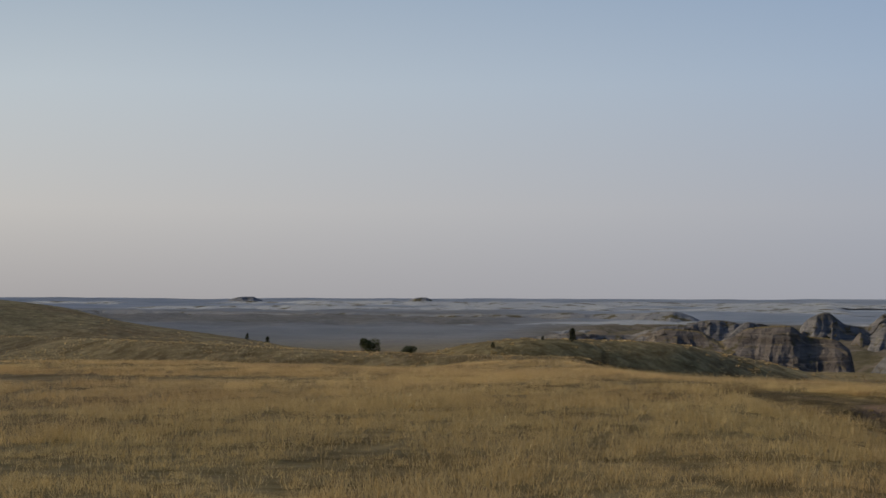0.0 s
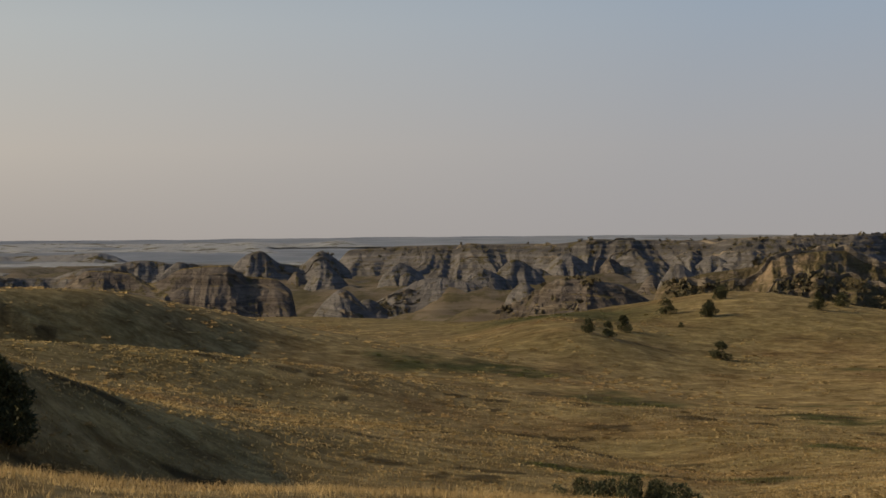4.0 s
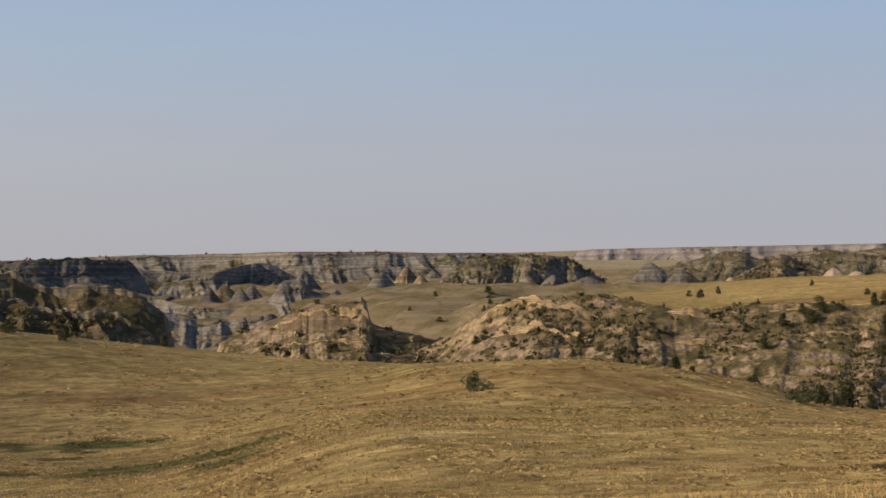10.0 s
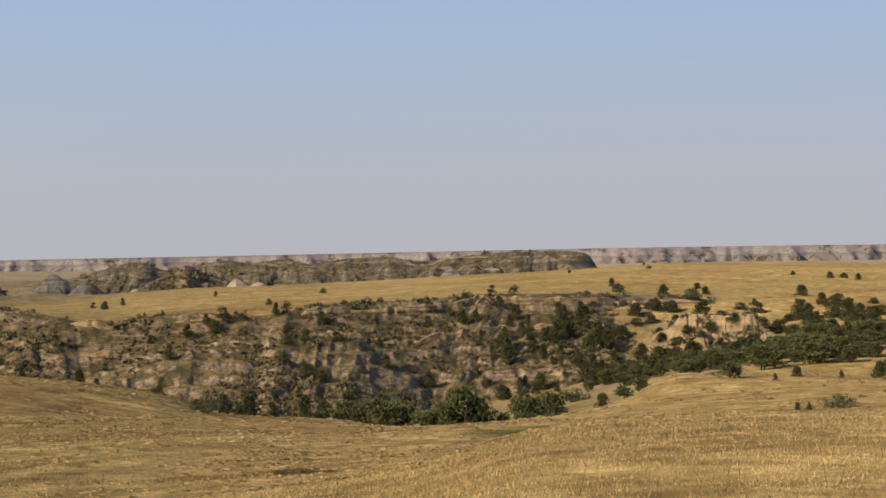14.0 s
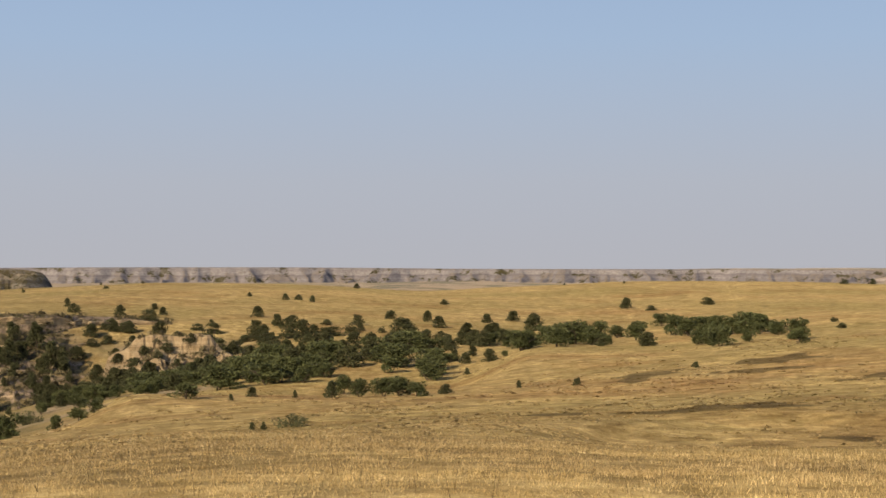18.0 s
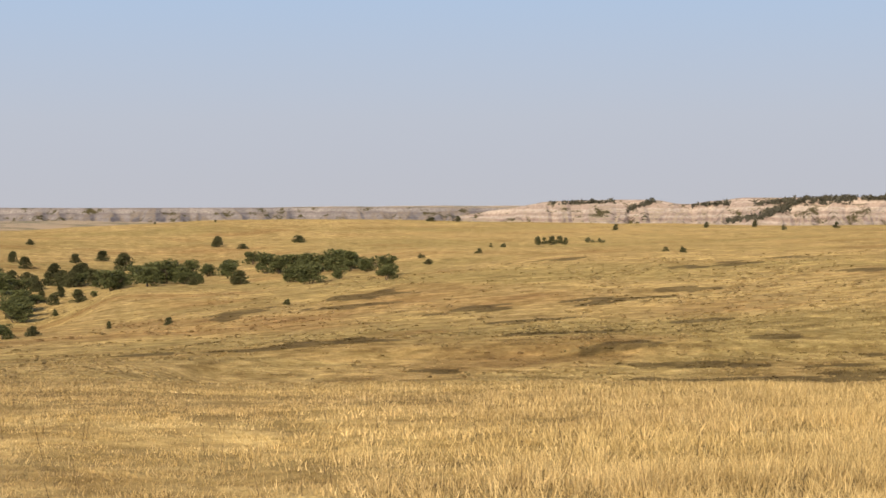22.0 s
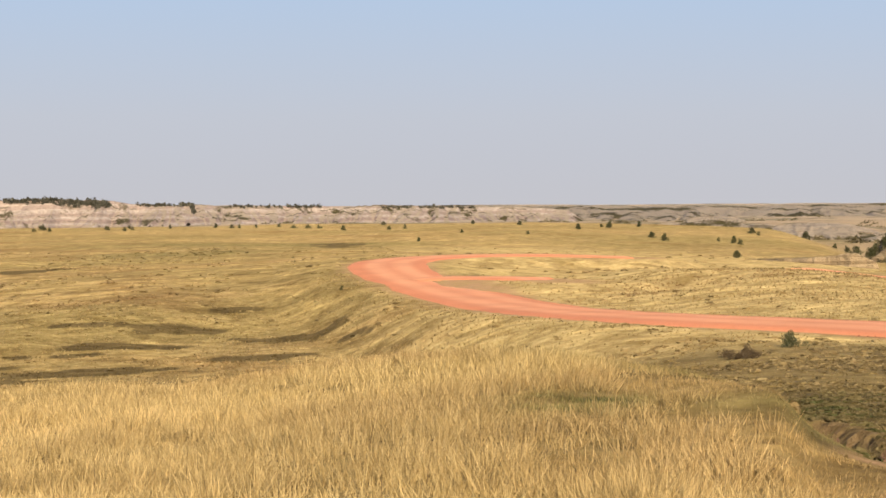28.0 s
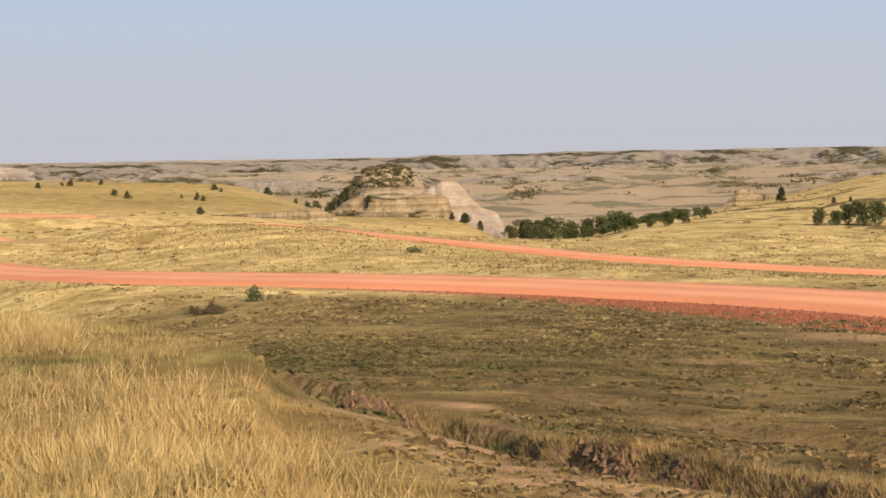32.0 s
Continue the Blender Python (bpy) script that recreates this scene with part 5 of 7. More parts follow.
badland("rock_outcrop", [(151.2, 300, -1.95), (151.7, 300, -1.6), (152.2, 300, -1.27), (152.5, 300, -1.3), (152.8, 300, -1.4), (153.1, 300, -1.45), (153.6, 300, -1.8)], -10, 6, 6, M_SAND, "pale rock outcrop on a grassy hill", 107, 70, 30, 0.4, 3, 0.5, 0.1, ragged=0.8, category="rock")
badland("pale_bank", [(134.4, 262, -1.95), (134.9, 262, -1.82), (136.3, 258, -1.77), (137.7, 255, -1.69), (138.2, 254, -1.58), (138.6, 254, -1.75), (139.2, 254, -2.0)], -8.5, 5, 8, M_SAND, "low pale sandy bank at the edge of the grass", 109, 160, 30, 0.35, 5, 0.5, 0.1, category="bank")
badland("sandstone_outcrop", [(72.9, 374, -3.0), (73.7, 371, -2.55), (74.3, 369, -2.15), (75.0, 368, -2.08), (75.8, 368, -2.1), (76.4, 369, -2.2), (76.9, 370, -2.6), (77.6, 373, -3.0)], -21, 17, 20, M_SAND, "yellow sandstone outcrop over dark trees", 111, 260, 90, 0.8, 9, 0.3, 0.04, ragged=0.9, folds=0.6, category="rock")


floor_rng = random.Random(19)
for k in range(26):
    a, d, half = floor_rng.uniform(9, 30), floor_rng.uniform(600, 850), floor_rng.uniform(0.5, 1.5)
    base = low(a, d, 4.0)
    top = base + floor_rng.uniform(8, 17)
    e, drop = math.degrees(math.atan2(top - EYE, d)), math.degrees((top - base) / d)
    badland("clay_hummock", [(a - half, d, e - drop), (a - 0.5 * half, d, e - 0.3 * drop), (a - 0.1 * half, d, e), (a + 0.4 * half, d, e - 0.25 * drop), (a + half, d, e - drop)], base, 34, 34, floor_rng.choice([GREY, GREY, M_CLAY_BROWN]), "rounded grey clay hummock on the badland floor", 300 + k, 60, 30, 0.5, 18, 0.08, 0.03, ends=0.2, category="mound")


# ---- trees ----
# (bearing, distance, height) of every tree and bush
PLANTS = {
    ("juniper", "hill_trees"): [(4.53, 142, 1.5), (3.2, 140, 0.5), (0.9, 137, 0.62), (-5.99, 420, 2.3), (-5.51, 420, 2.69), (-4.83, 420, 3.84), (-9.08, 420, 1.34), (-8.5, 420, 1.34), (-7.31, 304.8, 1.25), (-6.48, 314.2, 1.29)],
    ("ash", "hill_trees"): [(-2.68, 300, 4.38), (-2.05, 420, 5.37), (-1.18, 300, 3.42), (-0.42, 300, 1.37)],
    ("juniper", "rise_bushes"): [(24.82, 193, 1.63), (25.47, 193.7, 1.76), (25.98, 209, 1.9), (27.4, 240, 2.18), (28.67, 232.8, 1.81), (29.13, 255.1, 1.82), (29.11, 192.5, 2), (32.23, 245.9, 2.39), (32.97, 254.5, 2.06), (27.85, 221.1, 0.64), (34.72, 249.3, 2.26), (36.13, 324.8, 2.1), (36.91, 327.3, 1.91), (37.86, 257.8, 1.67), (38.52, 330, 2.78), (28.77, 233.9, 2.12), (29.15, 259.8, 1.68), (40.06, 330, 1.5), (40.99, 330, 1.71), (42.46, 247.3, 0.96), (43.57, 330, 1.49), (44.68, 330, 1.93)],
    ("shrub", "rise_bushes"): [(47.96, 144.5, 1.69)],
    ("juniper", "draw_trees"): [(54.5, 205, 2.26), (53.59, 205, 1.33), (55.06, 205, 1.47), (56.44, 319.9, 3.73), (57.02, 205, 1.85), (59.11, 316.8, 4.52), (59.94, 307.1, 4.58), (60.68, 311.9, 3.23), (61.7, 298, 4.83), (62.35, 298.7, 4.06), (63.18, 293.3, 5.23)],
    ("ash", "draw_trees"): [(63.92, 289.1, 4.21), (64.75, 285.4, 4.62), (65.67, 212, 3.09), (66.4, 212, 4.1), (66.95, 212, 6.52), (67.5, 212, 4.81), (68.23, 212, 2.75), (68.96, 212, 2.2), (69.51, 212, 1.92), (71.49, 212, 2.19), (72.2, 212, 2.34), (72.74, 212, 2.07), (74.15, 212, 2.19), (74.67, 212, 2.08)],
    ("shrub", "draw_trees"): [(58.55, 170, 1.98), (70.61, 300, 2.92)],
    ("juniper", "rim_bushes"): [(58.92, 564.9, 1.83), (62.41, 542.4, 1.76), (59.15, 371.5, 2.65), (59.8, 371.3, 2.16), (58.6, 369.2, 1.91), (60.64, 467.3, 1.67), (61.2, 432.8, 2.1), (65.82, 381, 2.47), (66.93, 384.5, 3.24), (67.39, 385.8, 2.25), (67.94, 443.5, 2.01), (68.67, 437.9, 1.99), (70.49, 677.7, 1.54), (73.08, 652.5, 1.48), (55.37, 498.7, 2.26), (55, 524.3, 1.87), (55.92, 537.4, 2.26), (48.31, 394.2, 2.3), (48.04, 395.5, 1.92), (49.27, 378.9, 2.21)],
    ("juniper", "gully_grove"): [(70.11, 393.2, 3.78), (70.46, 384.6, 3.70), (70.91, 389.6, 5.00), (71.35, 380.5, 4.88), (71.71, 378.8, 4.05), (70.83, 399.3, 2.99), (70.3, 397.9, 2.21), (72.09, 447.9, 2.68), (71.34, 362, 3.10), (71.87, 359.1, 2.77), (72.61, 403, 3.45), (73.33, 408.6, 2.62), (73.85, 407.8, 3.14), (74.53, 357.6, 3.06), (70.06, 381.9, 4.09), (71.15, 376.3, 4.03), (71.69, 379.4, 4.46), (70.97, 359.9, 3.85), (71.87, 480, 2.26), (72.15, 389.4, 3.33), (73.52, 450.1, 3.08), (74.62, 480, 2.05), (74.9, 455.9, 2.34), (72.79, 376.9, 2.58), (73.89, 356.3, 3.43), (74.44, 357.4, 3.21)],
    ("ash", "draw_grove"): [(74.26, 318.5, 4.13), (74.99, 311.7, 3.43), (75.64, 195, 2.27), (76.47, 312.9, 3.65), (76.84, 318.3, 4.33), (77.4, 318.7, 4.75), (78.14, 307.3, 5.57), (78.32, 340.4, 5.51), (78.69, 341.9, 4.65), (79.06, 299.5, 4.07), (79.62, 298.5, 3.48), (80.18, 296.7, 3.08), (80.74, 263.7, 3.59), (81.29, 199.9, 2.46), (82.04, 205.4, 2.53), (82.59, 201, 2.74), (83.15, 192.9, 2)],
    ("juniper", "draw_grove"): [(77.95, 456.2, 3.25), (79.43, 345.7, 3.02), (79.53, 400.3, 1.82), (80.37, 197.8, 2.05), (81.76, 327.7, 3.82), (82.22, 342, 3.54), (83.52, 294.1, 2.29), (84.07, 194.4, 1.26), (84.81, 291.1, 1.13), (79.16, 198.1, 0.83), (77.77, 200.9, 1.24), (77.08, 192.5, 0.69), (78.14, 127.4, 0.58), (77.77, 128.8, 0.58)],
    ("shrub", "draw_grove"): [(79.07, 128.9, 1.25)],
    ("juniper", "field_grove"): [(80.18, 366.2, 3.56), (80.73, 344.1, 3.34), (81.1, 369.9, 2.88), (81.66, 362.7, 3.29), (82.31, 457.7, 2.67), (82.59, 355.7, 3.46), (83.05, 363.8, 3.06), (83.42, 356.6, 2.77), (83.51, 448.9, 3.2), (84.16, 364.8, 2.6), (85.45, 460.5, 2.98), (86.31, 482, 3.44), (87.01, 427.1, 4.98), (89.19, 312.3, 1.82), (90.72, 313.1, 2.84), (90.03, 578.7, 3), (90.84, 543.1, 1.94), (92.67, 580.7, 2.63)],
    ("ash", "field_grove"): [(84.99, 365.8, 3.08), (85.54, 365.7, 3.2), (86.09, 379.4, 3.69), (86.64, 357.8, 3.71), (87.37, 339.9, 4.4), (87.92, 319, 4.65), (88.38, 320, 5.18), (88.83, 339.7, 3.52), (89.17, 390.5, 4.05), (89.7, 370.5, 3.24), (90.41, 387.5, 3.39), (91.13, 420.6, 3.68), (91.57, 371.7, 5.06), (92.02, 367.1, 4.76), (92.48, 365.8, 4.38), (92.93, 369.6, 4.43), (93.47, 372.3, 3.86), (93.93, 372.7, 4.83), (94.29, 372.5, 4.46), (94.66, 376.3, 2.93)],
    ("juniper", "plateau_trees"): [(77.69, 583.2, 1.7), (78.85, 569.7, 2.4), (79.28, 573.2, 2.04), (79.73, 566.3, 2.38), (72.93, 790, 1.53), (74.25, 776.6, 1.26), (81.19, 769.4, 2.49), (88, 790, 1.28), (89.94, 790, 1.28), (84.06, 577.3, 2.06), (86.5, 199.6, 0.84), (88.44, 199.2, 0.71), (92.28, 225.4, 0.8)],
    ("juniper", "field_bushes"): [(90.67, 314.9, 2.55), (92.78, 317.1, 1.54), (90.02, 567, 3.86), (90.82, 543.1, 1.94), (92.63, 586.2, 2.85), (96.64, 422.8, 1.23), (96.9, 390.9, 1.27), (96.97, 843.5, 3.01), (97.86, 846.4, 3.02), (98.56, 440.3, 1.28), (98.94, 487.5, 1.11), (99.36, 486.3, 1.1), (100.48, 522.1, 2.54), (100.7, 528.4, 1.88), (100.94, 519.8, 2.53), (101.18, 530.5, 2.23), (101.4, 519.1, 1.85)],
    ("juniper", "far_bushes"): [(103.04, 703.4, 2.51), (104.65, 414.2, 0.94), (105.2, 400, 1.17), (105.97, 780.9, 2.53), (107.52, 836.8, 2.98), (108.43, 694.3, 2.02), (110.08, 723.6, 2.58), (111.8, 696.6, 1.35), (112.07, 717.9, 2.56), (112.29, 691.5, 1.57), (114.13, 694.1, 1.57), (114.66, 674.4, 1.53), (114.92, 684.6, 1.33), (88.39, 194.8, 0.82), (92.22, 227, 0.66)],
    ("shrub", "far_bushes"): [(102.15, 535.1, 1.73), (102.52, 532.9, 1.55)],
    ("juniper", "plain_bushes"): [(114.07, 730.1, 1.66), (114.81, 745.9, 1.45), (116.11, 750.9, 1.7), (117.59, 803.6, 2.08), (118.1, 764.1, 1.73), (118.34, 762.4, 1.73), (118.89, 768.6, 1.49), (119.63, 756.3, 1.47), (121.73, 593.5, 1.73), (123.24, 596.8, 1.35), (123.75, 601.9, 1.56), (123.05, 744.3, 1.69), (124.21, 382.3, 0.99), (125.62, 456.2, 0.89), (125.98, 759.3, 1.72), (127.52, 619.5, 1.61), (129.43, 543.8, 1.59), (127.79, 435.1, 0.99), (130.19, 603.7, 1.37), (130.46, 634.7, 1.85), (131.43, 616, 2), (131.81, 458.9, 1.19), (121.68, 121.3, 0.28)],
    ("shrub", "plain_bushes"): [(120.1, 690.3, 1.57), (120.56, 678, 1.76), (120.93, 668.1, 1.51)],
    ("juniper", "butte_bushes"): [(131.83, 441.6, 1.57), (132.24, 420.1, 1.77), (133.97, 425.2, 0.96), (134.48, 404.5, 1.7), (134.67, 395.2, 1.41), (134.56, 281.6, 1.19), (135.04, 532.4, 1.9), (136.75, 640, 2.7), (137.67, 640, 1.87), (138.04, 640, 2.28), (138.33, 640, 3.11), (138.87, 416.4, 2.97), (139.33, 414.7, 3.22), (140.06, 400.9, 1.69), (135.26, 503.9, 1.14), (130.44, 602.4, 1.76), (129.43, 567.2, 1.65), (127.53, 640, 1.46), (143.24, 385.9, 2.5)],
    ("shrub", "roadside"): [(141.52, 86.9, 0.45), (136.28, 55.6, 0.5)],
    ("brush", "roadside"): [(134.5, 51.2, 0.35), (134.85, 51.8, 0.42), (135.05, 50.9, 0.3), (134.2, 52.6, 0.28)],
    ("ash", "valley_grove"): [(144.72, 394.2, 3.83), (145.19, 420, 5.44), (145.65, 420, 5.17), (146.11, 169.5, 2.47), (146.67, 420, 4.9), (147.22, 420, 4.9), (147.68, 420, 5.17), (148.14, 173.6, 2.25), (148.51, 170.1, 1.82), (149.25, 164.4, 1.38), (149.8, 161.3, 1.46), (150.34, 165.7, 1.29), (151.07, 183.9, 1.31), (154.66, 150, 1.55), (155.19, 150, 1.36), (155.55, 152.4, 1.78), (155.99, 150, 2.24), (156.51, 150, 2.14)],
    ("juniper", "valley_grove"): [(153.47, 246.6, 1.92), (155.11, 206.3, 0.74), (155.64, 200.4, 0.58), (143.15, 385.9, 1.88), (143.7, 389.3, 2.14), (142.78, 386.1, 1.63), (139.26, 414.4, 2.55), (138.89, 415.7, 2.29), (140, 400.7, 1.43)],
    ("juniper", "near"): [(5.78, 46.6, 2.15)],
    ("shrub", "near"): [(24.58, 26, 0.53), (26.17, 26, 0.71), (27.13, 26, 0.69)],
}


def soup(name, V, material, attrs=None):
    """A mesh of loose polygons V (faces, corners, 3)."""
    f, k = V.shape[:2]
    mesh = bpy.data.meshes.new(name)
    mesh.vertices.add(f * k)
    mesh.vertices.foreach_set("co", V.reshape(-1).astype(np.float32))
    mesh.loops.add(f * k)
    mesh.loops.foreach_set("vertex_index", np.arange(f * k, dtype=np.int32))
    mesh.polygons.add(f)
    mesh.polygons.foreach_set("loop_start", np.arange(0, f * k, k, dtype=np.int32))
    for key, values in (attrs or {}).items():
        mesh.attributes.new(key, "FLOAT", "POINT").data.foreach_set("value", np.repeat(np.asarray(values, np.float32), k))
    mesh.materials.append(material)
    mesh.update(calc_edges=True)
    return mesh


def tube(bm, a, b, ra, rb, sides=6):
    a, b = Vector(a), Vector(b)
    q = (b - a).to_track_quat("Z", "Y")
    ring = []
    for p, r in ((a, ra), (b, rb)):
        ring.append([bm.verts.new(p + q @ Vector((r * math.cos(t), r * math.sin(t), 0))) for t in (2 * math.pi * i / sides for i in range(sides))])
    for i in range(sides):
        bm.faces.new((ring[0][i], ring[0][(i + 1) % sides], ring[1][(i + 1) % sides], ring[1][i]))
    bm.faces.new(ring[1])


def trunk_mesh(rng, stems, height, thick):
    bm = bmesh.new()
    for i in range(stems):
        lean = Vector((rng.uniform(-0.12, 0.12), rng.uniform(-0.12, 0.12), 0)) * (1.5 if stems > 1 else 0.5)
        mid, tip = Vector((0, 0, height * 0.5)) + lean, Vector((0, 0, height)) + lean * 2.2
        tube(bm, Vector((0, 0, -0.06)) + lean * 0.2, mid, thick, thick * 0.7)
        tube(bm, mid, tip, thick * 0.7, thick * 0.25)
        for j in range(4):
            t = rng.uniform(0.3, 0.9)
            p = mid.lerp(tip, t)
            a = rng.uniform(0, 6.28)
            tube(bm, p, p + Vector((math.cos(a), math.sin(a), rng.uniform(0.3, 0.9))) * rng.uniform(0.12, 0.24), thick * 0.35, thick * 0.12, 4)
    mesh = bpy.data.meshes.new("trunk")
    bm.to_mesh(mesh)
    bm.free()
    mesh.materials.append(M_BARK)
    return mesh


def crown_mesh(kind, seed, count, leaf):
    """Small leaf clumps round an uneven crown of height 1."""
    g = np.random.default_rng(seed)
    lobes = []
    if kind in ("juniper", "bush"):
        squat = g.uniform(0.0, 0.8) if kind == "juniper" else g.uniform(0.9, 1.5)
        for i in range(26):
            z = g.uniform(0.08, 0.96)
            wide = (0.34 + 0.14 * squat) * (1 - z) ** (0.5 + 0.3 * (1 - squat)) * g.uniform(0.55, 1.25)
            a = g.uniform(0, 6.28)
            lobes.append((wide * math.cos(a) * 0.8, wide * math.sin(a) * 0.8, z * 0.88 + 0.03, g.uniform(0.09, 0.15) + 0.17 * wide, g.uniform(0.10, 0.17)))
    elif kind == "ash":
        for i in range(14):
            a, d, z = g.uniform(0, 6.28), g.uniform(0.0, 0.36), g.uniform(0.22, 0.85)
            lobes.append((d * math.cos(a), d * math.sin(a), z, g.uniform(0.14, 0.24), g.uniform(0.10, 0.18)))
    else:
        for i in range(14):
            a, d, z = g.uniform(0, 6.28), g.uniform(0.0, 0.85), g.uniform(0.15, 0.7)
            lobes.append((d * math.cos(a), d * math.sin(a), z * (1.05 - 0.6 * d), g.uniform(0.16, 0.30), g.uniform(0.16, 0.32)))
    L = np.array(lobes)[g.integers(0, len(lobes), count)]
    n = g.normal(size=(count, 3))
    n /= np.linalg.norm(n, axis=1)[:, None]
    rad = g.uniform(0.55, 1.05, count) ** 0.6
    c = L[:, :3] + n * np.stack([L[:, 3], L[:, 3], L[:, 4]], -1) * rad[:, None]
    c[:, 2] = np.maximum(c[:, 2], 0.015)
    d1 = n * 0.6 + g.normal(size=(count, 3)) * 0.6
    d1[:, 2] += 0.35
    d1 /= np.linalg.norm(d1, axis=1)[:, None]
    d2 = np.cross(d1, g.normal(size=(count, 3)))
    d2 /= np.linalg.norm(d2, axis=1)[:, None]
    s = leaf * g.uniform(0.6, 1.5, count)[:, None]
    V = np.stack([c - d2 * s * 0.5, c + d1 * s * 0.35 - d2 * s * 0.05, c + d1 * s * 1.3, c + d2 * s * 0.55 + d1 * s * 0.2], 1)
    return soup("crown", V, {"juniper": M_LEAF, "bush": M_LEAF, "ash": M_LEAF_GREEN, "shrub": M_LEAF_SAGE, "brush": M_BRUSH}[kind])


LABELS = {"bush": "squat dark green bush in dry grass", "juniper": "dark green juniper tree standing in dry grass", "ash": "leafy green tree in the grove of the draw", "shrub": "low grey-green shrub in the grass", "brush": "low brown dry brush below the red road"}
CATEGORY = {"bush": "bush", "juniper": "juniper", "ash": "tree", "shrub": "shrub", "brush": "brush"}
NAMES = {"bush": "bush", "juniper": "juniper", "ash": "ash_tree", "shrub": "shrub", "brush": "brush"}
TEMPLATES = {}


def make_plant(kind, seed, count, leaf):
    rng = random.Random(seed)
    root = new(NAMES[kind])
    tagged(root, LABELS[kind], CATEGORY[kind])
    stems, tall, thick = {"juniper": (1, 0.7, 0.035), "bush": (3, 0.5, 0.024), "ash": (2, 0.6, 0.022), "shrub": (4, 0.45, 0.02), "brush": (4, 0.45, 0.02)}[kind]
    part("trunk", trunk_mesh(rng, stems, tall, thick), root)
    part("crown", crown_mesh(kind, seed, count, leaf), root)
    return root


for key, places in list(PLANTS.items()):
    if key[0] == "juniper" and key[1].endswith("bushes"):
        PLANTS[("bush", key[1])] = PLANTS.pop(key)


def groves():
    """Trees that crowd the draws: kind, how many, bearings, distances, heights."""
    rng = random.Random(12)
    for kind, group, n, a0, a1, r0, r1, h0, h1 in (
            ("juniper", "gully_grove", 46, 68.2, 73.6, 325, 392, 1.5, 3.7), ("bush", "gully_grove", 60, 71.0, 78.5, 338, 402, 1.2, 3.0), ("ash", "gully_grove", 30, 71.0, 76.0, 310, 350, 1.4, 3.2), ("ash", "draw_grove", 44, 75.5, 84.5, 286, 356, 1.4, 5.0),
            ("juniper", "draw_grove", 30, 74.5, 86.0, 300, 400, 2.2, 4.6), ("ash", "field_grove", 34, 86.0, 95.6, 304, 368, 1.3, 4.4), ("juniper", "field_grove", 26, 78.0, 88.0, 340, 430, 1.8, 3.6),
            ("ash", "draw_trees", 26, 63.0, 70.5, 232, 262, 2.5, 5.0), ("ash", "valley_grove", 46, 144.8, 151.0, 286, 336, 1.4, 3.2), ("bush", "wall_bushes", 50, 49.0, 72.0, 330, 395, 1.2, 2.8),
            ("juniper", "draw_trees", 24, 55.0, 64.0, 240, 300, 1.5, 3.2), ("bush", "slope_trees", 70, 72.5, 83.0, 325, 430, 1.3, 3.3), ("ash", "slope_trees", 26, 74.0, 80.0, 300, 350, 1.5, 3.6), ("bush", "valley_bushes", 30, 40.5, 49.0, 400, 640, 1.2, 3.2)):
        PLANTS.setdefault((kind, group), []).extend((rng.uniform(a0, a1), rng.uniform(r0, r1), rng.uniform(h0, h1)) for _ in range(n))


groves()


def plant_all():
    bpy.context.view_layer.update()
    deps = bpy.context.evaluated_depsgraph_get()
    rng = random.Random(4)
    spots_found = []
    for (kind, group), places in PLANTS.items():
        for az, r, h in places:
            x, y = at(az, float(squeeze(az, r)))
            hit, p, *_ = scene.ray_cast(deps, (x, y, 300), (0, 0, -1))
            spots_found.append((kind, group, x, y, p.z if hit else 0.0, h))
    for kind, group, x, y, z, h in spots_found:
        fine = group == "near"
        key = (kind, fine, 0 if fine else rng.randrange(5))
        wide = rng.uniform(0.85, 1.25)
        az, low = math.degrees(math.atan2(x, y)), 1.0
        if 72 < az < 100 and math.hypot(x, y) > 120 and h > 1.2:
            wide, low = wide * 1.35, 0.86
        slim = 1.04 if fine and kind == "juniper" else 1.0
        m = Matrix.LocRotScale((x, y, z - 0.03 * h), Euler((0, 0, rng.uniform(0, 6.28))), (h * wide * slim, h * wide * slim, h * low * (1.06 if slim == 1.0 else 1.1)))
        if key not in TEMPLATES:
            TEMPLATES[key] = ob = make_plant(kind, 40 + 7 * key[2] + len(kind), 6500 if fine else 1900, 0.042 if fine else 0.06)
            ob.matrix_basis = m
        else:
            src = TEMPLATES[key]
            ob = copy_thing(src, m)
            ob.matrix_basis = m
        tagged(ob, group={"near": "bushes by the knoll"}.get(group, group.replace("_", " ")))
        if fine and kind == "juniper":
            tagged(ob, "lone dark juniper on the shaded ridge")


plant_all()


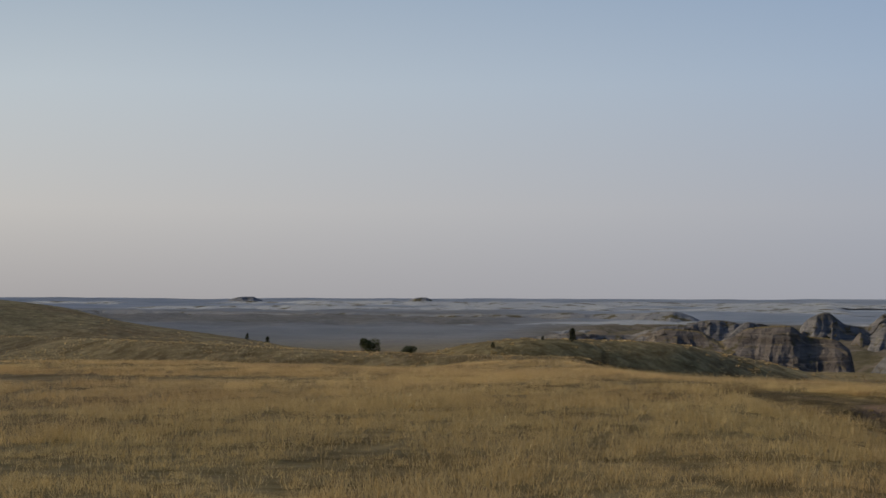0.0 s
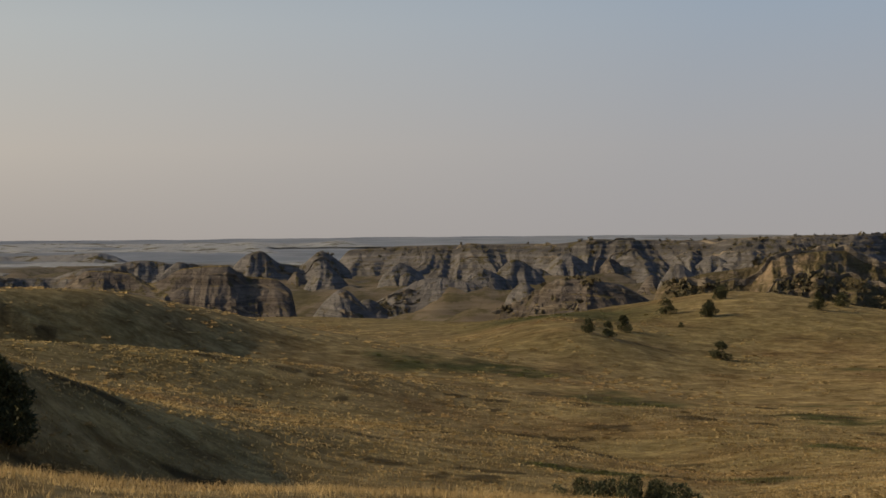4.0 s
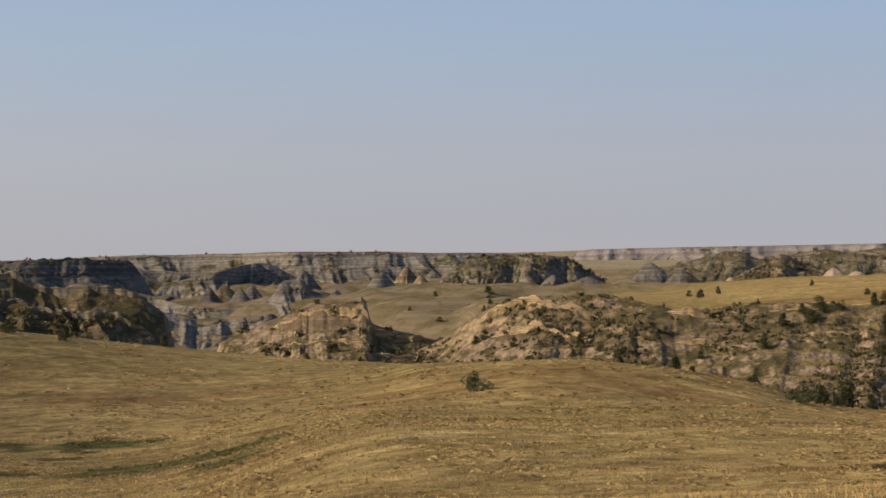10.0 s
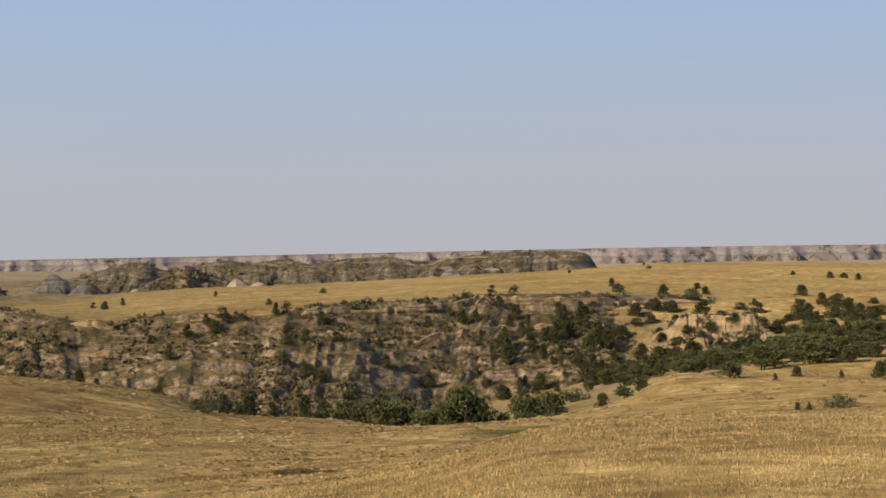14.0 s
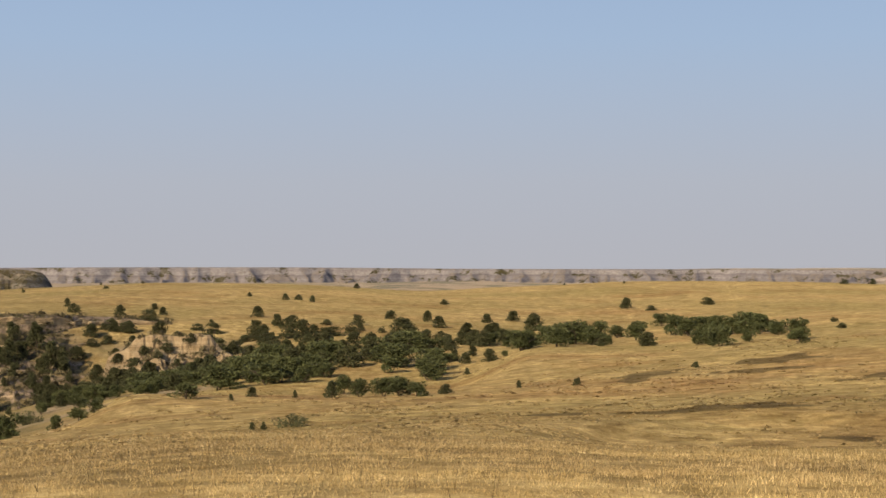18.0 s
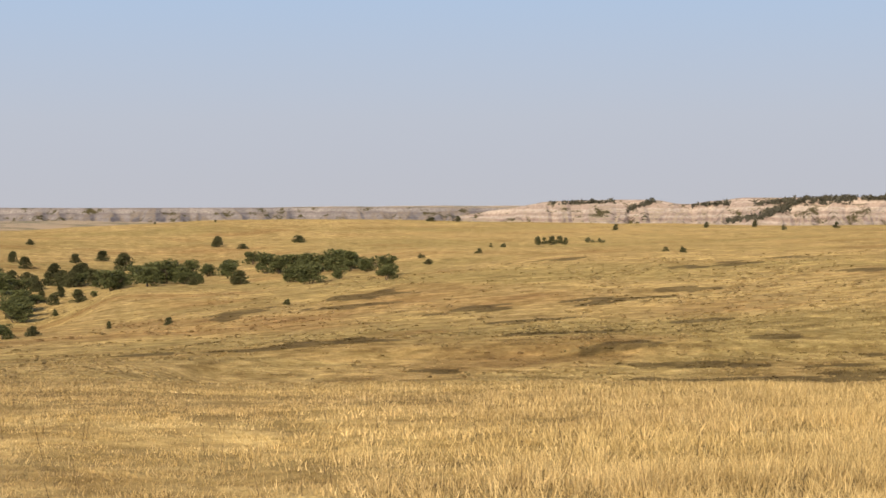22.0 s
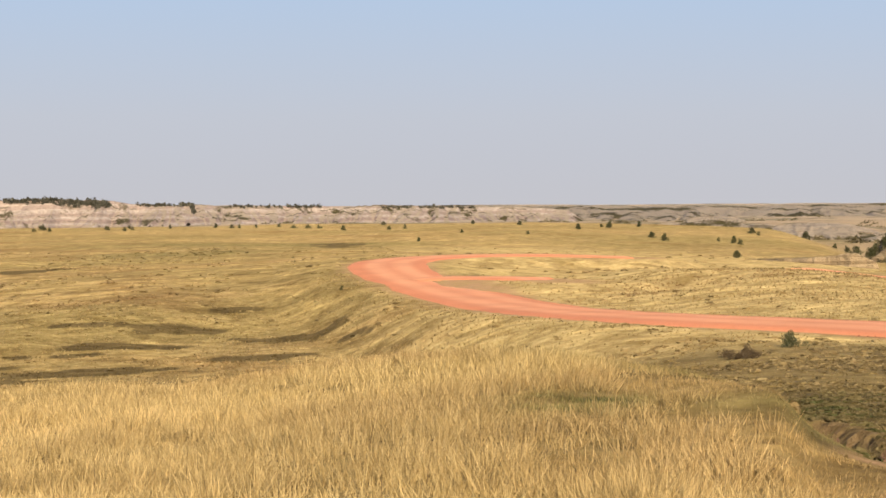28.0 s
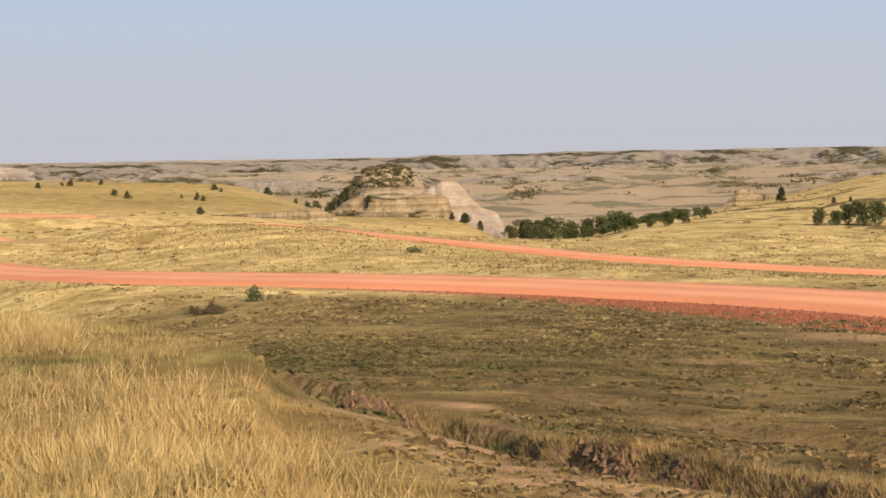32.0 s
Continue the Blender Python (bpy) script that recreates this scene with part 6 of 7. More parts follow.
# ---- low scrub on the eroded slopes ----
def scrub_on(names, each, low_size, high_size, lowest_up, label, top_only=0, seed=1, bearings=(-90, 200), patch=14.0, sparse=-0.05):
    """Small dark clumps scattered over the named slopes."""
    g = np.random.default_rng(seed)
    out = []
    for ob in SOLID:
        if ob.name.split(".")[0] not in names:
            continue
        me = ob.data
        co = np.empty(len(me.vertices) * 3, np.float32)
        no = np.empty(len(me.vertices) * 3, np.float32)
        me.vertices.foreach_get("co", co)
        me.vertices.foreach_get("normal", no)
        co, no = co.reshape(-1, 3), no.reshape(-1, 3)
        ok = no[:, 2] > lowest_up
        if top_only:
            ok &= co[:, 2] > np.percentile(co[:, 2], top_only)
        clump = fbm(co[:, 0] / patch, co[:, 1] / patch, seed + 3, 3)
        bear = np.degrees(np.arctan2(co[:, 0], co[:, 1]))
        ok &= (clump > sparse) & (bear > bearings[0]) & (bear < bearings[1])
        idx = np.flatnonzero(ok)
        if len(idx):
            out.append(co[g.choice(idx, min(each, 4 * len(idx)))])
    c = np.concatenate(out)
    c[:, :2] += g.normal(size=(len(c), 2)) * 0.5
    k = 14
    size = (g.uniform(0, 1, len(c)) ** 2 * (high_size - low_size) + low_size)
    cc = np.repeat(c, k, 0)
    ss = np.repeat(size, k)[:, None]
    n = g.normal(size=(len(cc), 3))
    n /= np.linalg.norm(n, axis=1)[:, None]
    p = cc + n * ss * np.array([0.5, 0.5, 0.28]) + np.array([0, 0, 0.22]) * ss
    d1 = g.normal(size=(len(cc), 3)) * ss * 0.34
    d2 = g.normal(size=(len(cc), 3)) * ss * 0.34
    V = np.stack([p - d1, p + d2, p + d1 + np.array([0, 0, 0.2]) * ss], 1)
    tagged(new("scrub", soup("scrub", V, M_SCRUB)), label, "scrub", kind="stuff")


M_SCRUB = leaf_material("scrub_leaf", (0.066, 0.057, 0.030), (0.18, 0.148, 0.078))
scrub_on(("draw_wall",), 5200, 0.3, 1.1, 0.3, "dark scrub scattered over the wall of the draw", seed=11)
scrub_on(("sandstone_outcrop",), 90, 0.4, 1.3, 0.3, "dark scrub on the sandstone outcrops", seed=18)
scrub_on(("rocky_knoll",), 1100, 0.4, 1.4, 0.4, "dark scrub dotted over the rocky knoll", seed=12)
scrub_on(("badland_butte", "badland_mound"), 100, 0.8, 2.2, 0.6, "scattered scrub on clay buttes", seed=13)
scrub_on(("badland_mesa", "badland_peak"), 340, 0.8, 2.2, 0.6, "dark scrub on mesa tops and flanks", seed=14)
scrub_on(("badland_skyline", "badland_wall"), 110, 1.0, 2.4, 0.7, "low scrub along the far badland rim", 75, seed=15)
WOODS = [(106.6, -0.57, 107.7, -0.43, 0.05, 60), (107.7, -0.43, 108.3, -0.21, 0.06, 70), (108.3, -0.21, 109.2, 0.15, 0.06, 90), (109.2, 0.13, 110.7, 0.15, 0.07, 190), (110.9, 0.16, 112.4, 0.14, 0.035, 120),
         (112.4, 0.12, 114.2, 0.02, 0.05, 170), (107.5, -0.02, 108.8, 0.11, 0.03, 70), (105.5, -0.06, 106.8, 0.02, 0.03, 60), (103.4, -0.2, 104.3, 0.1, 0.04, 70), (115.0, -0.01, 116.7, 0.01, 0.02, 60), (116.8, 0.0, 116.9, -0.25, 0.04, 40),
         (100.9, 0.05, 103.0, 0.08, 0.03, 80), (118, -0.05, 121, -0.08, 0.015, 60), (123, -0.09, 126, -0.12, 0.015, 60)]


def woods_on_cream():
    """Junipers that fill the gullies and tops of the far cream wall."""
    bpy.context.view_layer.update()
    deps = bpy.context.evaluated_depsgraph_get()
    g = np.random.default_rng(31)
    found = []
    for a0, e0, a1, e1, wide, count in WOODS:
        for s, w in zip(g.uniform(0, 1, count), g.normal(0, wide, count)):
            ray = ray_way(a0 + s * (a1 - a0), e0 + s * (e1 - e0) + w)
            hit, p, *_ = scene.ray_cast(deps, Vector((0, 0, EYE)) + ray * 1500, ray)
            if hit and p.length < 2900:
                found.append(p)
    c = np.array(found)
    k = 16
    cc, ss = np.repeat(c, k, 0), np.repeat(g.uniform(1.6, 3.6, len(c)), k)[:, None]
    n = g.normal(size=(len(cc), 3))
    n /= np.linalg.norm(n, axis=1)[:, None]
    p = cc + n * ss * np.array([0.6, 0.6, 0.4]) + np.array([0, 0, 0.4]) * ss
    V = np.stack([p - g.normal(size=(len(cc), 3)) * ss * 0.4, p + g.normal(size=(len(cc), 3)) * ss * 0.4, p + g.normal(size=(len(cc), 3)) * ss * 0.4], 1)
    tagged(new("woods", soup("woods", V, M_FAR_WOOD)), "dark juniper woods on the top and gullies of the cream badlands", "woods", kind="stuff")


woods_on_cream()
scrub_on(("cap",), 800, 0.4, 1.0, 0.2, "dark scrub on one flank of the butte", seed=16, bearings=(138.6, 139.75), sparse=-0.6)
scrub_on(("cap",), 420, 0.4, 0.9, 0.5, "dark scrub along the top of the butte", top_only=86, seed=19, bearings=(139.6, 141.5), sparse=-0.5)


# ---- grass ----
def ground_height(x, y):
    """Height of the ground sheet, read from its own mesh."""
    if np.any((np.degrees(np.arctan2(x, y)) < -75.9) | (np.degrees(np.arctan2(x, y)) > 165)):
        return land(x, y)
    az = (np.degrees(np.arctan2(x, y)) + 76) / 0.3
    r = np.hypot(x, y)
    i = np.clip(np.searchsorted(SHEET_R, r) - 1, 0, len(SHEET_R) - 2)
    j = np.clip(az.astype(int), 0, SHEET.shape[1] - 2)
    u, v = (r - SHEET_R[i]) / (SHEET_R[i + 1] - SHEET_R[i]), np.clip(az - j, 0, 1)
    return (SHEET[i, j] * (1 - v) + SHEET[i, j + 1] * v) * (1 - u) + (SHEET[i + 1, j] * (1 - v) + SHEET[i + 1, j + 1] * v) * u


def blades(name, x, y, h, w, lean, label, g, out=None, material=None):
    """Single tapering blades standing on the ground."""
    z = ground_height(x, y)
    a = g.uniform(0, 2 * math.pi, len(x))
    dx, dy = np.cos(a) * w, np.sin(a) * w
    if out is None:
        b = g.uniform(0, 2 * math.pi, len(x))
    else:
        b = out + g.normal(0, 0.5, len(x))
    tx, ty = np.cos(b) * lean, np.sin(b) * lean
    V = np.stack([np.stack([x - dx, y - dy, z - 0.03 * h], -1), np.stack([x + dx, y + dy, z - 0.03 * h], -1), np.stack([x + tx, y + ty, z + h], -1)], 1)
    mesh = soup(name, V, material or M_BLADE, sward_marks(x, y))
    return tagged(new(name, mesh), label, "grass", kind="stuff")


def sward_marks(x, y):
    az, r = np.degrees(np.arctan2(x, y)), np.hypot(x, y)
    return {"lush": lushness(x, y), "streak": streaks(az, r), "graze": np.interp(az, [131, 147], [0.35, 0.85]) * short_grass(az, r) * np.clip((62 - r) / 8, 0, 1) * np.clip((166 - az) / 3, 0, 1) * (value_noise(x / 0.3, y / 0.3, 58) > 0.3)}


def tufts(name, x, y, tall, k, thin, label, g, material=None):
    """Clumps of k blades that spread from one root."""
    out = np.repeat(g.uniform(0, 6.28, len(x)), k) + np.tile(np.arange(k) * 6.28 / k, len(x))
    spread = np.repeat(g.uniform(0.02, 0.13, len(x)), k)
    bx, by = np.repeat(x, k) + np.cos(out) * spread, np.repeat(y, k) + np.sin(out) * spread
    h = np.repeat(tall, k) * g.uniform(0.35, 1.2, len(bx))
    blades(name, bx, by, h, np.repeat(thin, k), h * g.uniform(0.05, 1.0, len(bx)), label, g, out, material)


def keep_off(x, y, g):
    """True where grass may grow."""
    az, r = np.degrees(np.arctan2(x, y)), np.hypot(x, y)
    ok = (gravel(x, y) * value_noise(x / 0.8, y / 0.8, 59) < 0.4) & (near_lane(x, y, 1.5) < 0.4) & (near_cut(x, y, 1.6) < 0.25) & (g.uniform(0, 1, len(x)) > 0.75 * spots(x, y, BARE))
    ok &= clay_mask(az, r) < 0.08
    edge = np.interp(az, [-46, 0, 13, 25, 30, 38, 46, 54, 60, 66, 70, 75, 77], [420, 390, 345, 300, 285, 270, 255, 245, 240, 235, 245, 262, 900])
    ok &= (r < edge) | ((az > 50) & (r > 425))
    return ok & ((az < 137) | (r < 640))


def sow():
    g = np.random.default_rng(8)
    # tufts near the eye
    n = 84000
    r, az = g.uniform(5.5, 31, n), g.uniform(-70, 162, n)
    x, y = r * np.sin(np.radians(az)), r * np.cos(np.radians(az))
    ok = keep_off(x, y, g) & (g.uniform(0, 1, n) < 0.05 + 1.9 * (value_noise(x / 0.7, y / 0.7, 41) * (0.4 + 1.0 * value_noise(x / 2.4, y / 2.4, 42))) ** 2.2 * 1.6)
    x, y, az, r = x[ok], y[ok], az[ok], r[ok]
    tall = (0.06 + 0.13 * value_noise(x / 1.6, y / 1.6, 43) ** 1.6 + 0.13 * value_noise(x / 0.45, y / 0.45, 48) ** 2) * (1 - 0.88 * short_grass(az + 2.0, r)) * np.interp(az, [-44, 40, 60, 98, 112, 165], [1.0, 0.55, 0.28, 0.30, 0.95, 1.1])
    tufts("grass_tufts", x, y, tall, 8, 0.0014 + 0.00016 * r, "tall dry golden grass tufts on the knoll", g)
    # the thick stand on the shoulder of the knoll
    n = 64000
    r, az = 5.2 + 24 * g.uniform(0, 1, n) ** 1.25, g.uniform(90, 150, n)
    x, y = r * np.sin(np.radians(az)), r * np.cos(np.radians(az))
    thick = value_noise(x / 0.55, y / 0.55, 141) * (0.45 + 0.9 * value_noise(x / 1.9, y / 1.9, 142))
    ok = keep_off(x, y, g) & (g.uniform(0, 1, n) < 0.08 + 2.1 * thick ** 2.2) & (g.uniform(0, 1, n) > 1.4 * short_grass(az + 4.0, r)) & (g.uniform(0, 1, n) < np.clip((az - 90) / 16, 0, 1))
    x, y, az, r = x[ok], y[ok], az[ok], r[ok]
    tall = (0.05 + 0.10 * value_noise(x / 1.1, y / 1.1, 143) + 0.18 * value_noise(x / 0.4, y / 0.4, 148) ** 2) * (1 - 0.6 * short_grass(az + 4.0, r)) * (1 - 0.6 * spots(x, y, FAINT)) * np.interp(az, [90, 115], [0.35, 1.0])
    tufts("shoulder_grass", x, y, tall, 8, 0.0024 + 0.0002 * r, "thick pale gold grass on the shoulder of the knoll", g, M_PALE_BLADE)
    # the way across the knoll
    n = 115000
    x, y = g.uniform(-28, 16, n), g.uniform(-46, 12, n)
    ok = (np.hypot(x, y) > 1.5) & (g.uniform(0, 1, n) < np.clip((9 - np.hypot(x, np.maximum(y, 0))) / 4 + 5 * (y < 2), 0, 1)) & (np.abs(x + 0.16 * np.maximum(-y - 10, 0)) < 8 + 0.32 * (y + 46))
    ok &= g.uniform(0, 1, n) < 0.10 + 1.1 * value_noise(x / 0.9, y / 0.9, 44) ** 1.5
    ok &= (np.hypot(x, y) < 5.5) | (np.degrees(np.arctan2(x, y)) < 60) | (np.degrees(np.arctan2(x, y)) > 163)
    x, y = x[ok], y[ok]
    tall = 0.08 + 0.30 * value_noise(x / 1.6, y / 1.6, 43) ** 1.7 + 0.10 * value_noise(x / 0.5, y / 0.5, 46) ** 2
    tufts("knoll_grass", x, y, tall, 8, np.full(len(x), 0.0042), "dry golden grass on the top of the knoll", g)
    # short blades between the tufts
    n = 120000
    r, az = g.uniform(5.0, 34, n), g.uniform(-70, 162, n)
    x, y = r * np.sin(np.radians(az)), r * np.cos(np.radians(az))
    ok = keep_off(x, y, g)
    ok &= g.uniform(0, 1, n) > 0.55 * short_grass(az, r)
    x, y, r, az = x[ok], y[ok], r[ok], az[ok]
    h = g.uniform(0.03, 0.09, len(x)) * (1 - 0.5 * short_grass(az, r))
    blades("sward", x, y, h, 0.0018 + 0.0002 * r, h * g.uniform(0.1, 1.2, len(x)), "short dry grass between the tufts", g, None, M_SWARD)
    # thin stems that fade out over the field
    n = 330000
    r, az = 26 + 110 * g.uniform(0, 1, n) ** 1.6, g.uniform(-44, 162, n)
    x, y = r * np.sin(np.radians(az)), r * np.cos(np.radians(az))
    ok = keep_off(x, y, g) & (g.uniform(0, 1, n) < 0.25 + 0.9 * value_noise(x / 2.6, y / 2.6, 45)) & (g.uniform(0, 1, n) > 0.6 * short_grass(az, r) * (r < 70))
    x, y, r, az = x[ok], y[ok], r[ok], az[ok]
    h = (0.06 + 0.09 * value_noise(x / 4, y / 4, 47)) * g.uniform(0.5, 1.3, len(x)) * (1 - 0.5 * short_grass(az, r) * (r < 70)) * np.interp(az, [30, 58, 100, 118], [0.85, 0.32, 0.32, 0.9])
    blades("field_grass", x, y, h, 0.0006 * r, h * g.uniform(0, 0.9, len(x)), "dry golden prairie grass on the slopes", g, None, M_FIELD)


def bunches():
    """Bunch grass standing in low clumps over the slopes, drier or darker from clump to clump."""
    g = np.random.default_rng(15)
    n = 150000
    az = np.where(g.uniform(0, 1, n) < 0.62, g.uniform(-14, 62, n), g.uniform(62, 162, n))
    r = np.exp(g.uniform(math.log(19), math.log(300), n))
    az[125000:], r[125000:] = g.uniform(128, 160, n - 125000), np.exp(g.uniform(math.log(9), math.log(62), n - 125000))
    x, y = r * np.sin(np.radians(az)), r * np.cos(np.radians(az))
    thick = value_noise(x / (1.5 + 0.02 * r), y / (1.5 + 0.02 * r), 101)
    wide = value_noise(x / 14, y / 14, 103)
    ok = keep_off(x, y, g) & (g.uniform(0, 1, n) < 1.7 * thick ** 2 * (0.25 + wide) * np.where(az < 62, 0.65, 1.0) * np.where((az > 118) & (r > 50), 0.3, 1.0)) & ((r > 32) | (short_grass(az, r) > 0.4))
    x, y, r = x[ok], y[ok], r[ok]
    size = (0.05 + 0.0022 * np.minimum(r, 160)) * g.uniform(0.6, 1.5, len(x))
    k = 6
    turn = np.repeat(g.uniform(0, 6.28, len(x)), k) + np.tile(np.arange(k) * 6.28 / k, len(x)) + g.normal(0, 0.3, len(x) * k)
    s = np.repeat(size, k)
    cx, cy, cz = np.repeat(x, k), np.repeat(y, k), np.repeat(ground_height(x, y), k)
    rx, ry = cx + np.cos(turn) * s * 0.6, cy + np.sin(turn) * s * 0.6
    half, h, lean = s * g.uniform(0.35, 0.7, len(s)), s * g.uniform(0.10, 0.30, len(s)), s * g.uniform(-0.5, 0.3, len(s))
    px, py = -np.sin(turn) * half, np.cos(turn) * half
    V = np.stack([np.stack([rx - px, ry - py, cz - 0.02], -1), np.stack([rx + px, ry + py, cz - 0.02], -1), np.stack([rx + np.cos(turn) * lean + px * 0.4, ry + np.sin(turn) * lean + py * 0.4, cz + h], -1), np.stack([rx + np.cos(turn) * lean - px * 0.5, ry + np.sin(turn) * lean - py * 0.5, cz + h * 0.8], -1)], 1)
    marks = {key: np.repeat(v, k) for key, v in sward_marks(x, y).items()}
    tagged(new("bunch_grass", soup("bunch_grass", V, M_FIELD, marks)), "low clumps of dry bunch grass on the slopes", "grass", kind="stuff")


sow()
bunches()


# ---- loose scoria along the road ----
def scoria_stones():
    g = np.random.default_rng(5)
    n = 60000
    az, r = g.uniform(134, 164, n), g.uniform(30, 75, n)
    x, y = r * np.sin(np.radians(az)), r * np.cos(np.radians(az))
    ok = (g.uniform(0, 1, n) < gravel(x, y) ** 1.3) & (near_lane(x, y, 0.5) < 0.5)
    x, y = x[ok], y[ok]
    size = g.uniform(0.015, 0.055, len(x))
    turn = g.uniform(0, 6.28, len(x))
    ring = np.stack([np.stack([x + np.cos(turn + q) * size * s, y + np.sin(turn + q) * size * s], -1) for q, s in ((0, 1.3), (1.6, 0.9), (3.2, 1.2), (4.6, 0.8))], 1)
    z = ground_height(x, y)
    V = []
    for k in range(4):
        a, c = ring[:, k], ring[:, (k + 1) % 4]
        V.append(np.stack([np.c_[a, z - 0.01], np.c_[c, z - 0.01], np.c_[x, y, z + size * 1.1]], 1))
    M = leaf_material("scoria_stone", (0.12, 0.036, 0.022), (0.42, 0.155, 0.09))
    tagged(new("scoria_stones", soup("scoria_stones", np.concatenate(V), M)), "coarse red scoria stones along the shoulder of the road", "stones", kind="stuff")


scoria_stones()


# ---- raw bank of the gully ----
def gully_bank():
    line = lane(GULLY, 0.06)
    tang = np.gradient(line, axis=0)
    out = np.stack([line[:, 0], line[:, 1]], -1) / np.hypot(line[:, 0], line[:, 1])[:, None]
    along = np.arange(len(line)) * 0.06
    high = 0.14 + 0.24 * np.clip(value_noise(along / 1.1, along * 0, 81) * 1.5 - 0.25, 0, 1)
    cut = gully_depth(np.degrees(np.arctan2(line[:, 0], line[:, 1])))
    high = high * cut
    foot = line[:, :2] + out * 0.16
    rim = line[:, :2] + out * 0.46
    low_z, top_z = ground_height(*foot.T) - 0.10, ground_height(*rim.T)
    u = np.linspace(0, 1, 14)[:, None]
    A = along[None, :] + 0 * u
    push = 0.10 * fbm(A / 0.9, u * 1.5, 83, 3) + 0.04 * fbm(A / 0.2, u * 4, 84, 3) + 0.03 * np.sin(u * 3.14)
    xy = foot[None] * (1 - u[..., None]) + rim[None] * u[..., None] + out[None] * push[..., None]
    z = low_z * (1 - u) + (top_z + 0.05 * high - 0.02 - 0.16 * (1 - cut)) * u ** 0.7 + 0.015 * fbm(A / 0.25, u * 4, 85, 3)
    m = Nodes("raw_soil", 0.95, 0.1)
    lump = m.noise(7.0, 6, 0.7)
    soil = m.mix(m.ramp(lump, (0.38, 0.0), (0.6, 1.0)), (0.10, 0.066, 0.040), (0.40, 0.27, 0.165))
    m.bump(lump, 1.0, 0.08)
    P = np.concatenate([xy, z[..., None]], -1)
    tagged(new("gully_bank", grid_mesh("gully_bank", P, m.done(soil))), "raw dark earth bank of a small gully", "bank", kind="structure")
    # grass hanging over its lip
    g = np.random.default_rng(21)
    k = g.integers(0, len(line), 2600)
    k = k[(g.uniform(0, 1, 2600) < cut[k] * (0.2 + 1.2 * value_noise(along[k] / 0.7, along[k] * 0, 88)))]
    x, y = (rim[k] + out[k] * g.normal(0.10, 0.12, (len(k), 1))).T
    tufts("lip_grass", x, y, g.uniform(0.04, 0.12, len(k)), 7, np.full(len(k), 0.004), "short olive grass hanging over the lip of the gully", g)


gully_bank()


# ---- dark weeds dotted over the field ----
def weeds():
    g = np.random.default_rng(77)
    n = 3600
    r, az = np.exp(g.uniform(math.log(70), math.log(330), n)), g.uniform(-40, 160, n)
    x, y = r * np.sin(np.radians(az)), r * np.cos(np.radians(az))
    ok = keep_off(x, y, g) & (g.uniform(0, 1, n) < 1.6 * value_noise(x / (0.12 * r), y / (0.12 * r), 79) - 0.3)
    ok &= ((az < 118) & (az > 80)) | (r < 45) | (g.uniform(0, 1, n) < 0.3)
    x, y, r = x[ok], y[ok], r[ok]
    size = (0.05 + 0.0016 * np.minimum(r, 150)) * g.uniform(0.5, 1.2, len(x))
    k = 14
    c = np.repeat(np.stack([x, y, ground_height(x, y)], -1), k, 0)
    s = np.repeat(size, k)[:, None]
    n3 = g.normal(size=(len(c), 3))
    n3[:, 2] = np.abs(n3[:, 2])
    n3 /= np.linalg.norm(n3, axis=1)[:, None]
    p = c + n3 * s * np.array([0.8, 0.8, 0.7])
    V = np.stack([p - g.normal(size=(len(c), 3)) * s * 0.16, p + g.normal(size=(len(c), 3)) * s * 0.16, p + n3 * s * 0.5], 1)
    M = leaf_material("weed_leaf", (0.07, 0.055, 0.026), (0.20, 0.155, 0.07))
    tagged(new("weeds", soup("weeds", V, M)), "small brown weeds and sage dotted in the dry grass", "weeds", kind="stuff")


weeds()


def stalks():
    """Seed stalks with dark heads standing over the near grass."""
    g = np.random.default_rng(78)
    n = 520
    r, az = g.uniform(6.5, 24, n), g.uniform(-30, 137, n)
    x, y = r * np.sin(np.radians(az)), r * np.cos(np.radians(az))
    z, h = ground_height(x, y), g.uniform(0.22, 0.42, n)
    a = g.uniform(0, 6.28, n)
    tip = np.stack([x + np.cos(a) * h * 0.25, y + np.sin(a) * h * 0.25, z + h], -1)
    base = np.stack([x, y, z], -1)
    V = [np.stack([base - [0.003, 0, 0], base + [0.003, 0, 0], tip], 1), np.stack([base - [0, 0.003, 0], base + [0, 0.003, 0], tip], 1)]
    for q in range(6):
        d = g.normal(size=(n, 3)) * 0.004
        V.append(np.stack([tip + d, tip + g.normal(size=(n, 3)) * 0.005, tip + g.normal(size=(n, 3)) * 0.005], 1))
    M = leaf_material("dry_stalk", (0.05, 0.032, 0.016), (0.20, 0.13, 0.06))
    tagged(new("seed_stalks", soup("seed_stalks", np.concatenate(V), M)), "thin brown seed stalks with dark heads in the grass", "stalks", kind="stuff")


stalks()


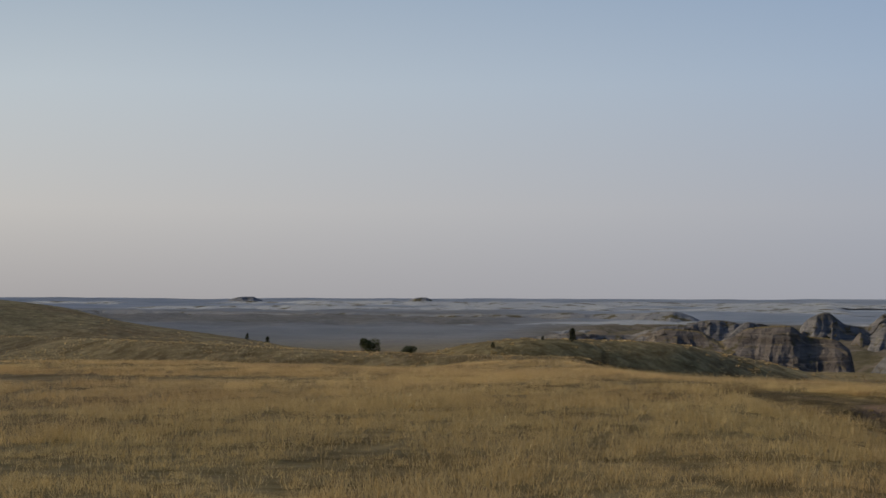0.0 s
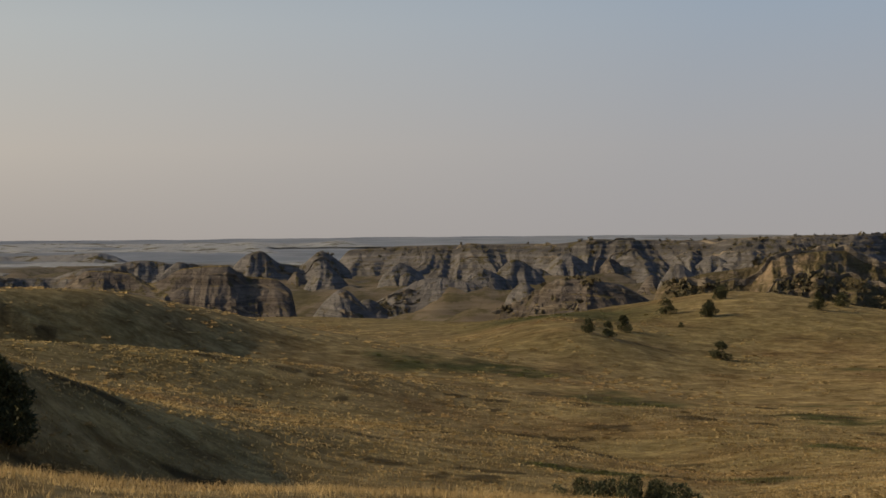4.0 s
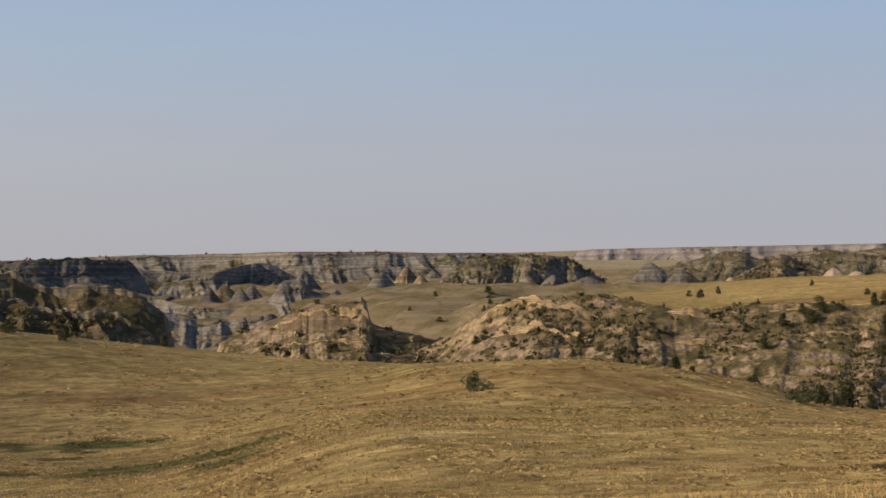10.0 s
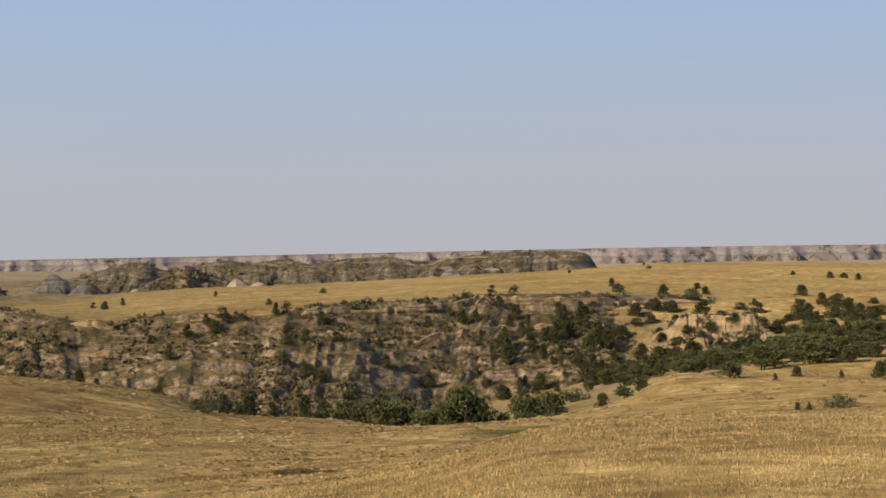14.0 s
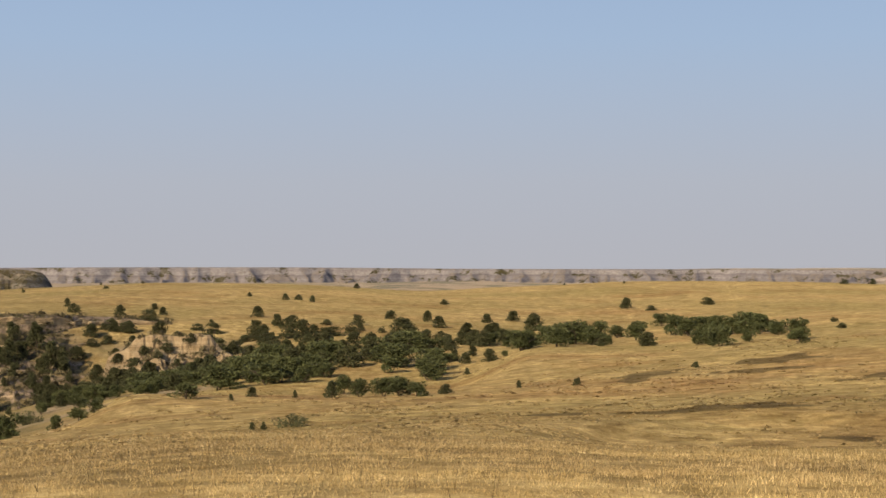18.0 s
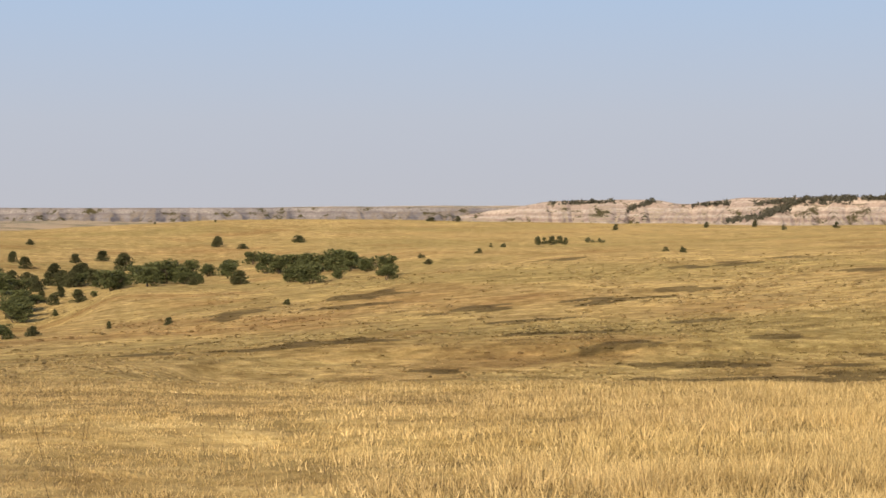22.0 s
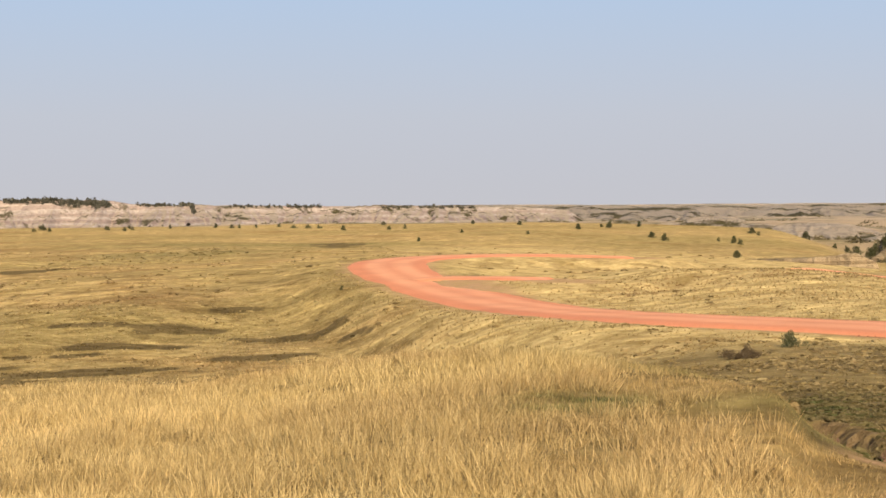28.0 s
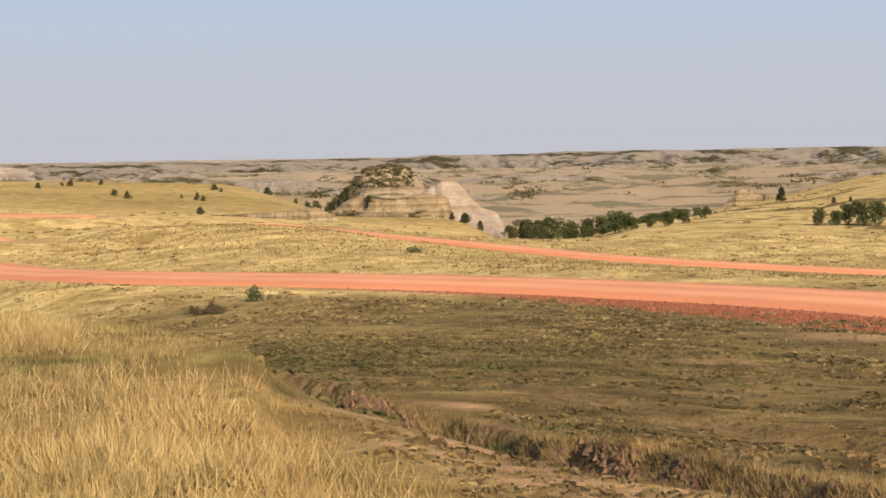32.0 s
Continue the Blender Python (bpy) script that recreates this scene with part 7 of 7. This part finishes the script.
def clods():
    """Crumbled earth below the raw bank and on the bare patches."""
    g = np.random.default_rng(91)
    line = lane(GULLY, 0.06)
    k = g.integers(0, len(line), 1500)
    out = line[k, :2] / np.hypot(line[k, 0], line[k, 1])[:, None]
    xy = line[k, :2] + out * g.normal(0.12, 0.22, (1500, 1)) + g.normal(0, 0.05, (1500, 2))
    x, y = xy.T
    z, size = ground_height(x, y), g.uniform(0.012, 0.055, 1500) * g.uniform(0.5, 1.2, 1500)
    V = []
    turn = g.uniform(0, 6.28, 1500)
    ring = [np.stack([x + np.cos(turn + q) * size * s, y + np.sin(turn + q) * size * s, z - 0.01], -1) for q, s in ((0, 1.2), (1.5, 0.9), (3.1, 1.3), (4.7, 0.8))]
    top = np.stack([x, y, z + size * 1.2], -1)
    for q in range(4):
        V.append(np.stack([ring[q], ring[(q + 1) % 4], top], 1))
    M = leaf_material("earth_clod", (0.06, 0.034, 0.02), (0.27, 0.16, 0.095))
    tagged(new("earth_clods", soup("earth_clods", np.concatenate(V), M)), "crumbled brown earth clods along the gully", "clods", kind="stuff")


clods()


def plain_woods():
    """Dark strips of scrub on the far plain."""
    g = np.random.default_rng(92)
    n = 26000
    r, az = np.exp(g.uniform(math.log(1000), math.log(2700), n)), g.uniform(118, 164, n)
    x, y = r * np.sin(np.radians(az)), r * np.cos(np.radians(az))
    lane_noise = fbm(az / 1.1, np.log(r) * 16, 93, 4)
    ok = lane_noise > 0.30
    x, y = x[ok], y[ok]
    k = 10
    c = np.repeat(np.stack([x, y, ground_height(x, y)], -1), k, 0)
    s = np.repeat(g.uniform(1.0, 2.8, len(x)), k)[:, None]
    n3 = g.normal(size=(len(c), 3))
    n3[:, 2] = np.abs(n3[:, 2])
    p = c + n3 * s * np.array([0.7, 0.7, 0.35])
    V = np.stack([p - g.normal(size=(len(c), 3)) * s * 0.4, p + g.normal(size=(len(c), 3)) * s * 0.4, p + g.normal(size=(len(c), 3)) * s * 0.4], 1)
    tagged(new("plain_scrub", soup("plain_scrub", V, M_SCRUB)), "dark strips of scrub and trees on the far plain", "scrub", kind="stuff")


plain_woods()
